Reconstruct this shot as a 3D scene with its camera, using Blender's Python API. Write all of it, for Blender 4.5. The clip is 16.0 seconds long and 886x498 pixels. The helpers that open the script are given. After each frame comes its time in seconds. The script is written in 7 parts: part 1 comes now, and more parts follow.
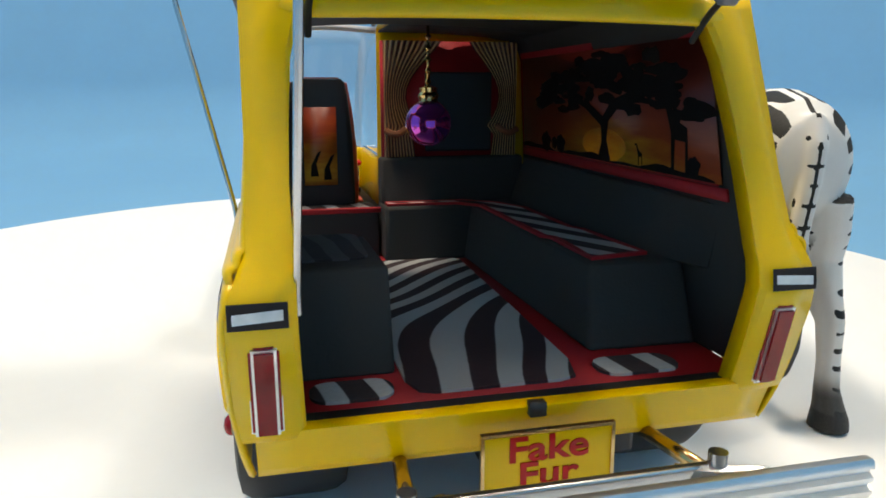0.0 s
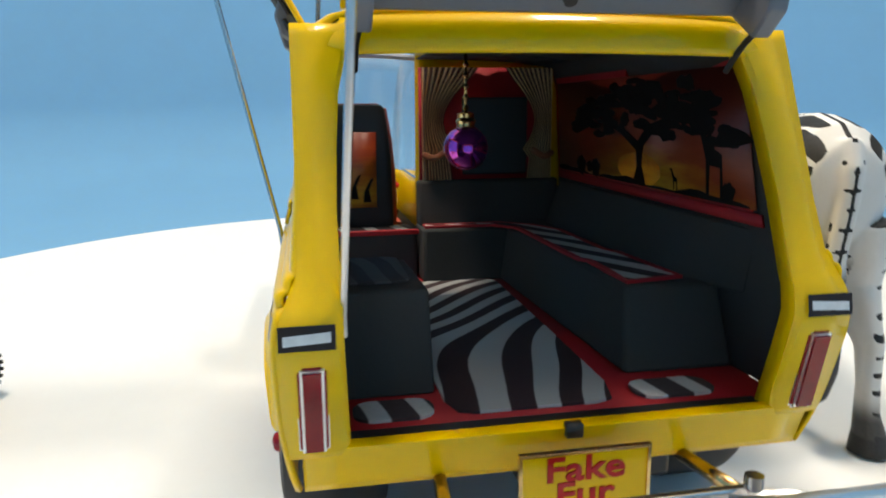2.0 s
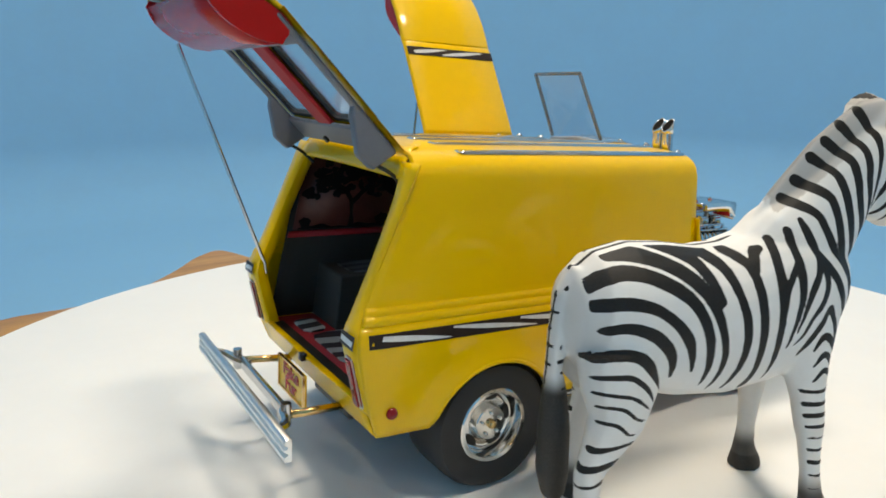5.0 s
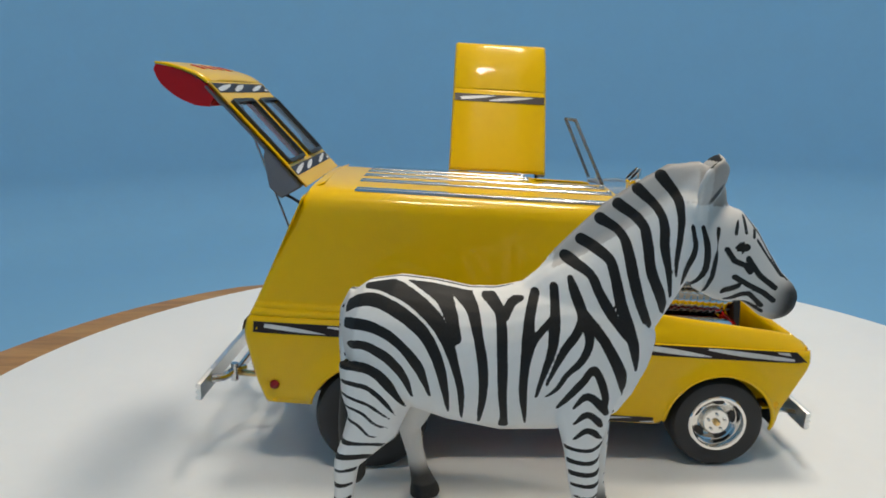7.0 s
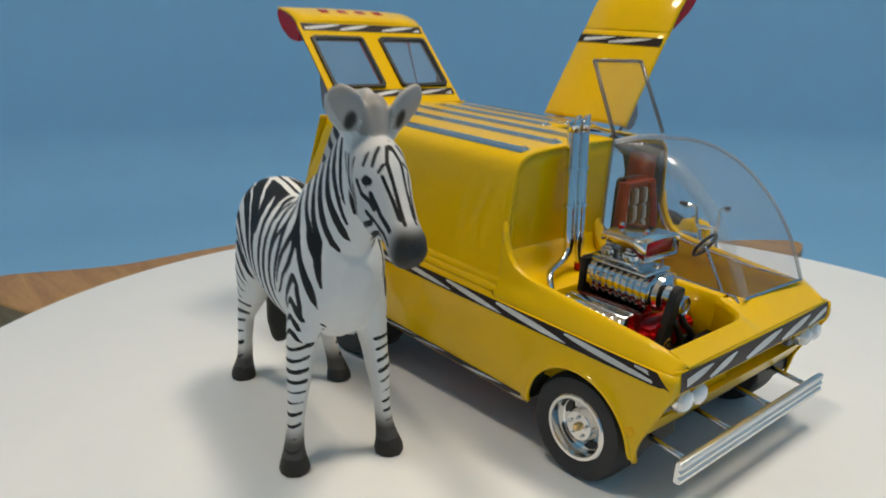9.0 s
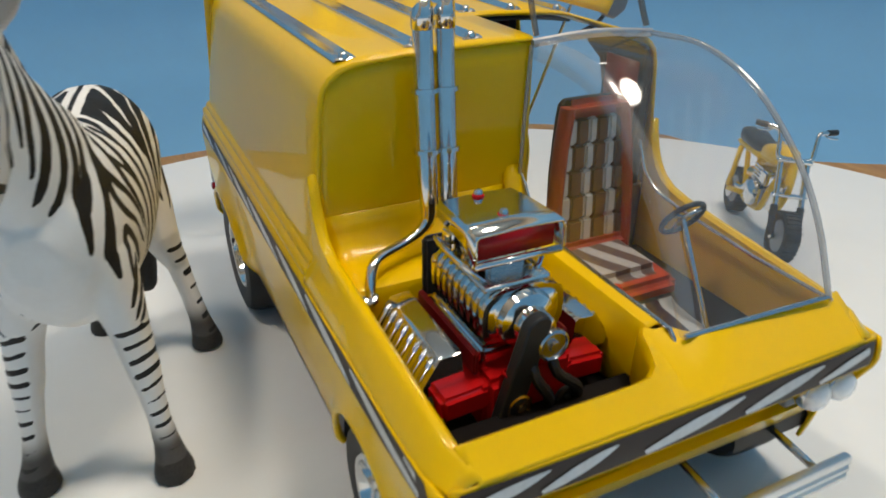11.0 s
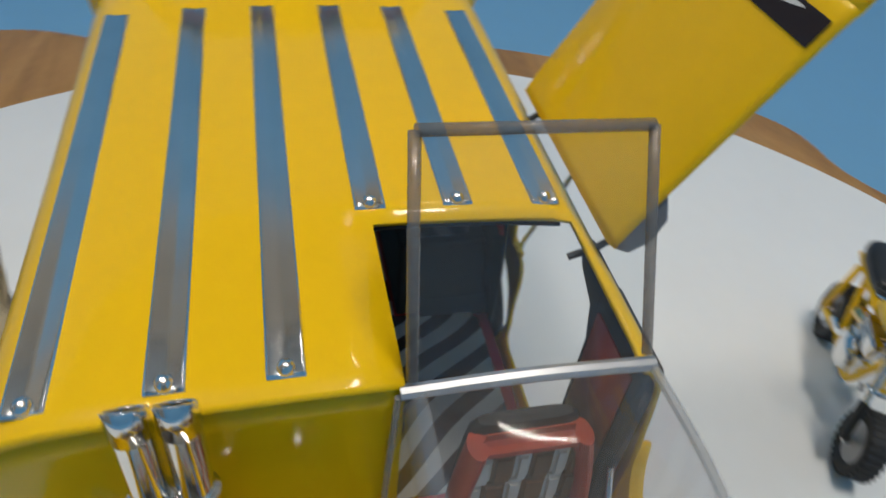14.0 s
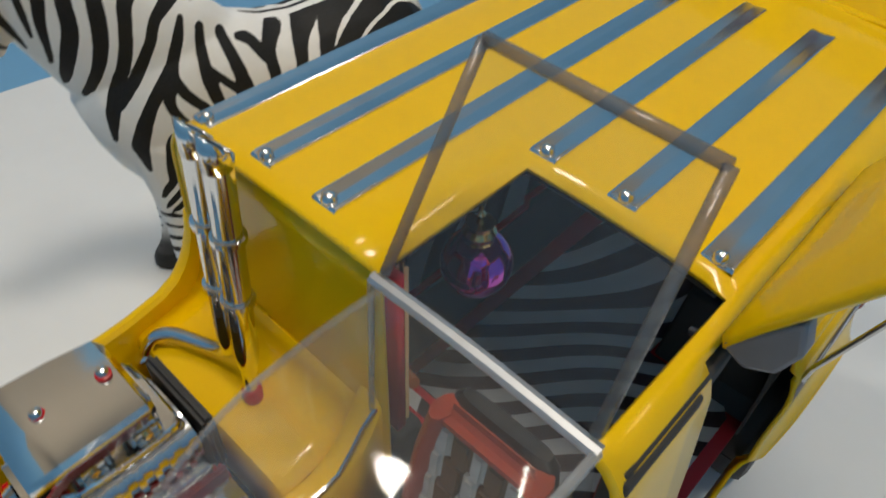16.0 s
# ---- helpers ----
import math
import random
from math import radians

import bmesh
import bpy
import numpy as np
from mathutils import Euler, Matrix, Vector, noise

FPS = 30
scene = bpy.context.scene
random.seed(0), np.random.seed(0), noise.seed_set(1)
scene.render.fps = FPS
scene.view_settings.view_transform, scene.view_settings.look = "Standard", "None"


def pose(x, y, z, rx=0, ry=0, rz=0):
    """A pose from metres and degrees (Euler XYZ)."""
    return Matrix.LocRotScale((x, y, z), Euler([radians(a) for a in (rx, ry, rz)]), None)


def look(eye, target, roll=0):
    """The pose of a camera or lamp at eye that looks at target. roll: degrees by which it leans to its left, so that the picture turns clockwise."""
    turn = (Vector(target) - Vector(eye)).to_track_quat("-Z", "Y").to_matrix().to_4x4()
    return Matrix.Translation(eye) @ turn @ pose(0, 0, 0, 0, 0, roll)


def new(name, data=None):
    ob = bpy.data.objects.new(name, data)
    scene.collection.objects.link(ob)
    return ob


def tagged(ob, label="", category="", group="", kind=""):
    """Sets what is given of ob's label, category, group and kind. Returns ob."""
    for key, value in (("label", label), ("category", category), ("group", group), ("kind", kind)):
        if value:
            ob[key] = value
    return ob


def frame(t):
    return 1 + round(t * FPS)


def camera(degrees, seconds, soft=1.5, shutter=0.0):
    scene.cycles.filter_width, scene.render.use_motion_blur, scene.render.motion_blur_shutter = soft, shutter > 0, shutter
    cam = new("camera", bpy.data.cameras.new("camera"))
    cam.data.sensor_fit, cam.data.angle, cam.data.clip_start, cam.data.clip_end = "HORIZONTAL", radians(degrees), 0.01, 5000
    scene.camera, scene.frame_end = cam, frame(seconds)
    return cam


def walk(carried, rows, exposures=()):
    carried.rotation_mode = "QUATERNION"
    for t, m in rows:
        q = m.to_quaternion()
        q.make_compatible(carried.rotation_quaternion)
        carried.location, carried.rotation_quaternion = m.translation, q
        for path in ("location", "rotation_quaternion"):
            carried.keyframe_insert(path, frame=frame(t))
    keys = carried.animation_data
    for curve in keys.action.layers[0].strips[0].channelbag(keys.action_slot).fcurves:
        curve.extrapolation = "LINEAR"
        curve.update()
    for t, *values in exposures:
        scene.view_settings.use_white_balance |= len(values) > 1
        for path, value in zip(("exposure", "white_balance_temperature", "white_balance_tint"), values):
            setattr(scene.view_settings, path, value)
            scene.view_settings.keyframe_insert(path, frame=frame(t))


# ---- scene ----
# ---------------------------------------------------------------- camera
CM = 0.01
cam = camera(63.74, 16.0, soft=1.7, shutter=0.5)


def eye_row(t, x, y, z, yaw, pitch, roll):
    """Eye in centimetres; heading from +y, pitch up, lean, in degrees."""
    return t, pose(x * CM, y * CM, z * CM, 90 + pitch, 0, yaw) @ pose(0, 0, 0, 0, 0, roll)


walk(cam, [
    eye_row(0, -8.320, 3.469, 7.947, -103.76, -16.27, 0.92),
    eye_row(0.5, -8.307, 3.970, 7.770, -104.95, -15.42, 0.26),
    eye_row(1, -8.312, 4.686, 7.970, -105.94, -15.01, -0.25),
    eye_row(1.5, -8.254, 4.810, 7.970, -106.80, -15.34, 0.23),
    eye_row(2, -8.626, 3.641, 8.153, -100.99, -14.90, 0.35),
    eye_row(2.5, -9.181, 0.557, 8.768, -88.00, -14.47, 0.83),
    eye_row(3, -10.249, -3.657, 9.278, -73.11, -15.60, 2.14),
    eye_row(3.5, -8.958, -9.848, 9.087, -57.78, -15.39, 0.97),
    eye_row(3.7, -8.340, -11.271, 9.202, -52.53, -14.41, 0.44),
    eye_row(5.8, -1.453, -21.362, 11.195, -16.97, -13.80, -0.63),
    eye_row(6, 0.724, -22.197, 11.200, -11.99, -13.28, -0.58),
    eye_row(6.5, 5.565, -23.500, 11.116, -2.90, -13.32, -0.44),
    eye_row(7, 6.217, -24.635, 11.610, 0.68, -12.44, -0.70),
    eye_row(7.5, 10.462, -24.770, 11.669, 10.32, -12.48, -0.57),
    eye_row(8, 14.666, -23.977, 11.274, 20.74, -13.01, -0.34),
    eye_row(8.5, 21.497, -21.162, 11.105, 37.71, -12.99, -0.25),
    eye_row(9, 24.836, -17.446, 10.624, 49.65, -14.97, 0.19),
    eye_row(9.2, 24.799, -16.385, 10.538, 51.17, -16.39, 0.58),
    eye_row(11.3, 22.179, -6.053, 10.213, 65.72, -25.13, -1.74),
    eye_row(11.5, 21.434, -5.749, 11.037, 64.74, -26.35, -0.96),
    eye_row(12, 19.894, -4.788, 11.907, 59.59, -31.07, 1.03),
    eye_row(12.5, 17.531, -3.799, 13.668, 51.66, -36.24, -0.85),
    eye_row(13, 15.732, -2.981, 13.778, 52.61, -38.10, 1.13),
    eye_row(13.5, 15.386, -2.042, 13.863, 58.08, -39.63, 3.47),
    eye_row(14, 16.129, -0.476, 13.891, 74.14, -39.57, 5.57),
    eye_row(14.5, 16.265, 2.219, 14.213, 98.25, -40.63, 5.42),
    eye_row(15, 16.029, 3.455, 13.725, 111.31, -40.32, 5.27),
    eye_row(15.5, 15.562, 3.660, 13.874, 121.59, -41.52, 5.62),
    eye_row(16, 15.231, 4.283, 13.354, 129.15, -42.13, 6.24),
], exposures=((0, 0.36, 6950, 10), (2.5, 0.4, 7000, 10), (3.7, 0.48, 7400, 10), (5.8, -0.18, 6850, 10), (7.0, -0.32, 6750, 10), (9.2, -0.4, 6900, 10), (11.3, -0.3, 6750, 10), (12.5, -0.33, 6550, 10), (13.5, -0.5, 6250, 10), (14.5, -0.66, 6350, 10), (16, -0.66, 6550, 10)))

# ---------------------------------------------------------------- light
world = bpy.data.worlds.new("room_air")
scene.world = world
world.use_nodes = True
world.node_tree.nodes["Background"].inputs[0].default_value = (1.0, 0.94, 0.86, 1)
world.node_tree.nodes["Background"].inputs[1].default_value = 0.12


def area_lamp(name, eye, target, size, watts, colour):
    data = bpy.data.lights.new(name, "AREA")
    data.shape, data.size, data.energy, data.color = "DISK", size, watts, colour
    ob = new(name, data)
    ob.matrix_world = look(eye, target)
    return ob


area_lamp("ceiling_lamp", (0.19, 0.15, 1.02), (0.08, 0.0, 0.0), 0.32, 13.2, (1.0, 0.92, 0.80))
area_lamp("ceiling_lamp", (0.10, -0.30, 1.02), (0.08, 0.0, 0.0), 0.20, 7.0, (1.0, 0.92, 0.80))
area_lamp("ceiling_lamp", (-0.42, 0.30, 1.02), (0.08, 0.0, 0.0), 0.20, 4.4, (1.0, 0.92, 0.80))

# ---------------------------------------------------------------- materials
def node_mat(name):
    m = bpy.data.materials.new(name)
    m.use_nodes = True
    nt = m.node_tree
    return m, nt, nt.nodes["Principled BSDF"]


def coords(nt, scale=(1, 1, 1), turn=(0, 0, 0)):
    """Object coordinates in centimetres, through a mapping."""
    tc, mp = nt.nodes.new("ShaderNodeTexCoord"), nt.nodes.new("ShaderNodeMapping")
    mp.inputs["Scale"].default_value = [100 * s for s in scale]
    mp.inputs["Rotation"].default_value = [radians(a) for a in turn]
    nt.links.new(tc.outputs["Object"], mp.inputs["Vector"])
    return mp.outputs["Vector"]


def noise_of(nt, vec, scale, detail=4.0, rough=0.55, distortion=0.0):
    n = nt.nodes.new("ShaderNodeTexNoise")
    n.inputs["Scale"].default_value, n.inputs["Detail"].default_value = scale, detail
    n.inputs["Roughness"].default_value, n.inputs["Distortion"].default_value = rough, distortion
    nt.links.new(vec, n.inputs["Vector"])
    return n.outputs["Fac"]


def ramp(nt, fac, stops, mode="LINEAR"):
    r = nt.nodes.new("ShaderNodeValToRGB")
    r.color_ramp.interpolation = mode
    while len(r.color_ramp.elements) < len(stops):
        r.color_ramp.elements.new(0.5)
    for el, (p, c) in zip(r.color_ramp.elements, stops):
        el.position, el.color = p, (*c, 1) if len(c) == 3 else c
    nt.links.new(fac, r.inputs["Fac"])
    return r.outputs["Color"]


def grey(v):
    return (v, v, v)


def maths(nt, op, a, b=None, c=None):
    n = nt.nodes.new("ShaderNodeMath")
    n.operation = op
    for k, v in enumerate((a, b, c)):
        if v is None:
            continue
        if isinstance(v, (int, float)):
            n.inputs[k].default_value = v
        else:
            nt.links.new(v, n.inputs[k])
    return n.outputs[0]


def mixed(nt, fac, a, b):
    n = nt.nodes.new("ShaderNodeMix")
    n.data_type = "RGBA"
    for sock, v in ((n.inputs["Factor"], fac), (n.inputs["A"], a), (n.inputs["B"], b)):
        if isinstance(v, (int, float)):
            sock.default_value = v
        elif isinstance(v, tuple):
            sock.default_value = (*v, 1)
        else:
            nt.links.new(v, sock)
    return n.outputs["Result"]


def bump(nt, bsdf, height, strength, dist=0.0002):
    b = nt.nodes.new("ShaderNodeBump")
    b.inputs["Strength"].default_value, b.inputs["Distance"].default_value = strength, dist
    nt.links.new(height, b.inputs["Height"])
    nt.links.new(b.outputs["Normal"], bsdf.inputs["Normal"])


def surface(name, colour, rough=0.5, metal=0.0, vary=0.12, grain=6.0, relief=0.0, coat=0.0, spread=0.1, gloss=0.5):
    """A plain material with colour and gloss that wander at two scales, and fine relief."""
    m, nt, bsdf = node_mat(name)
    v = coords(nt)
    big, small = noise_of(nt, v, 0.35, 3), noise_of(nt, v, grain, 5)
    both = maths(nt, "ADD", maths(nt, "MULTIPLY", big, 0.6), maths(nt, "MULTIPLY", small, 0.4))
    lo = tuple(c * (1 - vary) for c in colour)
    hi = tuple(min(1, c * (1 + vary)) for c in colour)
    nt.links.new(ramp(nt, both, [(0.3, lo), (0.7, hi)]), bsdf.inputs["Base Color"])
    nt.links.new(ramp(nt, both, [(0.3, grey(max(0.02, rough - spread * rough))), (0.7, grey(rough + spread * rough))]), bsdf.inputs["Roughness"])
    bsdf.inputs["Metallic"].default_value = metal
    bsdf.inputs["Coat Weight"].default_value = coat
    bsdf.inputs["Coat Roughness"].default_value = 0.06
    bsdf.inputs["Specular IOR Level"].default_value = gloss
    if relief:
        bump(nt, bsdf, small, relief)
    return m


def clear_sheet(name, tint, gloss_rough=0.03, haze=0.04, shine=0.035):
    """Thin clear styrene: see-through, with real mirror gloss that grows at a slant."""
    m = bpy.data.materials.new(name)
    m.use_nodes = True
    nt = m.node_tree
    nt.nodes.clear()
    out = nt.nodes.new("ShaderNodeOutputMaterial")
    tr, gl, df = nt.nodes.new("ShaderNodeBsdfTransparent"), nt.nodes.new("ShaderNodeBsdfGlossy"), nt.nodes.new("ShaderNodeBsdfDiffuse")
    tr.inputs[0].default_value = (*tint, 1)
    gl.inputs["Roughness"].default_value = gloss_rough
    df.inputs[0].default_value = (0.8, 0.8, 0.8, 1)
    lw = nt.nodes.new("ShaderNodeLayerWeight")
    lw.inputs["Blend"].default_value = 0.5
    fr = nt.nodes.new("ShaderNodeMath")
    fr.operation = "MULTIPLY_ADD"
    pw = maths(nt, "POWER", lw.outputs["Facing"], 4.0)
    nt.links.new(pw, fr.inputs[0])
    fr.inputs[1].default_value, fr.inputs[2].default_value = 0.5, shine
    a, b = nt.nodes.new("ShaderNodeMixShader"), nt.nodes.new("ShaderNodeMixShader")
    a.inputs[0].default_value = haze
    nt.links.new(tr.outputs[0], a.inputs[1])
    nt.links.new(df.outputs[0], a.inputs[2])
    nt.links.new(fr.outputs[0], b.inputs[0])
    nt.links.new(a.outputs[0], b.inputs[1])
    nt.links.new(gl.outputs[0], b.inputs[2])
    nt.links.new(b.outputs[0], out.inputs[0])
    return m


def zebra_print(name, scale, turn, dark=(0.035, 0.018, 0.02), light=(0.62, 0.62, 0.6), bend=1.6, share=0.5, rough=0.6, stretch=(1, 1, 1), coat=0.0):
    """Printed or flocked zebra bands: bent stripes with uneven width."""
    m, nt, bsdf = node_mat(name)
    v = coords(nt, stretch, turn)
    w = nt.nodes.new("ShaderNodeTexWave")
    w.inputs["Scale"].default_value, w.inputs["Distortion"].default_value = scale, bend
    w.inputs["Detail"].default_value, w.inputs["Detail Scale"].default_value = 1.0, 0.8
    nt.links.new(v, w.inputs["Vector"])
    fine = noise_of(nt, coords(nt), 14, 4)
    nt.links.new(mixed(nt, maths(nt, "MULTIPLY", fine, 0.35), ramp(nt, w.outputs["Fac"], [(share - 0.05, dark), (share + 0.05, light)]), (0.1, 0.09, 0.09)), bsdf.inputs["Base Color"])
    bsdf.inputs["Roughness"].default_value = rough
    bsdf.inputs["Coat Weight"].default_value = coat
    bump(nt, bsdf, fine, 0.25)
    return m


def sweep_print(name, width, turn):
    """Zebra flock whose bands run lengthwise at the tail and swing aside further in."""
    m, nt, bsdf = node_mat(name)
    v = coords(nt)
    sep = nt.nodes.new("ShaderNodeSeparateXYZ")
    nt.links.new(v, sep.inputs[0])
    x, y = sep.outputs["X"], sep.outputs["Y"]
    bend = maths(nt, "MULTIPLY", maths(nt, "MULTIPLY", x, x), turn)
    slow = maths(nt, "MULTIPLY", maths(nt, "SUBTRACT", noise_of(nt, v, 0.30, 0), 0.5), 1.5)
    u = maths(nt, "ADD", maths(nt, "ADD", y, bend), slow)
    s = maths(nt, "SINE", maths(nt, "MULTIPLY", u, 2 * math.pi / width))
    fine = noise_of(nt, v, 16, 4)
    s = maths(nt, "ADD", maths(nt, "MULTIPLY", s, 0.5), maths(nt, "MULTIPLY_ADD", fine, 0.12, 0.44))
    nt.links.new(ramp(nt, s, [(0.46, (0.035, 0.016, 0.02)), (0.54, (0.44, 0.44, 0.43))]), bsdf.inputs["Base Color"])
    bsdf.inputs["Roughness"].default_value = 0.85
    bump(nt, bsdf, fine, 0.35)
    return m


def striped_cloth(name):
    """Curtain cloth: cream and brown-red pleats that fan from the top."""
    m, nt, bsdf = node_mat(name)
    tc = nt.nodes.new("ShaderNodeAttribute")
    tc.attribute_name = "pleat"
    s = maths(nt, "SINE", maths(nt, "MULTIPLY", tc.outputs["Fac"], 62.0))
    nt.links.new(ramp(nt, maths(nt, "ADD", maths(nt, "MULTIPLY", s, 0.5), 0.5), [(0.42, (0.10, 0.022, 0.012)), (0.6, (0.92, 0.66, 0.34))]), bsdf.inputs["Base Color"])
    bsdf.inputs["Roughness"].default_value = 0.6
    return m


def sunset(name, low, high, middle, fall):
    """Printed sunset sky: deep red above, orange, yellow at the low sun. low, high: heights in centimetres; it darkens away from the middle."""
    m, nt, bsdf = node_mat(name)
    v = coords(nt)
    sep = nt.nodes.new("ShaderNodeSeparateXYZ")
    nt.links.new(v, sep.inputs[0])
    wob = noise_of(nt, coords(nt, (0.35, 0.35, 2.2)), 1.6, 4)
    h = maths(nt, "DIVIDE", maths(nt, "SUBTRACT", sep.outputs["Z"], low), high - low)
    h = maths(nt, "ADD", h, maths(nt, "MULTIPLY", maths(nt, "SUBTRACT", wob, 0.5), 0.55))
    away = maths(nt, "ABSOLUTE", maths(nt, "SUBTRACT", sep.outputs["X"], middle))
    h = maths(nt, "ADD", h, maths(nt, "MULTIPLY", away, fall))
    nt.links.new(ramp(nt, h, [(0.04, (0.26, 0.05, 0.01)), (0.16, (0.58, 0.34, 0.03)), (0.30, (0.42, 0.14, 0.012)), (0.46, (0.26, 0.035, 0.008)), (0.9, (0.12, 0.012, 0.007))]), bsdf.inputs["Base Color"])
    bsdf.inputs["Roughness"].default_value = 0.35
    return m


def wood_top(name):
    m, nt, bsdf = node_mat(name)
    v = coords(nt, (0.12, 1.0, 1.0), (0, 0, 58))
    g, pores = noise_of(nt, v, 1.3, 6, 0.6, 0.6), noise_of(nt, v, 9, 4)
    f = maths(nt, "ADD", maths(nt, "MULTIPLY", g, 0.7), maths(nt, "MULTIPLY", pores, 0.3))
    nt.links.new(ramp(nt, f, [(0.3, (0.21, 0.095, 0.024)), (0.5, (0.38, 0.19, 0.05)), (0.72, (0.52, 0.285, 0.09))]), bsdf.inputs["Base Color"])
    bsdf.inputs["Roughness"].default_value = 0.42
    bump(nt, bsdf, pores, 0.15)
    return m


def hide(name):
    """Painted vinyl hide: black stripes on warm white, sooty muzzle, hooves and tuft."""
    m, nt, bsdf = node_mat(name)

    def attr(key):
        a = nt.nodes.new("ShaderNodeAttribute")
        a.attribute_name = key
        return a.outputs["Fac"]

    v = coords(nt)
    rag, fine = noise_of(nt, v, 5.5, 5, 0.65), noise_of(nt, v, 22, 4)
    ink = maths(nt, "ADD", attr("ink"), maths(nt, "MULTIPLY", maths(nt, "SUBTRACT", rag, 0.5), 0.55))
    pale = mixed(nt, maths(nt, "MULTIPLY", rag, 0.35), (0.84, 0.83, 0.81), (0.66, 0.62, 0.58))
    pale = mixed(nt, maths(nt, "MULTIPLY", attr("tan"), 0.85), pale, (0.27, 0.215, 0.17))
    warm = mixed(nt, ramp(nt, maths(nt, "MULTIPLY_ADD", ink, 0.5, 0.5), [(0.47, grey(0)), (0.53, grey(1))]), pale, mixed(nt, fine, (0.007, 0.0065, 0.0065), (0.024, 0.023, 0.022)))
    sooty = mixed(nt, maths(nt, "MULTIPLY", attr("soot"), 1.0), warm, mixed(nt, fine, (0.02, 0.019, 0.018), (0.06, 0.055, 0.05)))
    nt.links.new(sooty, bsdf.inputs["Base Color"])
    bsdf.inputs["Roughness"].default_value = 0.55
    bsdf.inputs["Specular IOR Level"].default_value = 0.25
    bump(nt, bsdf, fine, 0.18, 0.0003)
    return m


YELLOW = surface("yellow_enamel", (0.84, 0.506, 0.001), 0.34, 0, 0.03, 3.0, 0.0, 0.5, 0.03, 0.10)
CHROME = surface("chrome_plating", (0.76, 0.75, 0.73), 0.10, 1.0, 0.04, 9.0, 0.03)
DULL_CHROME = surface("worn_chrome", (0.62, 0.62, 0.62), 0.24, 1.0, 0.10, 5.0, 0.06)
STRIP = surface("rolled_metal_strip", (0.74, 0.74, 0.73), 0.17, 1.0, 0.10, 2.0, 0.04)
GOLD = surface("brassy_chrome", (0.72, 0.50, 0.22), 0.20, 1.0, 0.15, 6.0, 0.04)
TYRE = surface("matt_tyre_vinyl", (0.022, 0.022, 0.023), 0.62, 0, 0.2, 8.0, 0.10)
BLACK = surface("satin_black", (0.014, 0.014, 0.0145), 0.45, 0, 0.2, 7.0, 0.015)
LINER = surface("charcoal_flock", (0.040, 0.037, 0.034), 0.85, 0, 0.18, 16.0, 0.35)
GREY = surface("grey_styrene", (0.16, 0.16, 0.18), 0.45, 0, 0.08, 6.0, 0.06)
RED = surface("red_felt", (0.42, 0.008, 0.014), 0.65, 0, 0.15, 14.0, 0.25)
RED_PAINT = surface("red_enamel", (0.47, 0.006, 0.007), 0.24, 0, 0.08, 5.0, 0.02, 0.1, 0.1, 0.3)
DARK_RED = surface("dark_red_enamel", (0.16, 0.006, 0.007), 0.3, 0, 0.1, 5.0, 0.02, 0.1, 0.1, 0.3)
RED_LENS = surface("clear_red_lens", (0.24, 0.002, 0.006), 0.2, 0, 0.45, 2.5, 0.06, 0.25, 0.1, 0.3)
RAIL = surface("dulled_silver_rail", (0.50, 0.50, 0.51), 0.42, 0.8, 0.12, 5.0, 0.05)
SATIN = surface("satin_silver", (0.78, 0.78, 0.77), 0.36, 1.0, 0.08, 5.0, 0.05)
PALE_RIM = surface("pale_grey_rim", (0.32, 0.32, 0.33), 0.4, 0.5, 0.12, 6.0, 0.05)
# the mural again for the left wall, its deep shade put into the colour
MURAL_SHADED = surface("shaded_mural_print", (0.12, 0.026, 0.02), 0.4, 0, 0.6, 1.6, 0.0)
AMBER = surface("amber_lens", (0.88, 0.46, 0.004), 0.2, 0, 0.1, 5.0, 0.03, 0.0, 0.1, 0.3)
LAMP_GLASS = surface("headlamp_glass", (0.86, 0.86, 0.86), 0.10, 0.2, 0.15, 5.0, 0.10, 0.6)
BROWN = surface("tan_leatherette", (0.30, 0.10, 0.04), 0.5, 0, 0.15, 7.0, 0.12)
PURPLE = surface("purple_mirror_glass", (0.62, 0.05, 0.56), 0.07, 0.85, 0.05, 3.0, 0.0, 1.0)
SHEET = surface("white_card_top", (0.80, 0.80, 0.79), 0.55, 0, 0.02, 1.5, 0.03)
BLUE = surface("blue_backdrop_paper", (0.152, 0.353, 0.562), 0.85, 0, 0.03, 2.0, 0.05)
CEIL = surface("white_ceiling_paint", (0.78, 0.76, 0.72), 0.8, 0, 0.03, 2.0, 0.05)
WALL = surface("tan_wall_paint", (0.34, 0.29, 0.23), 0.8, 0, 0.05, 2.0, 0.05)
WOOD = wood_top("brown_table_wood")
PANE = clear_sheet("clear_window_pane", (0.90, 0.93, 0.95))
BUBBLE = clear_sheet("clear_bubble_screen", (0.955, 0.955, 0.96), 0.06, 0.05, 0.06)
CLEAR_RIM = clear_sheet("polished_clear_rim", (0.72, 0.73, 0.74), 0.08, 0.25)
SHOULDER = clear_sheet("rolled_clear_sheet", (0.86, 0.86, 0.86), 0.14, 0.17, 0.12)
EDGE = clear_sheet("clear_sheet_edge", (0.50, 0.46, 0.43), 0.15, 0.14)
FUR = sweep_print("zebra_flock_rug", 0.92, 0.075)
FUR_SMALL = zebra_print("zebra_flock_trim", 0.42, (0, 0, 78), bend=2.2, share=0.64, rough=0.85)
BAND = surface("black_decal_film", (0.024, 0.014, 0.012), 0.38, 0, 0.25, 8.0, 0.04, 0.0, 0.1, 0.3)
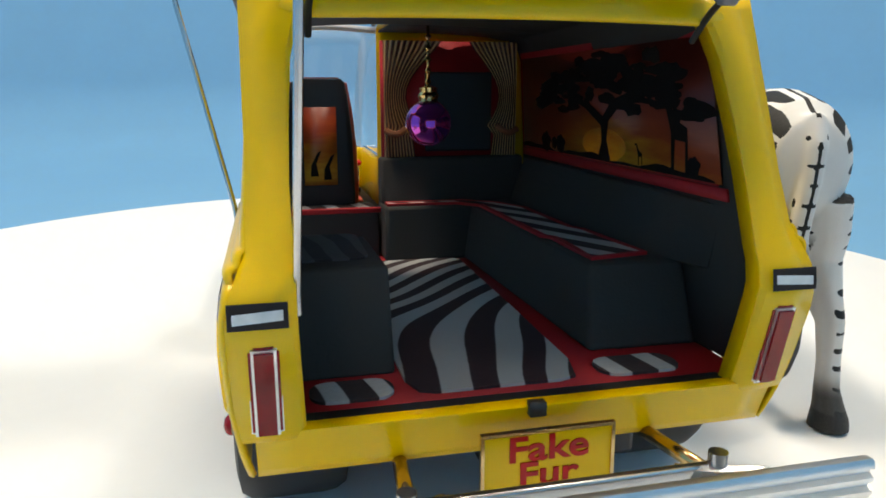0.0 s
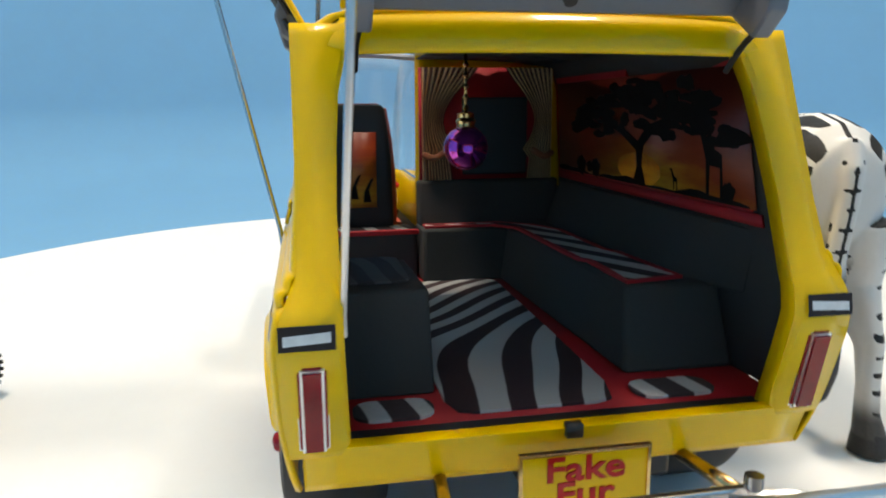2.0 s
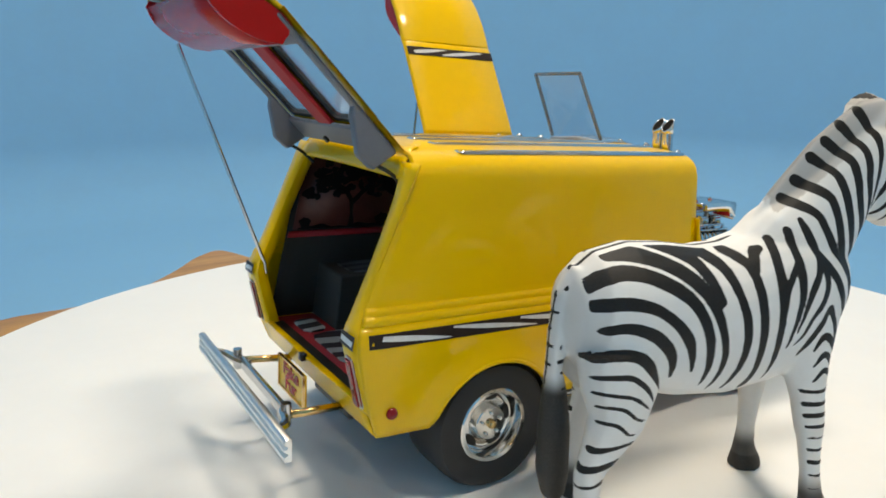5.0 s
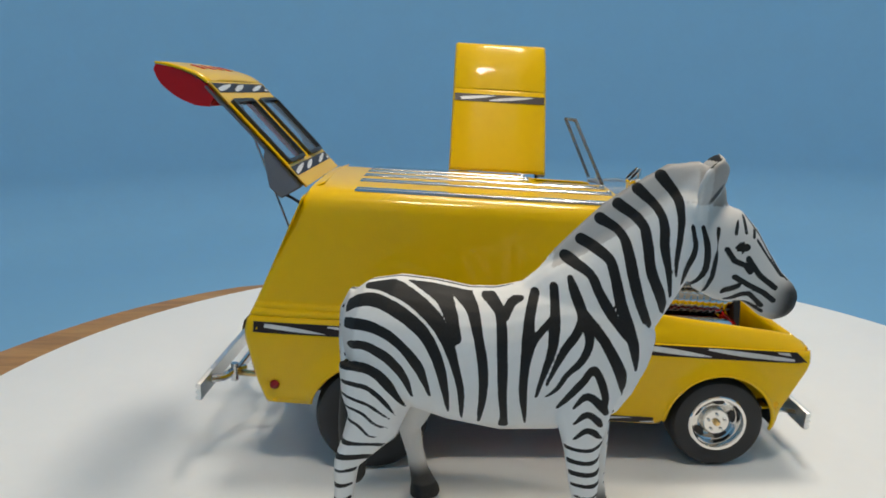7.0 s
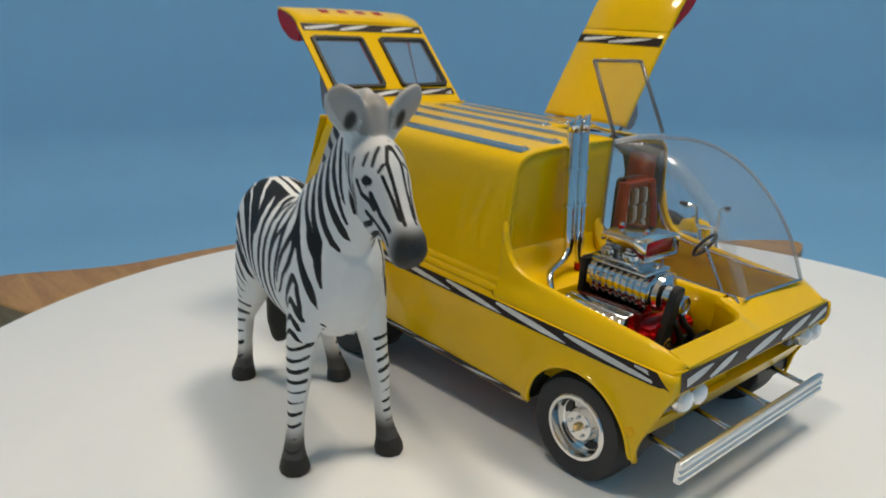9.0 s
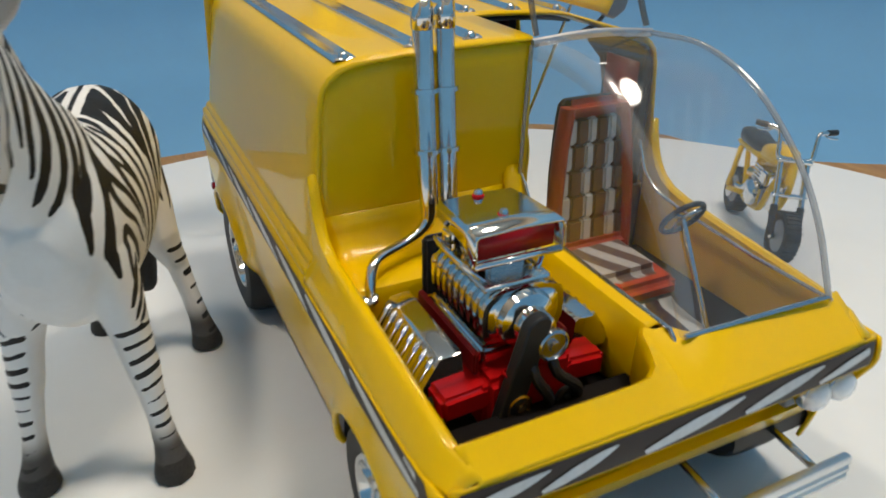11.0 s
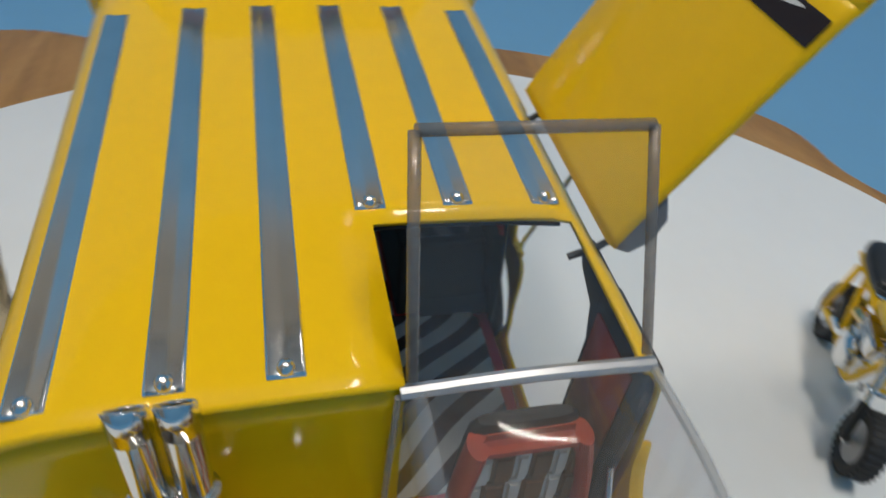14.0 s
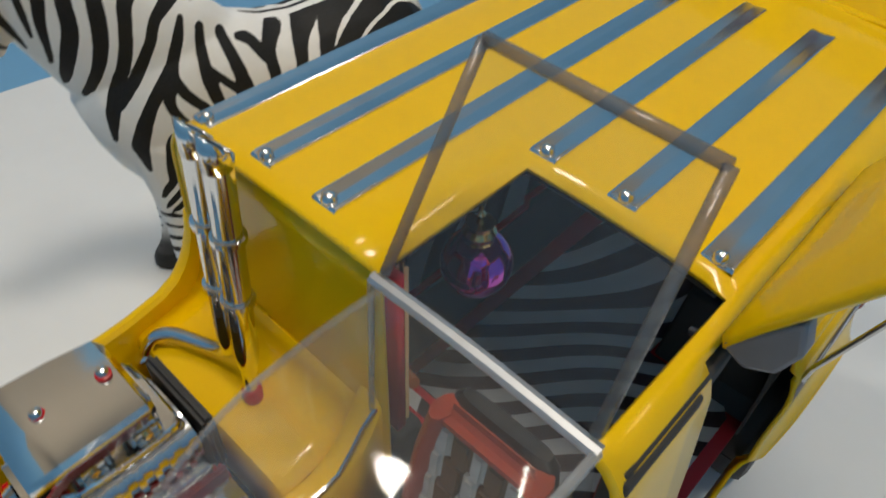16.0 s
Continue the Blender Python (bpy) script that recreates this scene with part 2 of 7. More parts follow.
SLASH = surface("white_decal_ink", (0.66, 0.66, 0.65), 0.35, 0, 0.22, 7.0, 0.04, 0.3)
CURTAIN = striped_cloth("striped_curtain_cloth")
MURAL = sunset("sunset_mural_print", 5.75, 8.5, 5.5, 0.09)
POSTPIC = sunset("sunset_post_print", 5.4, 9.6, 10.2, 0.0)
SEATPIC = sunset("sunset_seat_print", 0.4, 4.2, 0.0, 0.0)
INK = surface("black_print_ink", (0.010, 0.008, 0.008), 0.8, 0, 0.1, 5.0, gloss=0.12)
HIDE = hide("painted_zebra_hide")

# ---------------------------------------------------------------- mesh helpers (all in centimetres)
def empty(name, m=None):
    ob = new(name)
    ob.empty_display_size = 0.01
    if m is not None:
        ob.matrix_world = m
    return ob


def part(name, bm, material, parent, label="", smooth=True, thick=0.0, bevel=0.0, angle=40):
    """Links a bmesh in centimetres as one mesh object under a thing or a part."""
    me = bpy.data.meshes.new(name)
    bmesh.ops.recalc_face_normals(bm, faces=bm.faces)
    bmesh.ops.scale(bm, vec=(CM, CM, CM), verts=bm.verts)
    bm.to_mesh(me)
    bm.free()
    me.materials.append(material)
    ob = new(name, me)
    ob.parent = parent
    if thick:
        s = ob.modifiers.new("thickness", "SOLIDIFY")
        s.thickness, s.offset = thick * CM, 0
    if bevel:
        b = ob.modifiers.new("edge", "BEVEL")
        b.width, b.segments, b.limit_method = bevel * CM, 2, "ANGLE"
    if smooth:
        for p in me.polygons:
            p.use_smooth = True
        for e in bmesh_sharp(me, angle):
            me.edges[e].use_edge_sharp = True
    if label:
        ob["label"] = label
    return ob


def bmesh_sharp(me, angle):
    b = bmesh.new()
    b.from_mesh(me)
    got = [e.index for e in b.edges if len(e.link_faces) == 2 and e.calc_face_angle(0) > radians(angle)]
    b.free()
    return got


def box(bm, x0, x1, y0, y1, z0, z1):
    v = [bm.verts.new(p) for p in ((x0, y0, z0), (x1, y0, z0), (x1, y1, z0), (x0, y1, z0), (x0, y0, z1), (x1, y0, z1), (x1, y1, z1), (x0, y1, z1))]
    for f in ((0, 3, 2, 1), (4, 5, 6, 7), (0, 1, 5, 4), (1, 2, 6, 5), (2, 3, 7, 6), (3, 0, 4, 7)):
        bm.faces.new([v[i] for i in f])
    return bm


def boxed(*a):
    return box(bmesh.new(), *a)


def grid(bm, rows, keep=None):
    """Rows of points joined into quads; keep(i, j) tells which quads stay."""
    vs = [[bm.verts.new(p) for p in r] for r in rows]
    for i in range(len(rows) - 1):
        for j in range(len(rows[0]) - 1):
            if keep is None or keep(i, j):
                bm.faces.new((vs[i][j], vs[i + 1][j], vs[i + 1][j + 1], vs[i][j + 1]))
    for v in [v for v in bm.verts if not v.link_faces]:
        bm.verts.remove(v)
    return vs


def loft(bm, rings, caps=True):
    vs = [[bm.verts.new(p) for p in r] for r in rings]
    n = len(rings[0])
    for a, b in zip(vs, vs[1:]):
        for k in range(n):
            bm.faces.new((a[k], a[(k + 1) % n], b[(k + 1) % n], b[k]))
    if caps:
        bm.faces.new(vs[0][::-1])
        bm.faces.new(vs[-1])
    return bm


def ring(c, u, v, n):
    c, u, v = Vector(c), Vector(u), Vector(v)
    return [c + u * math.cos(2 * math.pi * k / n) + v * math.sin(2 * math.pi * k / n) for k in range(n)]


def across(d):
    d = Vector(d).normalized()
    u = d.cross((0, 0, 1) if abs(d.z) < 0.9 else (0, 1, 0)).normalized()
    return u, d.cross(u).normalized()


def rod(bm, p0, p1, r0, r1=None, n=12):
    u, v = across(Vector(p1) - Vector(p0))
    r1 = r0 if r1 is None else r1
    return loft(bm, [ring(p0, u * r0, v * r0, n), ring(p1, u * r1, v * r1, n)])


def tube(bm, pts, r, n=10):
    """A round bar along a bent line."""
    pts = [Vector(p) for p in pts]
    rings, side = [], None
    for k, p in enumerate(pts):
        d = (pts[min(k + 1, len(pts) - 1)] - pts[max(k - 1, 0)]).normalized()
        if side is None:
            side = across(d)[0]
        side = (side - d * side.dot(d)).normalized()
        up = d.cross(side)
        rr = r[k] if isinstance(r, (list, tuple)) else r
        rings.append(ring(p, side * rr, up * rr, n))
    return loft(bm, rings)


def bent(pts, steps=6):
    """A smooth line through the points (Catmull-Rom)."""
    p = [Vector(q) for q in pts]
    p = [p[0] * 2 - p[1], *p, p[-1] * 2 - p[-2]]
    out = []
    for a, b, c, d in zip(p, p[1:], p[2:], p[3:]):
        for k in range(steps):
            t = k / steps
            out.append(0.5 * ((2 * b) + (c - a) * t + (2 * a - 5 * b + 4 * c - d) * t * t + (3 * b - a - 3 * c + d) * t ** 3))
    return out + [p[-2]]


def lathe(bm, profile, c, axis, n=40, closed=False, caps=True):
    """profile: (radius, distance along the axis)."""
    c, d = Vector(c), Vector(axis).normalized()
    u, v = across(d)
    rings = [ring(c + d * h, u * max(r, 0.002), v * max(r, 0.002), n) for r, h in profile]
    if closed:
        rings.append(rings[0])
        return loft(bm, rings, False)
    return loft(bm, rings, caps)


def plate(bm, outline, put, thick):
    """A flat piece: outline of 2D points, put(a, b, h) places them in space, thick is its depth."""
    lo = [bm.verts.new(put(a, b, 0)) for a, b in outline]
    hi = [bm.verts.new(put(a, b, thick)) for a, b in outline]
    n = len(outline)
    bm.faces.new(lo[::-1])
    bm.faces.new(hi)
    for k in range(n):
        bm.faces.new((lo[k], lo[(k + 1) % n], hi[(k + 1) % n], hi[k]))
    return bm


def rounded(a0, a1, b0, b1, r, steps=4):
    out = []
    for ca, cb, s in ((a1 - r, b1 - r, 0), (a0 + r, b1 - r, 90), (a0 + r, b0 + r, 180), (a1 - r, b0 + r, 270)):
        out += [(ca + r * math.cos(radians(s + 90 * k / steps)), cb + r * math.sin(radians(s + 90 * k / steps))) for k in range(steps + 1)]
    return out


def frame_ring(bm, outer, inner, put, thick):
    """A flat frame between two outlines of equally many points."""
    n = len(outer)
    lay = [[bm.verts.new(put(a, b, h)) for a, b in o] for o, h in ((outer, 0), (outer, thick), (inner, thick), (inner, 0))]
    for k in range(n):
        j = (k + 1) % n
        for p, q in zip(lay, lay[1:] + lay[:1]):
            bm.faces.new((p[k], p[j], q[j], q[k]))
    return bm


def lerp(a, b, t):
    return a + (b - a) * t


def table_of(points):
    """A function that follows the given (x, value) points in straight pieces."""
    xs, ys = zip(*points)
    return lambda x: float(np.interp(x, xs, ys))


def smooth01(t):
    t = min(1, max(0, t))
    return t * t * (3 - 2 * t)


def padded(bm, x0, x1, y0, y1, z0, z1, r):
    box(bm, x0, x1, y0, y1, z0, z1)
    bmesh.ops.bevel(bm, geom=bm.edges, offset=r, segments=3, affect="EDGES")
    return bm

# ---------------------------------------------------------------- room, table, turntable
TOP = 65


def build_setting():
    bm = bmesh.new()
    prof = [(0.01, -3.0), (46, -3.0), (52, -2.2), (56, 0), (58, 4), (58, 30), (58, TOP)]
    turn = [2 * math.pi * k / 96 for k in range(97)]
    rows = [[(8 + r * math.cos(a), 1 + r * math.sin(a), z) for a in turn] for r, z in prof]
    # the paper stands round the far sides; an unseen gap cuts blue bounce and reflections
    grid(bm, rows, lambda i, j: i < 3 or not 266 < 3.75 * (j + 0.5) < 303)
    ob = part("backdrop", bm, BLUE, None)
    tagged(ob, "plain pale blue paper backdrop round the table", "backdrop", kind="structure")
    # unseen wall, added in dark tan to weaken bounced light and darken reflections
    bm = bmesh.new()
    grid(bm, [[(8 + 60 * math.cos(a), 1 + 60 * math.sin(a), z) for a in turn] for z in (-4, 102)])
    tagged(part("wall", bm, WALL, None), "plain tan wall behind the backdrop, added out of view to dim bounced light", "wall", kind="structure")
    bm = bmesh.new()
    lathe(bm, [(60.5, 102), (60.5, 104)], (8, 1, 0), (0, 0, 1), 64)
    tagged(part("ceiling", bm, CEIL, None), "plain white ceiling above the table", "ceiling", kind="structure")
    # table top: reaches past the turntable on two sides only
    rim = [(90, 20.0), (92.5, 24.0), (95, 29.0), (99, 28.4), (104, 26.2), (112, 24.2), (120, 24.2), (128, 26.0), (142, 26.4), (156, 26.3), (170, 26.2), (184, 26.0), (196, 26.8), (204, 30.2), (209, 30.6), (212, 25.0), (217, 20.0), (245, 19.0), (290, 19.0), (340, 19.0), (390, 19.0)]
    edge = [(8.1 + r * math.cos(radians(a)), 1.03 + r * math.sin(radians(a)), 0) for a, r in rim]
    outline = [(p.x, p.y) for p in bent(edge + edge[:1], 4)][:-1]
    bm = plate(bmesh.new(), outline, lambda a, b, h: (a, b, -3.0 + h), 2.0)
    ob = part("table_top", bm, WOOD, None, bevel=0.12)
    tagged(ob, "brown grained wooden table top under a white turntable", "table", kind="structure")
    thing = empty("turntable")
    tagged(thing, "round white turntable lying on the wooden table", "turntable")
    lathe_bm = lathe(bmesh.new(), [(21.2, -0.42), (21.45, -0.36), (21.5, -0.2), (21.45, -0.05), (21.35, 0.0)], (8.1, 1.03, 0), (0, 0, 1), 128)
    part("disc", lathe_bm, SHEET, thing)
    part("base", lathe(bmesh.new(), [(9.5, -1.0), (9.5, -0.42)], (8.1, 1.03, 0), (0, 0, 1), 48), BLACK, thing, "black round bearing plate")


build_setting()

# ---------------------------------------------------------------- the van
RAKE = 4.0
van = empty("model_van", pose(0, 0, 0, 0, RAKE, 0))
tagged(van, "glossy yellow custom van model with raised doors and zebra trim", "model van")

BODY_LOW, BELT = 2.28, 4.62
REAR_AXLE, FRONT_AXLE = (3.5, 1.95), (14.28, 2.45)
half_low = table_of([(2.2, 3.96), (2.6, 4.06), (3.4, 4.16), (4.3, 4.20), (4.62, 4.19), (4.95, 4.13), (5.1, 4.07)])
rear_x = table_of([(2.25, 0.28), (3.0, 0.0), (4.3, -0.33), (4.62, -0.38), (4.95, -0.32), (5.1, -0.24), (5.3, -0.16), (8.7, 1.22), (9.2, 1.42)])
nose_x = table_of([(2.25, 16.02), (2.6, 16.04), (3.0, 16.12), (3.3, 16.27), (3.9, 16.55), (4.5, 16.84), (4.75, 16.84), (5.05, 16.80), (5.3, 16.79)])
rim_z = table_of([(10.98, 7.1), (11.06, 6.7), (11.16, 6.42), (11.3, 6.18), (11.5, 5.97), (11.8, 5.82), (12.5, 5.70), (15.9, 5.39), (16.3, 5.31), (16.8, 5.06), (17, 4.98)])
DOOR0, DOOR1 = 5.55, 9.4


def arch(x):
    """Height of the lower body edge, with the two wheel arches."""
    z = BODY_LOW
    for (cx, cz), r in ((REAR_AXLE, 1.92), (FRONT_AXLE, 1.68)):
        if abs(x - cx) < r:
            z = max(z, cz + math.sqrt(r * r - (x - cx) ** 2))
    return z


def flare(x, z):
    out = 0.0
    for (cx, cz), r, far, high in ((REAR_AXLE, 1.92, 0.72, 0.25), (FRONT_AXLE, 1.68, 0.5, 0.14)):
        d = max(0, math.hypot(x - cx, z - cz) - r)
        if d < far:
            out = max(out, high * (1 - d / far) ** 2 * smooth01((z - 2.2) / 0.5))
    return out


def lower_side(sign):
    cols = sorted({round(v, 3) for v in [*np.linspace(0.9, 15.6, 50), *[REAR_AXLE[0] + 1.92 * math.cos(a) for a in np.linspace(0, math.pi, 25)], *[FRONT_AXLE[0] + 1.68 * math.cos(a) for a in np.linspace(0, math.pi, 25)], DOOR0, DOOR1, 1.58, 5.42]})
    rows = []
    zs = np.linspace(0, 1, 15)
    for k, x in enumerate(["r0", "r1", "r2", "r3", *cols, "n3", "n2", "n1", "n0"]):
        col = []
        for s in zs:
            if isinstance(x, str):
                z = lerp(BODY_LOW, 5.1 if x[0] == "r" else 4.96, s)
                e = int(x[1])
                t = (0.0, 0.07, 0.28, 0.62)[e]
                inset = (0.09, 0.03, 0.01, 0.0)[e]
                if x[0] == "r":
                    px = lerp(rear_x(z), 0.9, t)
                else:
                    px = lerp(nose_x(z), 15.97, t)
                    inset *= 1.3
            else:
                px, inset = x, 0.0
                z = lerp(arch(x), 5.1 if x < 11.1 else 4.96, s)
            w = half_low(z) - inset + flare(px, z)
            if px > 14.5:
                w -= 0.05 * ((px - 14.5) / 2.2) ** 2
            col.append((px, sign * w, z))
        rows.append(col)
    xs = [c[-1][0] for c in rows]

    def keep(i, j):
        mid = (xs[i] + xs[i + 1]) / 2
        return not (sign > 0 and DOOR0 < mid < DOOR1 and rows[i][j][2] > 2.6)

    bm = bmesh.new()
    grid(bm, rows, keep)
    part("lower_side", bm, YELLOW, van, thick=0.07)
    # rolled lip round each arch
    for (cx, cz), r, high in ((REAR_AXLE, 1.92, 0.25), (FRONT_AXLE, 1.68, 0.14)):
        lip = []
        for k in range(33):
            a = math.pi * k / 32
            x, z = cx + r * math.cos(a), cz + r * math.sin(a)
            if z >= BODY_LOW - 0.02:
                lip.append((x, sign * (half_low(max(z, 2.3)) + (high - 0.03) * smooth01((z - 2.2) / 0.5)), z))
        part("arch_lip", tube(bmesh.new(), lip, 0.07, 8), YELLOW, van)
        well = bmesh.new()
        grid(well, [[(cx + (r + 0.02) * math.cos(math.pi * k / 24), sign * y, max(BODY_LOW - 0.05, cz + (r + 0.02) * math.sin(math.pi * k / 24))) for k in range(25)] for y in (2.2, 4.05)])
        part("wheel_well", well, BLACK, van, "black wheel arch lining")


SECTION = [(4.08, 5.1), (4.10, 5.16), (4.095, 5.21), (4.065, 5.25), (4.01, 5.27), (3.985, 5.29), (3.985, 5.36), (3.97, 5.41), (3.94, 5.44), (3.895, 5.455), (3.875, 5.49), (3.868, 5.64), (3.80, 6.4), (3.73, 7.2), (3.66, 7.9), (3.61, 8.35), (3.54, 8.58), (3.42, 8.74), (3.22, 8.87), (2.95, 8.94), (2.5, 8.99), (1.9, 9.03), (1.2, 9.06), (0.55, 9.07), (0.0, 9.075)]
SECTION = [(-y, z) for y, z in SECTION] + [(y, z) for y, z in SECTION[-2::-1]]
SUN0, SUNY0, SUNY1 = 8.62, 0.55, 3.22


def upper_shell():
    xs = ["r0", "r1", "r2", 2.4, *np.linspace(3.0, 5.2, 5), DOOR0, *np.linspace(6.0, 8.2, 5), SUN0, DOOR1, 9.9, 10.4, 10.72, "f1", "f0"]
    rows = []
    for x in xs:
        row = []
        for y, z in SECTION:
            yy, zz, px = y, z, x
            if isinstance(x, str) and x[0] == "r":
                px = rear_x(z) + (0.0, 0.06, 0.3)[int(x[1])]
                k = (0.08, 0.02, 0.0)[int(x[1])]
                yy = y - math.copysign((0.09, 0.03, 0.0)[int(x[1])] * smooth01((abs(y) - 2.6) / 0.6), y)
            elif isinstance(x, str):
                px, k = (11.03, 10.98)[int(x[1])], (0.06, 0.015)[int(x[1])]
            else:
                k = 0.0
            d = Vector((0, y, z - 7.0))
            d = d / max(abs(y) / 3.7, abs(z - 7.0) / 2.05, 0.4)
            if isinstance(x, str) and x[0] == "r":
                zz = z - (k if z > 8.6 else 0)
            elif z > 5.6:
                yy, zz = y - k * d.y / 3.7, z - k * d.z / 2.05
            row.append((px, yy, zz))
        rows.append(row)
    mids = [np.mean([p[0] for p in r]) for r in rows]

    def keep(i, j):
        mx = (mids[i] + mids[i + 1]) / 2
        my, mz = (rows[i][j][1] + rows[i][j + 1][1]) / 2, (rows[i][j][2] + rows[i][j + 1][2]) / 2
        if my > 0 and DOOR0 < mx < DOOR1 and mz < 8.7:
            return False
        return not (mx > SUN0 and SUNY0 < my < SUNY1 and mz > 8.85)

    bm = bmesh.new()
    grid(bm, rows, keep)
    part("upper_shell", bm, YELLOW, van, thick=0.07)
    # cab front wall beside the windscreen, with a rounded hollow behind the stacks
    bm = bmesh.new()
    front = []
    ys = [-3.6, -3.45, -3.2, -2.9, -2.7, -2.5, -2.3, -2.1, -1.9, -1.7, -1.5, -1.3, -1.1, -0.9, -0.7, -0.5, 0.0, 0.35, 0.55]
    top = table_of([(-3.6, 8.3), (-3.45, 8.62), (-3.2, 8.8), (-2.9, 8.88), (-2.5, 8.93), (-1.2, 8.995), (0.6, 9.01)])
    for y in ys:
        hollow = 0.02 * smooth01(1 - abs(y + 1.7) / 1.5)
        col = []
        for t in np.linspace(0, 1, 12):
            z = lerp(4.9, top(y), t)
            dip = hollow * smooth01((8.8 - z) / 0.9)
            col.append((10.995 - dip, y * (1 + 0.05 * (1 - t)), z))
        front.append(col)
    grid(bm, front)
    part("front_wall", bm, YELLOW, van, thick=0.06)


def fender(sign):
    """Top of the front wing: the side panel runs on and sweeps down to the rim of the bay or cockpit."""
    flank = table_of([(z, y) for y, z in [(abs(y), z) for y, z in SECTION[:10]]])
    rows = []
    for x in [10.98, 11.06, 11.16, 11.3, 11.5, 11.8, 12.4, 13.2, 14, 15, 15.8, 16.3, 16.6, 16.76]:
        top = rim_z(x)
        pull = (0.05 * ((x - 14.5) / 2.2) ** 2 if x > 14.5 else 0) + (0.13 * smooth01((x - 16.2) / 0.6) if x > 16.2 else 0)
        fade = smooth01((x - 11.15) / 1.6)
        row = []
        for k in range(9):
            s = k / 8
            z = lerp(4.93, top - 0.03, s)
            # a sheet that bulges a little between the belt and the rim
            y = (1 - s) ** 2 * half_low(4.93) + 2 * s * (1 - s) * 4.04 + s * s * 3.84
            row.append((x, sign * (lerp(flank(max(z, 5.1)) if z > 5.1 else half_low(z), y, fade) - pull), z))
        y1 = abs(row[-1][1])
        row += [(x, sign * (y1 - 0.05), top), (x, sign * (y1 - 0.11), top), (x, sign * (y1 - 0.16), top - 0.05), (x, sign * (y1 - 0.17), 4.2 if x < 16.1 else 4.9), (x, sign * (y1 - 0.17), 3.2 if x < 16.1 else 4.85)]
        rows.append(row)
    bm = bmesh.new()
    grid(bm, rows)
    part("fender", bm, YELLOW, van, thick=0.05)


def nose():
    """Front face, deck and the wall between engine bay and cockpit."""
    bm = bmesh.new()
    rows = []
    across = [-1.0, -0.965, -0.93, -0.78, -0.63, -0.6, -0.31, 0, 0.31, 0.6, 0.63, 0.78, 0.93, 0.965, 1.0]
    for z in [2.98, 3.02, 3.1, 3.3, 3.6, 3.62, 4.46, 4.48, 4.6, 4.75, 4.95, 5.0, 5.04]:
        deep = 0.38 if 3.61 < z < 4.47 else 0.35 if z < 3.0 else 0.06 if z < 3.05 else 0
        wide = half_low(min(z, 5.1)) - 0.15
        rows.append([(nose_x(z) - (deep if abs(q) < 0.95 or z < 3.05 else 0) - 0.05 * q ** 4 - (0.05 if abs(q) > 0.98 else 0), q * wide, z) for q in across])
    grid(bm, rows)
    part("nose", bm, YELLOW, van, thick=0.05)
    # deck behind the nose edge: rounds the corner of the bay, then rises to the screen's foot
    bm = bmesh.new()
    deck = []
    for y in [-3.78, -3.55, -3.3, -2.5, -1.6, -1.1, -0.8, -0.55, -0.35, -0.18, -0.05, 0.05, 0.2, 0.4, 0.7, 1.5, 2.5, 3.3, 3.55, 3.78]:
        c = smooth01((y + 0.72) / 0.77)
        inner = 16.28 - 0.9 * c ** 2.5 if y <= 0.06 else 15.5 if y < 0.45 else 15.92
        zin = lerp(5.33, 5.5, smooth01((y + 0.9) / 1.1))
        low = 5.05
        row = [(16.80, y, low - 0.01), (16.75, y, low + 0.02), (lerp(16.75, inner, 0.5), y, lerp(low + 0.02, zin, 0.5) + 0.01), (inner + 0.07, y, zin), (inner, y, zin - 0.06), (inner - 0.03, y, zin - 0.2), (inner - 0.04, y, 3.3)]
        deck.append([(px, math.copysign(min(abs(py), 3.77 - 0.05 * max(0, (px - 14.5) / 2.2) ** 2 - 0.13 * smooth01((px - 16.2) / 0.6)), py), pz) for px, py, pz in row])
    grid(bm, deck)
    part("front_deck", bm, YELLOW, van, thick=0.04)
    bm = bmesh.new()
    rows = []
    for x in [11.0, 11.15, 11.3, 11.5, 11.7, 12.0, 12.5, 13, 14, 15, 15.3, 15.48]:
        z = 5.53 + 1.1 * max(0, (12.1 - x) / 1.1) ** 2.2
        rows.append([(x, 0.02, 3.2), (x, 0.05, z - 0.15), (x, 0.12, z - 0.02), (x, 0.25, z + 0.02), (x, 0.40, z - 0.02), (x, 0.47, z - 0.15), (x, 0.5, 3.2)])
    grid(bm, rows)
    part("bay_divider", bm, YELLOW, van, thick=0.04)
    bm = bmesh.new()
    rows = [[(x, y, z) for y in np.linspace(-3.72, 0.05, 9)] for x, z in ((11.03, 6.25), (11.08, 5.95), (11.2, 5.72), (11.42, 5.56), (11.75, 5.48), (12.25, 5.42), (12.36, 5.38), (12.4, 5.28), (12.4, 3.2))]
    grid(bm, rows)
    part("bay_shelf", bm, YELLOW, van, thick=0.04)
    part("bay_floor", boxed(12.42, 16.2, -3.62, 0.0, 4.0, 4.1), INK, van, "black engine bay floor")
    part("bay_tray", boxed(15.25, 16.2, -3.6, 0.0, 4.42, 4.52), INK, van, "black tray ahead of the engine")
    part("grille", boxed(16.02, 16.1, -2.2, 2.2, 3.7, 4.36), GREY, van, "dull grille panel in a recess")
    for k in range(5):
        part("grille_bar", boxed(16.1, 16.2, -2.2, 2.2, 3.76 + 0.14 * k, 3.81 + 0.14 * k), DULL_CHROME, van, "thin metal grille bar")


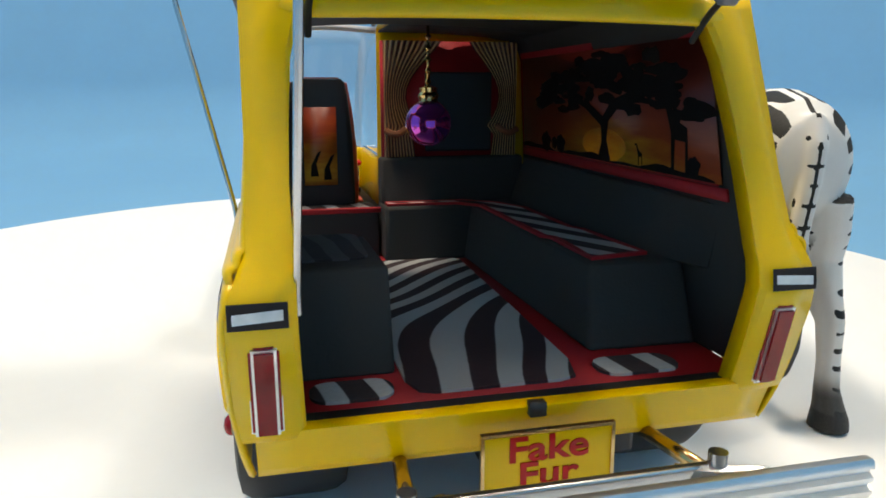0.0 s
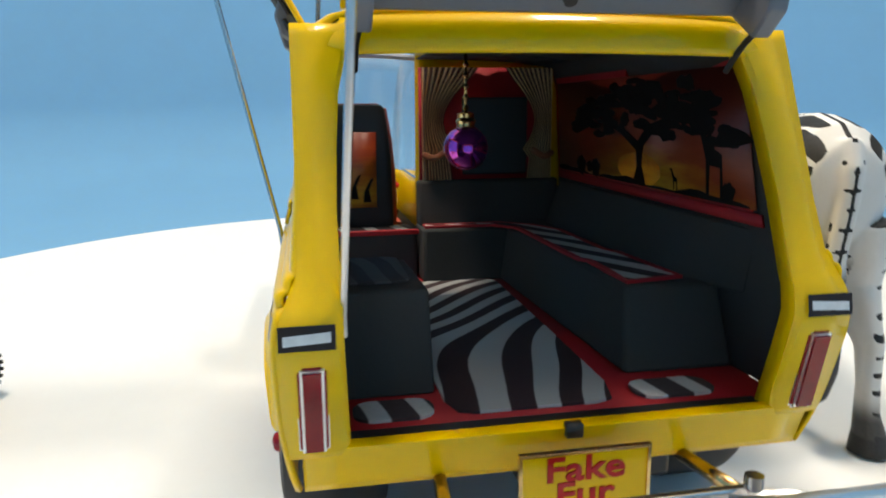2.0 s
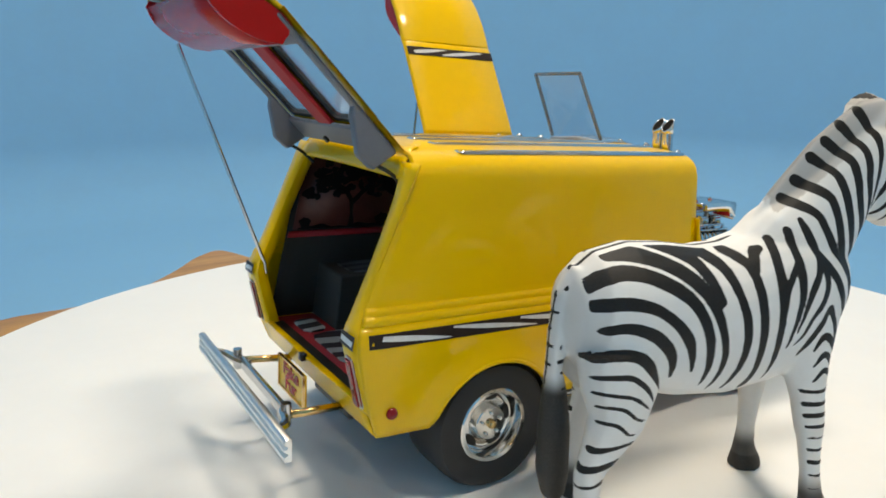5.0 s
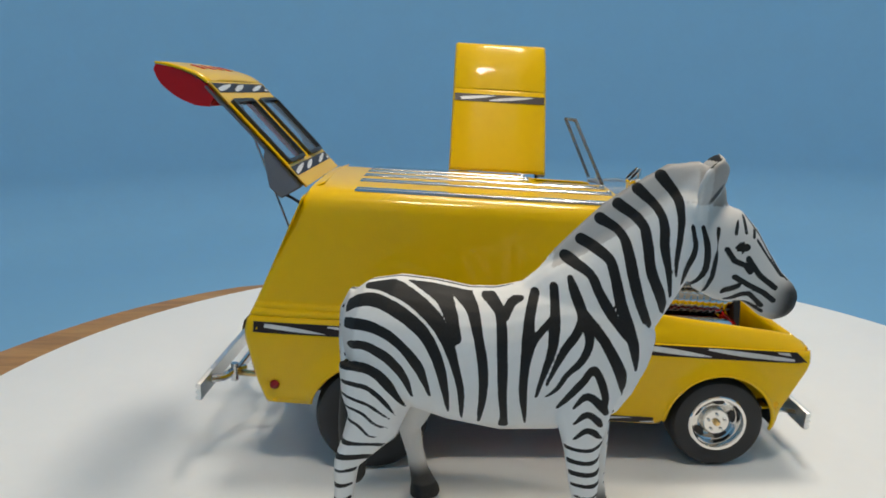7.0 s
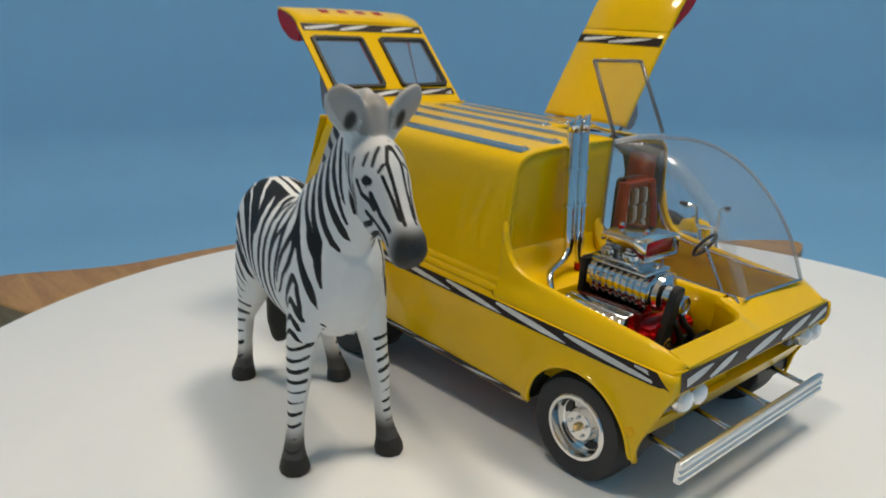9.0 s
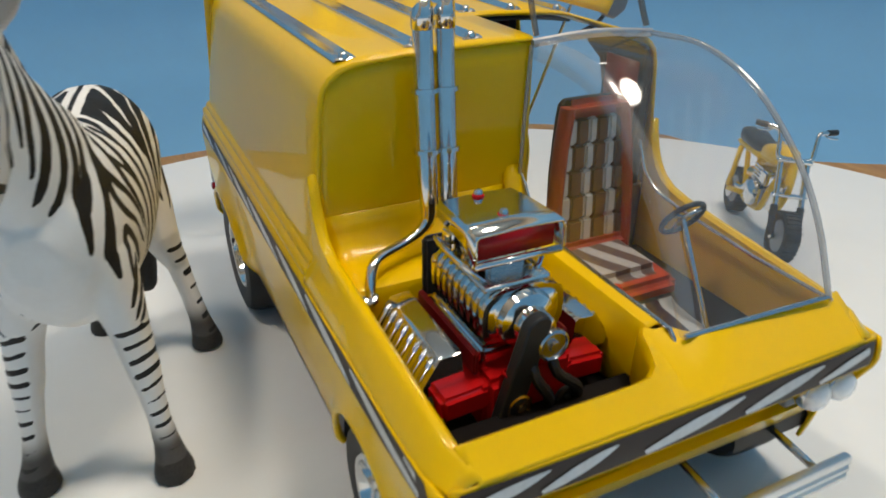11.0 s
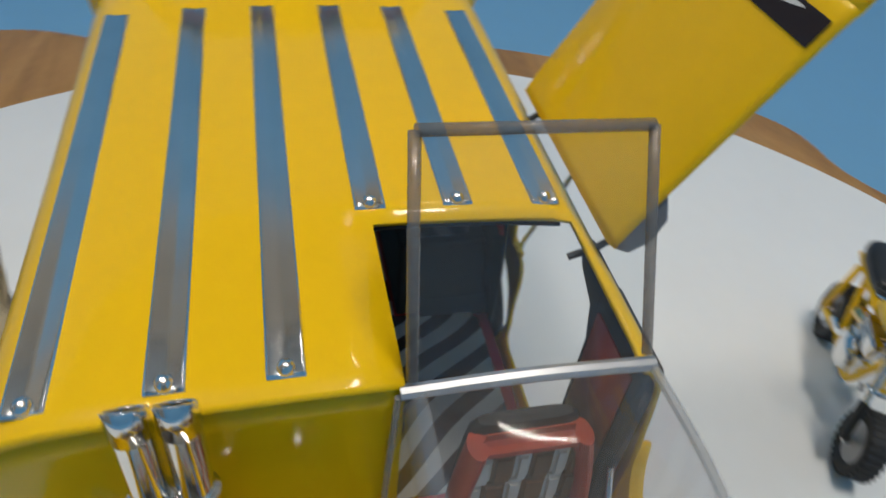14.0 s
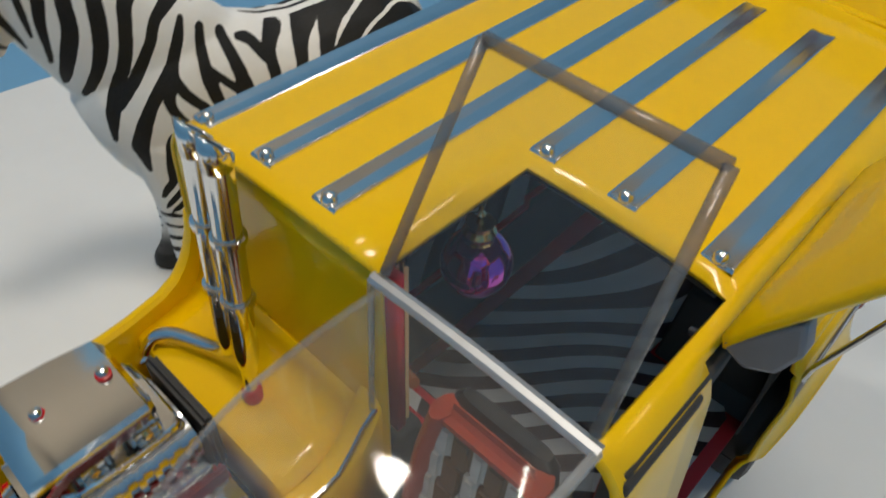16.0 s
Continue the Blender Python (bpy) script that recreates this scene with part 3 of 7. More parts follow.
def rear_end():
    inner = table_of([(2.9, 3.22), (4.5, 3.28), (6.5, 3.30), (8.2, 3.16), (8.5, 2.95), (8.9, 2.2)])
    upper = table_of([(z, y - 0.08) for y, z in [(abs(y), z) for y, z in SECTION[:12]]])

    def outer(z):
        return half_low(z) - 0.08 if z <= 5.1 else upper(z)

    for sign in (-1, 1):
        bm = bmesh.new()
        rows = []
        for z in [2.9, 3.0, 3.06, 3.4, 4.0, 4.4, 4.62, 4.95, 5.1, 5.3, 5.45, 6.2, 7, 7.8, 8.35, 8.55, 8.72]:
            a, b = inner(z), outer(z)
            x = rear_x(z)
            rows.append([(x + 0.35, sign * (a - 0.02), z), (x + 0.06, sign * (a - 0.01), z), (x, sign * (a + 0.05), z), (x - 0.03, sign * lerp(a, b, 0.5), z), (x, sign * b, z)])
        grid(bm, rows)
        part("rear_pillar", bm, YELLOW, van, thick=0.05)
    bm = bmesh.new()
    rows = []
    for z in [2.28, 2.4, 2.7, 2.9, 3.0]:
        rows.append([(rear_x(z) - 0.03 * (1 - abs(y) / 3.8), y, z) for y in np.linspace(-3.85, 3.85, 17)])
    rows.append([(0.12, y, 3.05) for y in np.linspace(-3.85, 3.85, 17)])
    grid(bm, rows)
    part("rear_valance", bm, YELLOW, van, thick=0.05)
    bm = bmesh.new()
    rows = []
    for z, dx in ((8.30, 0.05), (8.42, 0.0), (8.6, 0.0), (8.75, 0.02), (8.88, 0.1), (8.98, 0.2), (9.04, 0.35)):
        w = 3.35 if z < 8.7 else 3.1 if z < 8.9 else 2.85
        rows.append([(rear_x(z) + dx - 0.02, y, z + 0.05 * (1 - (y / 3.3) ** 2)) for y in np.linspace(-w, w, 17)])
    grid(bm, rows)
    part("rear_header", bm, YELLOW, van, thick=0.05)
    part("sill_strip", boxed(0.0, 0.5, -3.25, 3.25, 2.92, 3.015), BLACK, van, "black sill strip", bevel=0.03)
    part("latch", boxed(-0.16, 0.0, -0.12, 0.12, 2.9, 3.1), BLACK, van)
    for sign in (-1, 1):
        lean = pose(-0.19, sign * 3.68, 3.68, 0, -13, 0)
        bm = padded(bmesh.new(), -0.07, 0.12, -0.205, 0.205, -0.69, 0.69, 0.05)
        bmesh.ops.transform(bm, matrix=lean, verts=bm.verts)
        lamp = part("tail_light", bm, SATIN, van, "upright dark red tail lamp")
        bm = padded(bmesh.new(), -0.115, 0.10, -0.19, 0.19, -0.675, 0.675, 0.07)
        bmesh.ops.transform(bm, matrix=lean, verts=bm.verts)
        part("lens", bm, RED_LENS, lamp, "dark red lens")
        lathe_bm = lathe(bmesh.new(), [(0.15, 0), (0.14, 0.05), (0.1, 0.09), (0.0, 0.11)], (0.54, sign * 4.17, 2.93), (0, sign, 0), 16)
        part("side_marker", lathe_bm, RED_LENS, van, "round red side marker")
        lathe_bm = lathe(bmesh.new(), [(0.17, 0), (0.15, 0.05), (0.1, 0.09), (0.0, 0.11)], (15.9, sign * 4.17, 3.2), (0.15, sign, 0), 16)
        part("front_marker", lathe_bm, AMBER, van, "round amber side marker")


def slashes(band, put, length, seed, step=2.4, reach=1.9, thick=0.5):
    """White brush slashes along a band. put(s, t): s along, t across from 0 to 1."""
    rnd = random.Random(seed)
    s = -rnd.uniform(0, step * 0.5)
    while s < length:
        n = reach * rnd.uniform(0.75, 1.25)
        w = thick * rnd.uniform(0.8, 1.2)
        up, low = [], []
        for k in range(9):
            q = k / 8
            at = s + n * q
            mid = lerp(0.16, 0.84, q)
            fat = w * 0.5 * math.sin(math.pi * min(1, 0.10 + q * 0.88)) ** 0.8
            if 0.06 < at < length - 0.06:
                up.append(put(at, min(0.92, mid + fat)))
                low.append(put(at + 0.04, max(0.08, mid - fat)))
        if len(up) > 1:
            bm = bmesh.new()
            grid(bm, [up, low])
            part("slash", bm, SLASH, band, "white slash")
        s += step * rnd.uniform(0.8, 1.15)


def decals():
    """Printed zebra bands, a hair proud of the paint."""
    for sign in (-1, 1):
        for a, b in (((-0.12, 5.5), (9.45, 16.36)) if sign > 0 else ((-0.12, 16.36),)):

            def on_side(s, t, lift=0.05, a=a, sign=sign):
                x, z = a + s, lerp(4.60, 4.93, t)
                x += 0.38 * (1 - t) * smooth01((x - 14.5) / 1.6)
                w = (0.05 * ((x - 14.5) / 2.2) ** 2 if x > 14.5 else 0) + 0.06 * smooth01((x - 16.5) / 0.35) + 0.03 * smooth01((0.2 - x) / 0.4)
                return (x, sign * (half_low(z) + lift - w), z)

            bm = bmesh.new()
            grid(bm, [[on_side(s, t, 0.045) for t in (0, 0.33, 0.67, 1)] for s in np.linspace(0, b - a, 40)])
            band = part("side_band", bm, BAND, van, "black band with white zebra slashes")
            slashes(band, lambda s, t: on_side(s, 1 - t, 0.053), b - a, 3, 2.5, 2.4, 0.42)

        def on_corner(s, t, lift=0.10, sign=sign):
            z = lerp(4.58, 4.90, t)
            return (rear_x(z) - lift, sign * (3.36 + s), z)

        bm = bmesh.new()
        grid(bm, [[on_corner(s, t) for t in (0, 0.33, 0.67, 1)] for s in (0, 0.24, 0.5, 0.72)])
        band = part("corner_band", bm, BAND, van, "short zebra band on the rear corner")
        bm = bmesh.new()
        grid(bm, [[on_corner(s, t + d, 0.108) for s, d in ((0.06, 0.1), (0.3, 0.06), (0.66, 0.0))] for t in (0.22, 0.62)])
        part("slash", bm, SLASH, band, "white slash")

        def on_sill(s, t, lift=0.05, sign=sign):
            z = lerp(2.30, 2.52, t)
            return (5.5 + s, sign * (half_low(z) + lift), z)

        bm = bmesh.new()
        grid(bm, [[on_sill(s, t) for t in (0, 0.5, 1)] for s in np.linspace(0, 7.05, 20)])
        band = part("sill_band", bm, BAND, van, "zebra band along the sill")
        slashes(band, lambda s, t: on_sill(s, t, 0.058), 7.05, 8, 2.1, 2.0, 0.36)

    def on_nose(s, t, lift=0.04):
        z, y = lerp(4.52, 5.0, t), s - 3.86
        return (nose_x(z) + lift - 0.05 * (abs(y) / 4.0) ** 4, y, z)

    bm = bmesh.new()
    grid(bm, [[on_nose(s, t) for s in np.linspace(0, 7.72, 21)] for t in (0, 0.2, 0.48, 0.87, 1)])
    band = part("nose_band", bm, BAND, van, "zebra band across the nose")
    slashes(band, lambda s, t: on_nose(s, t, 0.056), 7.72, 12, 1.9, 1.6, 0.42)


roof_z = table_of([(y, z) for y, z in SECTION if z > 8.6])


def ribs():
    for k, y in enumerate((-3.02, -1.75, -0.6, 0.56, 1.70, 2.92)):
        x0, x1 = 2.68, 10.80 if k < 3 else 8.36
        z = roof_z(y) + 0.03
        bm = bmesh.new()
        prof = [(-0.20, -0.03), (-0.195, 0.04), (-0.175, 0.056), (-0.15, 0.055), (-0.03, 0.040), (0.0, 0.038), (0.03, 0.040), (0.15, 0.055), (0.175, 0.056), (0.195, 0.04), (0.20, -0.03)]
        rows = []
        for x, s in ((x0, 0.1), (x0 + 0.05, 0.9), (x0 + 0.12, 1), *[(lerp(x0, x1, t), 1) for t in np.linspace(0.1, 0.9, 7)], (x1 - 0.1, 1), (x1 - 0.03, 0.85), (x1, 0.1)):
            rows.append([(x, y + a, z + b * s) for a, b in prof])
        grid(bm, rows)
        strip = part("roof_rib", bm, STRIP, van, "bright metal roof strip")
        part("rivet", lathe(bmesh.new(), [(0.10, 0), (0.09, 0.06), (0.05, 0.1), (0.0, 0.11)], (x1 - 0.1, y, z + 0.03), (0, 0, 1), 12), CHROME, strip)


for side in (-1, 1):
    lower_side(side)
    fender(side)
upper_shell()
nose()
rear_end()
decals()
ribs()


def hatch():
    """The raised rear hatch: outer skin with two windows, grey inner frame, curved red-lined lip."""
    base, end = Vector((1.18, 0, 8.92)), Vector((-1.80, 0, 11.88))
    along = (end - base).normalized()
    out = Vector((-along.z, 0, along.x)) * -1
    length = (end - base).length

    def put(s, y, h):
        p = base + along * s + out * h
        return (p.x, y, p.z)

    thing = part("hatch_skin", bmesh_hatch(put, length), YELLOW, van, "yellow raised tailgate skin")
    for sign in (-1, 1):
        oo = rounded(0.86, 3.42, 0.38 * 1, 2.80, 0.2)
        ii = rounded(0.98, 3.30, 0.50, 2.68, 0.14)
        bm = frame_ring(bmesh.new(), [(a, sign * b) for a, b in oo], [(a, sign * b) for a, b in ii], put, 0.16)
        part("window_seal", bm, BLACK, thing, "black rubber window seal")
        bm = plate(bmesh.new(), [(a, sign * b) for a, b in ii], lambda a, b, h: put(a, b, 0.04 + h), 0.03)
        pane = part("window_pane", bm, PANE, thing)
        pane.visible_shadow = False
    # grey inner frame
    for y0, y1 in ((-3.0, -2.72), (-0.46, 0.46), (2.72, 3.0)):
        red = y0 == -0.46
        bm = plate(bmesh.new(), [(0.3, y0), (4.1, y0), (4.1, y1), (0.3, y1)], lambda a, b, h: put(a, b, -0.05 - h), 0.12)
        part("inner_stile", bm, RED if red else GREY, thing, "red centre strip" if red else "grey inner frame", bevel=0.06)
    for s0, s1 in ((0.12, 0.9), (3.4, 4.2)):
        bm = plate(bmesh.new(), [(s0, -3.02), (s1, -3.02), (s1, 3.02), (s0, 3.02)], lambda a, b, h: put(a, b, -0.06 - h), 0.14)
        part("inner_rail", bm, GREY, thing, "grey inner frame", bevel=0.08)
    for sign in (-1, 1):
        oo = [(0.1, 0), (1.7, 0), (1.5, 0.25), (0.75, 0.75), (0.25, 0.72)]
        bm = plate(bmesh.new(), oo, lambda a, b, h: put(a, sign * (2.72 + h), -0.1 - b), 0.3)
        part("hinge_bracket", bm, GREY, thing, "grey hinge bracket", bevel=0.05)
        rod_bm = tube(bmesh.new(), bent([put(0.5, sign * 2.85, -0.75), (0.9, sign * 2.9, 8.45), (1.3, sign * 2.9, 8.1)], 5), 0.05, 8)
        part("hinge_arm", rod_bm, BLACK, thing)
    # lip
    tip = Vector((-3.36, 0, 12.36))
    bm = bmesh.new()
    rows = []
    pts = bent([end, (-2.1, 0, 12.08), (-2.6, 0, 12.24), (-3.1, 0, 12.34), tip], 4)
    for p in pts:
        w = 3.05 - 0.06 * ((end - p).length / 1.7) ** 2
        rows.append([(p.x, y * w, p.z + 0.05 * (1 - y * y)) for y in np.linspace(-1, 1, 13)])
    grid(bm, rows)
    lip = part("hatch_lip", bm, YELLOW, thing, thick=0.07)
    for sign in (-1, 1):
        top = bent([(-1.55, 11.55, 0), (-1.85, 11.83, 0), (-2.6, 12.2, 0), (-3.33, 12.32, 0)], 4)
        low = bent([(-3.4, 12.16, 0), (-3.2, 11.78, 0), (-2.75, 11.42, 0), (-2.2, 11.2, 0), (-1.75, 11.16, 0)], 4)
        oo = [(p.x, p.y) for p in (*top, *low)]
        bm = plate(bmesh.new(), oo, lambda a, b, h: (a, sign * (2.9 + h), b), 0.1)
        part("lip_end", bm, RED_PAINT, thing, "red filled end of the lip")
    bm = bmesh.new()
    grid(bm, [[(x, y, z) for y in np.linspace(-2.9, 2.9, 5)] for x, z in ((-3.34, 12.15), (-3.15, 11.75), (-2.7, 11.4), (-2.2, 11.2), (-1.75, 11.2), (-1.5, 11.5))])
    part("lip_lining", bm, RED_PAINT, thing, "red inner lining", thick=0.05)
    # zebra bands across the skin
    for s0, s1 in ((0.42, 0.76), (3.74, 4.12)):
        bm = bmesh.new()
        grid(bm, [[put(s, y, 0.062) for y in np.linspace(-2.95, 2.95, 15)] for s in (s0, (s0 + s1) / 2, s1)])
        part("hatch_band", bm, BAND, thing, "zebra band across the tailgate")
        slashes(thing, lambda s, t, s0=s0, s1=s1: put(lerp(s0, s1, t), s - 2.95, 0.07), 5.9, 21, 1.9, 1.75, 0.38)
    # red lettering, drawn as plain bars
    for y in (-1.32, -0.44, 0.44, 1.32):
        bm = boxed(-0.21, 0.21, -0.2, 0.2, 0, 0.03)
        bmesh.ops.transform(bm, matrix=pose(-2.62, y, 12.31, 0, 14, 0), verts=bm.verts)
        part("letter_bar", bm, RED_PAINT, thing, "plain red bar")
    part("lock", rod(bmesh.new(), put(0.55, 0, -0.38), put(0.55, 0, -0.46), 0.1, 0.1, 12), BLACK, thing)
    part("stay_rod", tube(bmesh.new(), [(-0.07, 3.24, 4.62), (-0.12, 3.24, 4.95), (-2.6, 3.02, 11.3)], 0.055, 8), DULL_CHROME, thing, "thin bare metal prop rod")


def bmesh_hatch(put, length):
    bm = bmesh.new()
    ss = [0.0, 0.2, 0.86, 3.42, length]
    ys = [-3.08, -2.80, -0.38, 0.38, 2.80, 3.08]
    for layer in (0.0, 0.05):
        rows = [[put(s, y, layer) for y in ys] for s in ss]
        grid(bm, rows, lambda i, j: not (i == 2 and j in (1, 3)))
    # rims of the two openings and the outer edge
    return bm


def gull_door():
    """The raised side door: outer skin of two gently bent panels, dark lining, red ends."""
    prof = bent([(3.50, 9.02), (3.75, 9.5), (4.55, 10.85), (5.22, 11.95), (5.36, 12.12), (5.42, 12.22), (5.85, 12.98), (6.36, 13.66), (6.72, 14.02)], 3)
    prof = [(p.x, p.y) for p in prof]

    def off(k, h):
        a, b = Vector(prof[max(k - 1, 0)]), Vector(prof[min(k + 1, len(prof) - 1)])
        d = (b - a).normalized()
        return prof[k][0] - d.y * h, prof[k][1] + d.x * h

    x0, x1 = 5.55, 9.32
    bm = bmesh.new()
    rows = []
    for k in range(len(prof)):
        rows.append([(x, *off(k, 0.04 if x0 + 0.05 < x < x1 - 0.05 else -0.04)) for x in (x0, x0 + 0.1, lerp(x0, x1, 0.33), lerp(x0, x1, 0.66), x1 - 0.1, x1)])
    grid(bm, rows)
    thing = part("gull_door", bm, YELLOW, van, "yellow side door swung up over the roof", thick=0.06)
    bm = bmesh.new()
    grid(bm, [[(x, *off(k, -0.11)) for x in (x0 + 0.3, x1 - 0.3)] for k in range(3, len(prof) - 3)])
    part("door_lining", bm, LINER, thing, "charcoal inner lining", thick=0.06)
    for x in (x0 + 0.06, x1 - 0.06):
        n = len(prof)
        half = [off(k, -0.03) for k in range(int(n * 0.62), n)] + [off(k, -0.06 - 0.5 * math.sin(math.pi * (k - n * 0.62) / (n * 0.38))) for k in range(n - 1, int(n * 0.62) - 1, -1)]
        bm = plate(bmesh.new(), half, lambda a, b, h, x=x: (x - 0.05 + h, a, b), 0.1)
        part("door_end", bm, RED_PAINT, thing, "red filled end of the door")
    bm = bmesh.new()
    ks = [k for k in range(len(prof)) if 11.62 < prof[k][1] < 12.06]
    grid(bm, [[(x, *off(k, 0.085)) for x in np.linspace(x0 + 0.06, x1 - 0.06, 9)] for k in ks] if len(ks) > 1 else [[(x, *off(10, h)) for x in (x0, x1)] for h in (0.08, 0.09)])
    part("door_band", bm, BAND, thing, "zebra band across the door")

    def on_door(s, t):
        f = lerp(ks[0], ks[-1], t)
        k = min(int(f), ks[-1] - 1)
        p, q = off(k, 0.095), off(k + 1, 0.095)
        return (x0 + 0.06 + s, lerp(p[0], q[0], f - k), lerp(p[1], q[1], f - k))

    slashes(thing, on_door, x1 - x0 - 0.12, 4, 1.9, 2.3, 0.42)
    for x in (6.0, 9.0):
        part("hinge_arm", tube(bmesh.new(), bent([(x, 3.1, 8.6), (x, 3.5, 8.75), (x, 3.75, 9.0), (x, 3.95, 9.35)], 4), 0.05, 8), BLACK, thing)
        oo = [(-0.05, 0.02), (0.22, -0.12), (0.5, 0.05), (0.62, 0.42), (0.5, 0.8), (0.3, 0.55)]
        bm = plate(bmesh.new(), oo, lambda a, b, h, x=x: (x + 0.05 + h, 3.52 + a, 9.0 + b), 0.28)
        part("hinge_bracket", bm, GREY, thing, "grey hinge bracket", bevel=0.05)
    part("stay_rod", tube(bmesh.new(), [(5.25, 4.16, 4.9), (5.25, 4.2, 5.25), (6.85, 6.0, 13.0)], 0.05, 8), DULL_CHROME, thing, "thin bare metal prop rod")


hatch()
gull_door()


def wheel(c, r, width, sign, big):
    """Fat tyre on a bright slotted rim."""
    ax = Vector((0, sign, 0))
    hub = empty("wheel")
    hub.parent = van
    hub["label"] = "fat black tyre on a bright slotted rim"
    h = width / 2
    rr = r * (0.56 if big else 0.61)
    prof = [(rr, -h * 0.86), (r * 0.80, -h * 0.98), (r * 0.93, -h * 0.92), (r * 0.985, -h * 0.74), (r, -h * 0.5), (r, h * 0.5), (r * 0.985, h * 0.74), (r * 0.93, h * 0.92), (r * 0.80, h * 0.98), (rr, h * 0.86), (rr * 0.97, h * 0.6), (rr * 0.97, -h * 0.6)]
    part("tyre", lathe(bmesh.new(), prof, c, ax, 56, True), TYRE, hub)
    o = Vector(c) + ax * (h * 0.86)
    prof = [(rr, -0.1), (rr * 1.03, 0.02), (rr * 0.99, 0.05), (rr * 0.90, 0.04), (rr * 0.86, -0.06), (rr * 0.82, -0.34), (rr * 0.76, -0.38), (rr * 0.58, -0.37), (rr * 0.52, -0.32), (rr * 0.47, -0.14), (rr * 0.43, -0.10), (rr * 0.2, -0.10), (0, -0.10)]
    rim = part("rim", lathe(bmesh.new(), prof, o, ax, 48, False, False), CHROME, hub, "bright plated rim")
    # flat black pads paint the shaded depth of five slots; nothing is cut
    for k in range(5):
        a = 2 * math.pi * (k + 0.15) / 5
        d = Vector((math.cos(a), 0, math.sin(a)))
        t = Vector((-math.sin(a), 0, math.cos(a)))
        p = o + d * rr * 0.67 - ax * 0.37
        bm = loft(bmesh.new(), [ring(p + ax * e, d * rr * 0.10, t * rr * 0.24, 12) for e in (-0.05, 0.03)])
        part("rim_slot_shade", bm, BLACK, hub, "black pad for the shade in a rim slot")
    for k in range(5):
        a = 2 * math.pi * (k + 0.3) / 5
        p = o + Vector((math.cos(a), 0, math.sin(a))) * rr * 0.30 - ax * 0.11
        part("wheel_nut", rod(bmesh.new(), p, p + ax * 0.07, rr * 0.06, rr * 0.05, 6), CHROME, hub)
    part("hub_cap", lathe(bmesh.new(), [(rr * 0.13, 0), (rr * 0.12, 0.1), (rr * 0.08, 0.16), (0, 0.17)], o - ax * 0.12, ax, 16), GOLD, hub, "brass coloured hub cap")
    part("back_plate", rod(bmesh.new(), Vector(c) - ax * h * 0.5, Vector(c) - ax * h * 0.2, rr * 0.98, rr * 0.98, 32), BLACK, hub)


def ground_height(x, r):
    """Body height of a wheel centre that stands on the ground at body x."""
    return (r + x * math.sin(radians(RAKE))) / math.cos(radians(RAKE))


for side in (-1, 1):
    wheel((3.55, side * 3.35, ground_height(3.55, 1.76)), 1.76, 1.9, side, True)
    wheel((14.30, side * 3.52, ground_height(14.30, 1.44)), 1.44, 1.35, side, False)


def underside():
    part("chassis", boxed(1.2, 15.4, -2.1, 2.1, 2.05, 2.6), BLACK, van, "black chassis plate", bevel=0.1)
    for x, r in ((3.55, 1.76), (14.30, 1.44)):
        z = ground_height(x, r)
        part("axle", rod(bmesh.new(), (x, -3.2, z), (x, 3.2, z), 0.2), BLACK, van)
    part("rear_tank", boxed(0.5, 2.0, -1.9, 0.6, 1.75, 2.35), BLACK, van, "black box under the tail", bevel=0.1)


def bumpers():
    for front in (False, True):
        x, z, s = (17.12, 2.62, 1) if front else (-1.86, 2.42, -1)
        bar = empty("front_bumper" if front else "rear_bumper")
        bar.parent = van
        wide = 3.6 if front else 3.95
        bar["label"] = "bright ribbed bumper bar on thin arms"
        bm = bmesh.new()
        prof = [(0, -0.30), (0.10, -0.29), (0.13, -0.24), (0.13, -0.16), (0.05, -0.12), (0.05, -0.07), (0.13, -0.03), (0.13, 0.03), (0.05, 0.07), (0.05, 0.12), (0.13, 0.16), (0.13, 0.24), (0.10, 0.29), (0, 0.30), (-0.05, 0.27), (-0.05, -0.27)]
        rings = [[(x + s * a * k, y, z + b * k) for a, b in prof] for y, k in ((-3.95, 0.9), (-3.9, 1), (0, 1), (wide - 0.05, 1), (wide, 0.9))]
        loft(bm, rings)
        part("bar", bm, SATIN, bar)
        if front:
            for y in (-3.3, -1.15, 0.95, 3.05):
                part("arm", tube(bmesh.new(), [(15.6, y, 2.78), (17.1, y, 2.62)], 0.075, 8), DULL_CHROME, bar, "thin metal arm")
        else:
            for sy in (-1, 1):
                part("arm", tube(bmesh.new(), [(0.4, sy * 1.9, 2.25), (-1.2, sy * 2.05, 2.35)], 0.11, 8), GOLD, bar, "brassy arm")
                part("bracket", tube(bmesh.new(), bent([(-1.1, sy * 1.6, 2.35), (-1.35, sy * 2.0, 2.4), (-1.5, sy * 2.6, 2.4), (-1.85, sy * 2.9, 2.42)], 4), 0.13, 8), DULL_CHROME, bar)
                part("bolt", rod(bmesh.new(), (-1.3, sy * 2.1, 2.1), (-1.3, sy * 2.1, 2.7), 0.13), DULL_CHROME, bar)
            part("cross_bar", boxed(-1.32, -1.15, -2.1, 2.1, 2.22, 2.52), DULL_CHROME, bar, bevel=0.05)


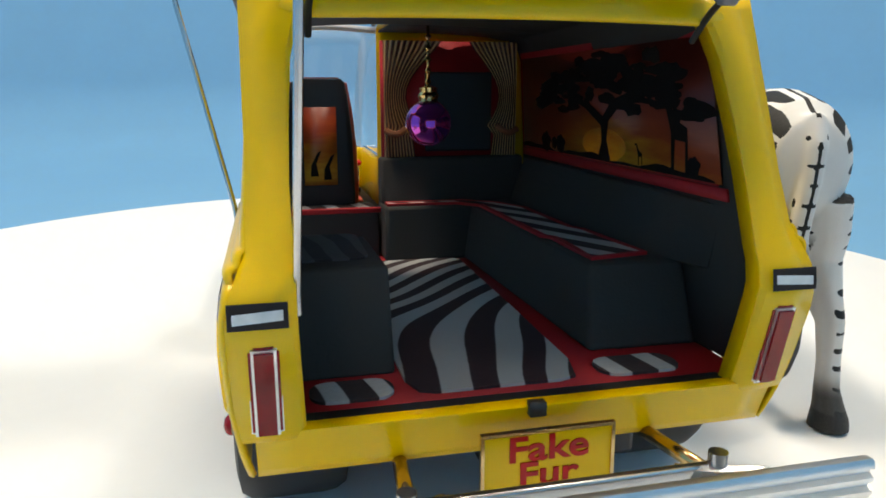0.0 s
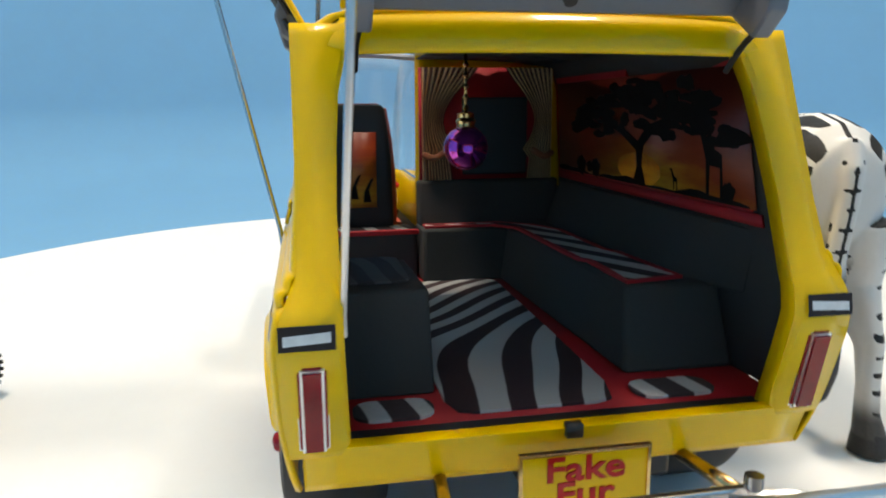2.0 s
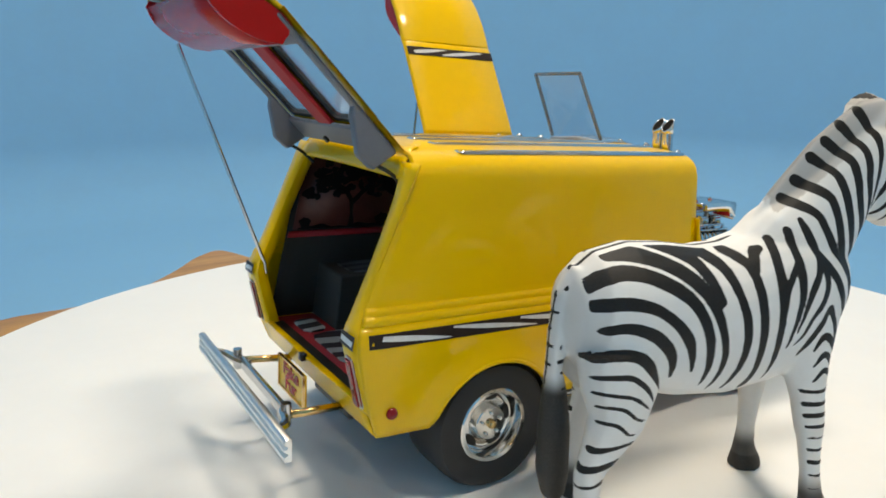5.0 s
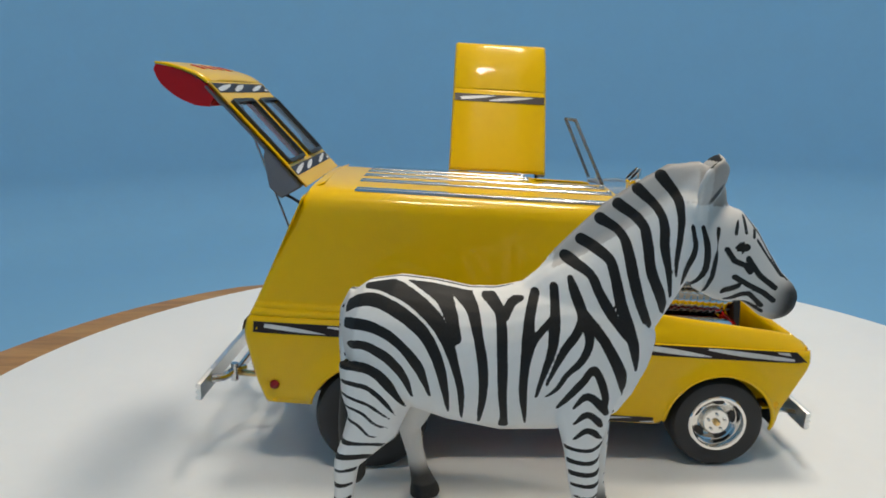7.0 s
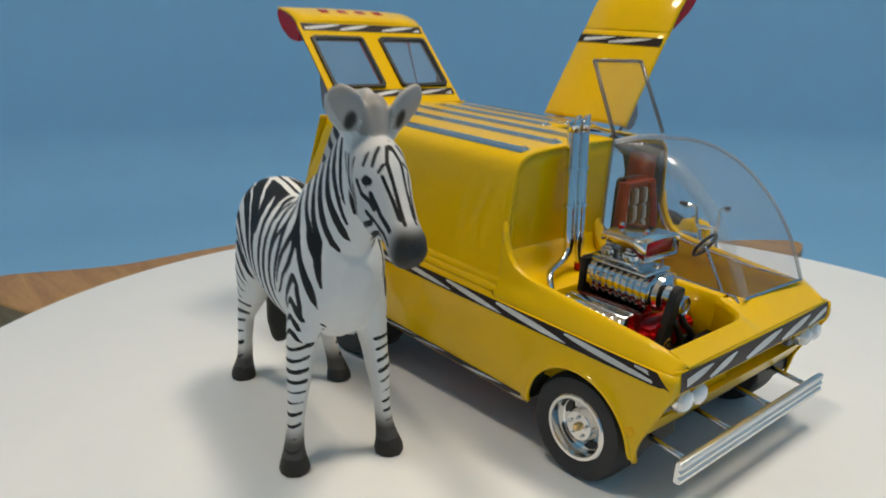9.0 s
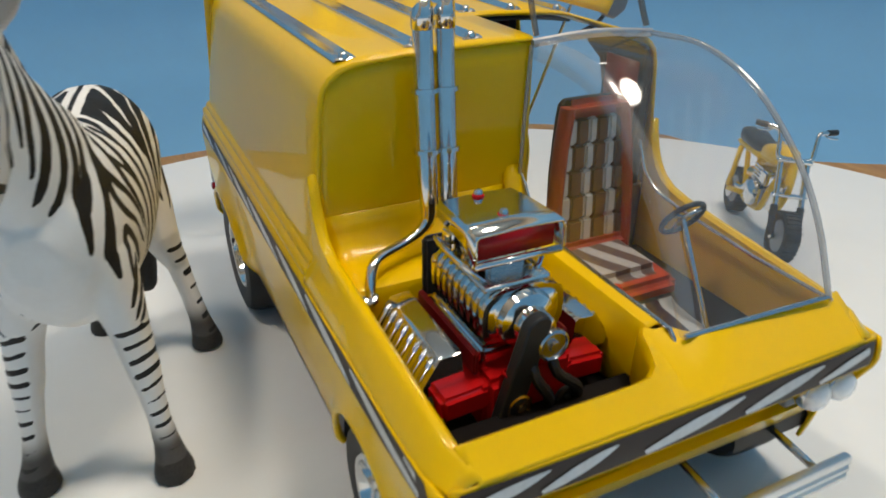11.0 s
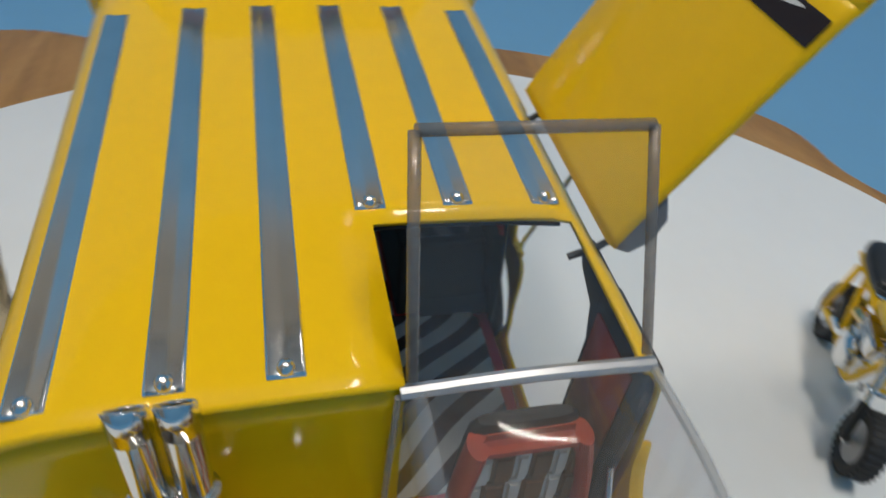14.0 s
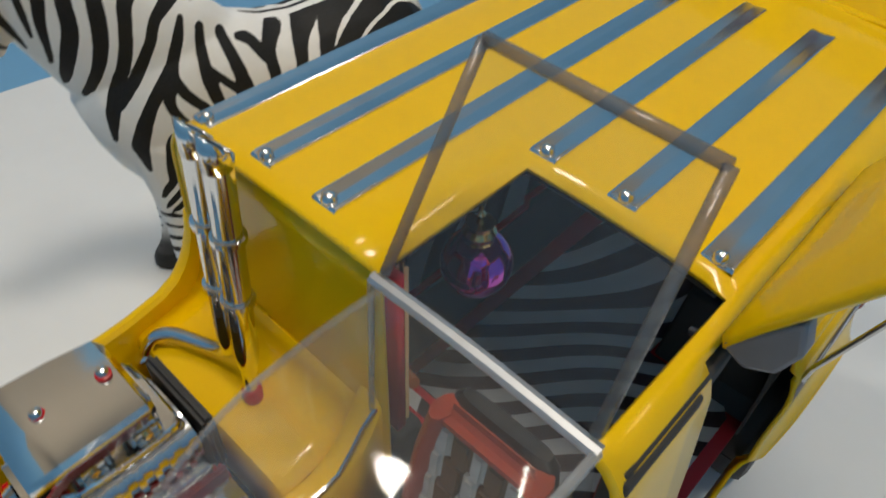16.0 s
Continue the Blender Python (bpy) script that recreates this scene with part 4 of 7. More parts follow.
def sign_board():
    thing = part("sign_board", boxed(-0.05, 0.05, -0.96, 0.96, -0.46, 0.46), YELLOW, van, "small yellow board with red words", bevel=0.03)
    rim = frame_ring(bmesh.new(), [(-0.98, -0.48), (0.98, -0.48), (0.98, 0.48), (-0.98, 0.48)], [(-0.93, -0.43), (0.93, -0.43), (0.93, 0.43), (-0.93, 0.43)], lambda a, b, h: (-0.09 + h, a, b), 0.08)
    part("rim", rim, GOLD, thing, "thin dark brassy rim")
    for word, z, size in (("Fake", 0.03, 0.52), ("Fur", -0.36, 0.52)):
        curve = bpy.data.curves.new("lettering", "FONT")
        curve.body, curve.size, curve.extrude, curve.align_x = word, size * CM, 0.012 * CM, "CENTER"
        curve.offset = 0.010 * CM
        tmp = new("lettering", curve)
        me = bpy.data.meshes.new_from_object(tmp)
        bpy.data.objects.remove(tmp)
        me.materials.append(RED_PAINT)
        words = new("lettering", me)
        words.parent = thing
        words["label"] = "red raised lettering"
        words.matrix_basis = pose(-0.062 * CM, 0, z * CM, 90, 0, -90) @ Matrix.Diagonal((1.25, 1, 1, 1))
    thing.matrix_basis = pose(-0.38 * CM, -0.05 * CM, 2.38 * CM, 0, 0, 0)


def headlights():
    for sy in (-1, 1):
        part("lamp_bezel", boxed(16.1, 16.50, sy * 3.12 - 0.64, sy * 3.12 + 0.64, 3.78, 4.47), GREY, van, "dull lamp bezel", bevel=0.06)
        for y in (sy * 3.43, sy * 2.82):
            lamp = part("headlight", lathe(bmesh.new(), [(0.30, -0.05), (0.31, 0.14), (0.29, 0.18), (0.27, 0.15)], (16.56, y, 4.15), (1, 0, -0.05), 24), CHROME, van, "round headlight")
            part("lens", lathe(bmesh.new(), [(0.29, 0.10), (0.28, 0.21), (0.23, 0.30), (0.13, 0.35), (0.0, 0.37)], (16.56, y, 4.15), (1, 0, -0.05), 24), LAMP_GLASS, lamp, "glassy domed lens")
        part("turn_lamp", boxed(16.2, 16.38, sy * 2.25 - 0.14, sy * 2.25 + 0.14, 3.9, 4.3), AMBER, van, "small amber turn lamp", bevel=0.04)


underside()
bumpers()
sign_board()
headlights()

# ---------------------------------------------------------------- inside the van
def interior():
    part("cabin_floor", boxed(0.3, 11.2, -3.75, 3.75, 2.86, 2.98), RED, van, "red felt cabin floor")
    part("cockpit_floor", boxed(11.2, 15.9, 0.52, 3.6, 4.06, 4.18), BLACK, van, "black cockpit floor")

    def lay(z):
        return lambda a, b, h: (a, b, z + h)

    rug = [(0.85, 1.5), (0.75, 1.25), (0.75, -0.7), (0.85, -1.0), (1.5, -1.16), (4.5, -1.22), (8.9, -1.26), (9.2, -1.1), (9.25, 3.2), (9.0, 3.5), (5.3, 3.5), (5.05, 3.3), (5.0, 1.66), (1.3, 1.64)]
    part("rug_field", plate(bmesh.new(), rug, lay(2.985), 0.05), FUR, van, "zebra flocked floor panel")
    part("rear_patch", plate(bmesh.new(), rounded(0.72, 1.45, 1.85, 3.1, 0.3), lay(2.985), 0.05), FUR_SMALL, van, "zebra flocked patch")
    part("rear_patch", plate(bmesh.new(), rounded(0.72, 1.45, -2.85, -1.45, 0.3), lay(2.985), 0.05), FUR_SMALL, van, "zebra flocked patch")
    # benches on the right-hand side and across the front
    def block(name, foot, top, z0, z1, label):
        bm = loft(bmesh.new(), [[(a, b, z0) for a, b in foot], [(a, b, z1) for a, b in top]])
        return part(name, bm, LINER, van, label, bevel=0.09)

    block("side_bench", [(1.78, -3.74), (1.82, -1.66), (9.5, -1.45), (9.5, -3.74)], [(2.35, -3.7), (2.5, -1.95), (9.5, -1.72), (9.5, -3.7)], 2.98, 4.42, "charcoal flocked side bench")
    block("side_rest", [(1.6, -3.74), (3.4, -3.14), (9.9, -2.95), (10.4, -3.74)], [(1.3, -3.71), (2.6, -3.6), (10.4, -3.52), (10.4, -3.71)], 4.36, 5.56, "charcoal sloping bench back")
    block("cross_bench", [(9.2, -3.7), (9.2, 0.66), (10.85, 0.66), (10.85, -3.7)], [(9.4, -3.7), (9.4, 0.62), (10.85, 0.62), (10.85, -3.7)], 2.98, 4.42, "charcoal flocked front bench")
    block("cross_rest", [(10.05, -3.4), (10.05, 0.6), (10.85, 0.6), (10.85, -3.4)], [(10.4, -3.5), (10.4, 0.6), (10.85, 0.6), (10.85, -3.5)], 4.36, 5.62, "charcoal sloping bench back")
    pad = [(2.55, -2.0), (2.75, -3.2), (3.5, -3.16), (5.1, -3.06), (5.5, -2.9), (8.3, -2.85), (9.3, -2.4), (9.95, -1.6), (10.0, 0.55), (9.5, 0.55), (9.45, -1.3), (8.9, -1.78), (5.4, -1.84), (4.7, -1.86), (4.5, -2.0), (3.4, -1.98)]
    pad_in = []
    for k, (a, b) in enumerate(pad):
        d = Vector(pad[(k + 1) % len(pad)]) - Vector(pad[k - 1])
        d = Vector((-d.y, d.x)).normalized() * 0.13
        pad_in.append((a + d.x, b + d.y))
    part("bench_pad", frame_ring(bmesh.new(), pad, pad_in, lay(4.42), 0.06), RED, van, "red piping round the pad")
    part("bench_top", plate(bmesh.new(), pad_in, lay(4.42), 0.05), FUR_PAD, van, "zebra flocked bench top")
    # box over the left wheel
    bm = bmesh.new()
    rows = [[(1.65, 3.72, 2.98), (1.65, 1.72, 2.98), (1.80, 1.78, 4.72), (1.85, 3.7, 4.72)], [(4.95, 3.72, 2.98), (4.95, 1.72, 2.98), (4.55, 1.80, 4.66), (4.5, 3.7, 4.66)]]
    loft(bm, rows)
    part("wheel_box", bm, LINER, van, "charcoal box over the rear wheel", bevel=0.06)
    part("box_patch", plate(bmesh.new(), rounded(2.3, 4.35, 2.0, 3.4, 0.25), lay(4.72), 0.04), zebra_dark, van, "dark zebra patch on the box")
    # side walls: lining, red trim, sunset print
    for sign, x0, x1 in ((-1, 0.6, 10.9), (1, 0.6, 5.45)):
        bm = bmesh.new()
        grid(bm, [[(x + (z - 5) * 0.18 * (1 if x < 2 else 0), sign * y, z) for y, z in ((3.78, 3.0), (3.78, 4.4), (3.717, 5.55), (3.64, 7.0), (3.57, 8.2), (3.47, 8.5), (3.34, 8.67), (3.16, 8.79), (2.98, 8.86))] for x in np.linspace(x0, x1, 8)])
        part("wall_lining", bm, LINER, van, "charcoal wall lining", thick=0.05)

        def wall(a, b, h, sign=sign):
            return (a, sign * (3.735 - 0.055 * max(0, b - 4.4) - h), b)

        xm0, xm1 = (1.3, 10.7) if sign < 0 else (0.95, 5.4)
        part("trim_strip", plate(bmesh.new(), [(xm0 - 0.2, 5.62), (xm1, 5.62), (xm1, 5.82), (xm0 - 0.15, 5.82)], lambda a, b, h: wall(a, b, h + 0.0), 0.05), RED, van, "red felt strip")
        top = [(xm0 + 0.45, 8.42), (lerp(xm0, xm1, 0.3), 8.0), (lerp(xm0, xm1, 0.5), 7.95), (lerp(xm0, xm1, 0.52), 8.5), (xm1, 8.45)]
        if sign < 0:
            part("trim_strip", plate(bmesh.new(), [(xm0 + 0.1, 5.84), (xm1, 5.84), *top[::-1]], lambda a, b, h: wall(a, b, h), 0.04), RED, van, "red felt panel")
        pic = part("sunset_mural", plate(bmesh.new(), [(xm0 - 0.05, 5.88), (xm1 - 0.15, 5.88), (xm1 - 0.15, 8.25), (xm0 + 0.4, 8.25)], lambda a, b, h: wall(a, b, h + 0.045), 0.02), MURAL if sign < 0 else MURAL_SHADED, van, "printed sunset with a dark spreading tree")
        cx = lerp(xm0, xm1, 0.44)
        # silhouette tree
        rnd = random.Random(5)
        trunk = [(-0.16, 5.9), (0.2, 5.9), (0.08, 6.3), (0.10, 6.65), (0.55, 7.0), (1.1, 7.25), (1.0, 7.32), (0.45, 7.12), (0.05, 6.85), (-0.2, 7.2), (-0.6, 7.35), (-0.9, 7.3), (-0.45, 7.15), (-0.1, 6.75), (-0.05, 6.35)]
        k = 1.75 if sign < 0 else 0.75
        part("tree_shape", plate(bmesh.new(), [(cx + a * k, b) for a, b in trunk], lambda a, b, h: wall(a, b, h + 0.07), 0.006), INK, pic, "black printed tree")
        for q in range(130):
            u = rnd.uniform(-1, 1)
            ax, bz = cx + u * 2.05 * k, 7.0 + 0.1 * math.sin(9 * u) + 1.12 * math.sqrt(max(0, 1 - u * u)) * rnd.uniform(0.0, 1.0) ** 0.8
            ra, rb = rnd.uniform(0.08, 0.30) * k, rnd.uniform(0.05, 0.16)
            blob = [(ax + ra * math.cos(w) * rnd.uniform(0.75, 1.2), bz + rb * math.sin(w) * rnd.uniform(0.7, 1.25)) for w in np.linspace(0, 2 * math.pi, 14)[:-1]]
            part("leaf_clump", plate(bmesh.new(), blob, lambda a, b, h, q=q: wall(a, b, h + 0.066 + 0.0003 * q), 0.005), INK, pic)
        for a0, kk in ((xm0 + 0.9, 1.1), (xm0 + 2.5, 0.32)) if sign < 0 else ():
            beast = [(0, 0), (0.08, 0), (0.1, 0.5), (0.4, 0.52), (0.42, 0), (0.5, 0), (0.52, 0.62), (0.75, 1.15), (0.95, 1.2), (0.92, 1.28), (0.7, 1.3), (0.42, 0.85), (0.05, 0.72)]
            part("beast_shape", plate(bmesh.new(), [(a0 + p * kk, 5.95 + q * kk) for p, q in beast], lambda a, b, h: wall(a, b, h + 0.07), 0.006), INK, pic, "black printed long-necked beast")
        if sign < 0:
            part("low_sun", plate(bmesh.new(), [(cx + 1.05 * math.cos(q) + 0.1, 6.24 + 0.36 * math.sin(q)) for q in np.linspace(0, 2 * math.pi, 25)[:-1]], lambda a, b, h: wall(a, b, h + 0.061), 0.004), SUN_INK, pic, "pale printed sun")
        part("dark_ground", plate(bmesh.new(), [(xm0 + 0.12, 5.885), (xm1 - 0.16, 5.885), *[(lerp(xm1 - 0.16, xm0 + 0.12, q), 5.97 + 0.05 * math.sin(17 * q) + 0.03 * math.sin(41 * q)) for q in np.linspace(0, 1, 30)]], lambda a, b, h: wall(a, b, h + 0.068), 0.005), INK, pic, "dark printed grassland")
        for u, w in ((-0.86, 0.22), (0.62, 0.3), (0.72, 0.2), (0.86, 0.34)):
            a0 = cx + u * (xm1 - xm0) * 0.42
            blob = [(a0 + w * 0.9 * math.cos(q) * (1 + 0.15 * math.sin(5 * q)), 6.1 + w * 0.75 * math.sin(q) * (1 + 0.12 * math.cos(7 * q))) for q in np.linspace(0, 2 * math.pi, 22)[:-1]]
            part("bush_shape", plate(bmesh.new(), blob, lambda a, b, h: wall(a, b, h + 0.07), 0.006), INK, pic)
    # posts beside the side door
    part("door_post", boxed(9.5, 10.95, 3.45, 3.78, 2.98, 5.6), GREY, van, "grey post behind the side door", bevel=0.05)
    part("door_post", boxed(9.6, 10.95, 3.35, 3.62, 5.6, 8.6), LINER, van, "charcoal post behind the side door", bevel=0.04)
    part("post_print", boxed(9.75, 10.8, 3.31, 3.345, 6.1, 8.3), POSTPIC, van, "sunset print on the post")
    part("post_gusset", plate(bmesh.new(), [(8.75, 8.66), (10.9, 8.66), (10.9, 7.6), (9.58, 7.6), (9.42, 8.1), (8.95, 8.35)], lambda a, b, h: (a, 3.36 + h, b), 0.2), LINER, van, "charcoal gusset at the roof", bevel=0.04)
    part("post_trim", boxed(9.65, 10.9, 3.31, 3.345, 5.7, 6.0), RED, van, "red felt strip")
    # roof lining, in two pieces round the roof opening
    bm = bmesh.new()
    grid(bm, [[(x, y, roof_z(y) - 0.12) for y in np.linspace(-3.1, 3.1, 9)] for x in (1.6, 4, 6.5, SUN0 - 0.05)])
    part("roof_lining", bm, LINER, van, "charcoal roof lining", thick=0.05)
    bm = bmesh.new()
    grid(bm, [[(x, y, roof_z(y) - 0.12) for y in np.linspace(-3.1, SUNY0 - 0.05, 6)] for x in (SUN0 - 0.05, 10.9)])
    part("roof_lining", bm, LINER, van, "charcoal roof lining", thick=0.05)
    # front wall with curtains
    part("front_lining", boxed(10.62, 10.76, -3.3, 0.5, 5.4, 8.7), RED, van, "dark red cabin front panel")
    part("screen", boxed(10.56, 10.66, -2.6, -0.7, 5.75, 7.9), BLACK, van, "dark arched opening", bevel=0.3)
    for y0, y1 in ((0.45, -1.15), (-3.3, -1.9)):
        bm = bmesh.new()
        vs = []
        for t in np.linspace(0, 1, 14):
            z = lerp(8.7, 5.45, t)
            pinch = 1 - 0.62 * math.sin(math.pi * min(1, t / 0.9)) ** 1.2 if t < 0.75 else lerp(0.48, 0.55, (t - 0.75) / 0.25)
            row = []
            for s in np.linspace(0, 1, 49):
                y = y0 + (y1 - y0) * s * pinch
                row.append((10.50 + 0.05 * math.sin(s * 62), y, z))
            vs.append(row)
        grid(bm, vs)
        ob = part("curtain", bm, CURTAIN, van, "cream and brown striped curtain tied back")
        at = ob.data.attributes.new("pleat", "FLOAT", "POINT")
        at.data.foreach_set("value", np.tile(np.linspace(0, 1, 49), 14))
        ym = y0 + (y1 - y0) * 0.2
        part("tie_back", tube(bmesh.new(), bent([(10.4, y0, 6.35), (10.32, ym, 6.25), (10.45, y0 + (y1 - y0) * 0.42, 6.45)], 4), 0.09, 8), BROWN, van, "brown curtain tie")


def driver_seat():
    """High-backed bucket: charcoal shell, red bolsters, zebra cushions, sunset print behind."""
    thing = empty("driver_seat")
    thing.parent = van
    thing["label"] = "high-backed seat in red, zebra and charcoal"
    tilt = pose(11.02 * CM, 0.04 * CM, 4.2 * CM, 0, -5, 0)

    def leaned(name, bm, mat, label=""):
        ob = part(name, bm, mat, thing, label)
        ob.matrix_basis = tilt
        return ob

    bm = bmesh.new()
    rings = []
    for z, w, d in ((-0.1, 0.92, 0.14), (0.4, 0.94, 0.16), (2.0, 0.88, 0.16), (3.1, 0.76, 0.15), (3.42, 0.70, 0.13), (3.52, 0.60, 0.10)):
        rings.append([(d * math.copysign(abs(math.cos(a)) ** 0.5, math.cos(a)), 2.12 + w * math.copysign(abs(math.sin(a)) ** 0.5, math.sin(a)), z) for a in np.linspace(0, 2 * math.pi, 24)[:-1]])
    leaned("back_shell", loft(bm, rings), BLACK, "charcoal seat shell")
    leaned("back_print", boxed(-0.21, -0.17, 1.68, 2.56, 0.7, 2.8), SEATPIC, "sunset print on the seat back")
    for y, z in ((1.95, 1.1), (2.3, 1.2)):
        leaned("print_shape", plate(bmesh.new(), [(y - 0.12, z - 0.25), (y + 0.1, z - 0.25), (y + 0.08, z + 0.05), (y - 0.1, z + 0.4), (y - 0.2, z + 0.45), (y - 0.06, z + 0.1)], lambda a, b, h: (-0.225 + h, a, b), 0.01), INK, "dark printed shape")
    for side in (-1, 1):
        bm = bmesh.new()
        rows = []
        for z, w in ((0.0, 1.02), (0.5, 1.04), (1.6, 1.00), (2.6, 0.90), (3.4, 0.76)):
            rows.append(ring((0.26, 2.12 + side * (w - 0.1), z), (0.22, 0, 0), (0, 0.13, 0), 12))
        leaned("bolster", loft(bm, rows), RED_SEAT, "red bolster")
    leaned("bolster", padded(bmesh.new(), 0.06, 0.40, 1.40, 2.84, 3.14, 3.54, 0.16), RED_SEAT, "red bolster")
    leaned("bolster", padded(bmesh.new(), 0.10, 0.52, 1.16, 3.08, 0.1, 0.48, 0.14), RED_SEAT, "red bolster")
    # five padded rows, each pieced from pale and brown strips that step sideways from row to row
    for k in range(5):
        half, z0 = lerp(0.88, 0.70, k / 4), 0.42 + 0.55 * k
        cuts = [-1.0]
        for j in range(6):
            cuts.append(cuts[-1] + (0.42 if j % 2 else 0.29))
        cuts = [min(1.0, c + (0.0 if n == 0 else 0.07 * math.sin(1.9 * k + 0.4))) for n, c in enumerate(cuts)]
        for j, (a, b) in enumerate(zip(cuts, cuts[1:])):
            leaned("cushion", padded(bmesh.new(), 0.12, 0.34, 2.12 + half * a, 2.12 + half * b, z0, z0 + 0.54, 0.05), CUSHION[(j + 1) % 2], "padded seat strip")
    part("seat_base", padded(bmesh.new(), 11.2, 13.2, 0.95, 3.1, 4.0, 4.5, 0.16), RED_SEAT, thing, "red seat base")
    part("seat_cushion", padded(bmesh.new(), 11.4, 12.9, 1.15, 2.9, 4.3, 4.68, 0.18), FUR_SEAT, thing, "zebra seat cushion")
    part("plinth", boxed(10.0, 11.35, 0.7, 3.4, 2.98, 4.25), LINER, thing, "charcoal plinth", bevel=0.05)
    part("plinth_top", boxed(10.1, 11.2, 0.8, 3.2, 4.25, 4.31), FUR_SMALL, thing, "zebra flocked plinth top")
    part("plinth_edge", boxed(9.95, 10.1, 0.65, 3.4, 4.2, 4.34), RED, thing, "red edge", bevel=0.03)


def cockpit():
    thing = empty("steering")
    thing.parent = van
    thing["label"] = "black three-spoke steering wheel on a bright column"
    c, n = Vector((13.4, 2.6, 6.0)), Vector((-0.86, 0, 0.5)).normalized()
    u, v = across(n)
    bm = bmesh.new()
    tube(bm, [c + (u * math.cos(a) + v * math.sin(a)) * 0.44 for a in np.linspace(0, 2 * math.pi, 33)], 0.055, 8)
    part("steering_rim", bm, BLACK, thing)
    for a in (math.pi / 2, math.pi * 7 / 6, math.pi * 11 / 6):
        part("spoke", rod(bmesh.new(), c, c + (u * math.cos(a) + v * math.sin(a)) * 0.42, 0.06, 0.04, 8), DULL_CHROME, thing)
    part("column", rod(bmesh.new(), c, c + Vector((1.25, -0.15, -1.8)), 0.06, 0.06, 10), DULL_CHROME, thing)
    part("lever", tube(bmesh.new(), bent([(13.8, 0.8, 4.15), (13.75, 0.78, 4.7), (13.9, 0.78, 5.1)], 4), 0.06, 8), CHROME, van, "bright shift lever")
    part("lever_knob", lathe(bmesh.new(), [(0.02, -0.1), (0.1, -0.05), (0.12, 0.03), (0.06, 0.11), (0, 0.12)], (13.9, 0.78, 5.15), (0, 0, 1), 12), RED_PAINT, van, "red lever knob")
    bm = bmesh.new()
    grid(bm, [[(x, y, z) for y in np.linspace(0.75, 2.5, 6)] for x, z in ((13.58, 4.4), (13.7, 4.28), (14.2, 4.23), (14.9, 4.22), (15.6, 4.22))])
    part("footwell_mat", bm, MAT_STRIPE, van, "zebra mat in the footwell", thick=0.06)


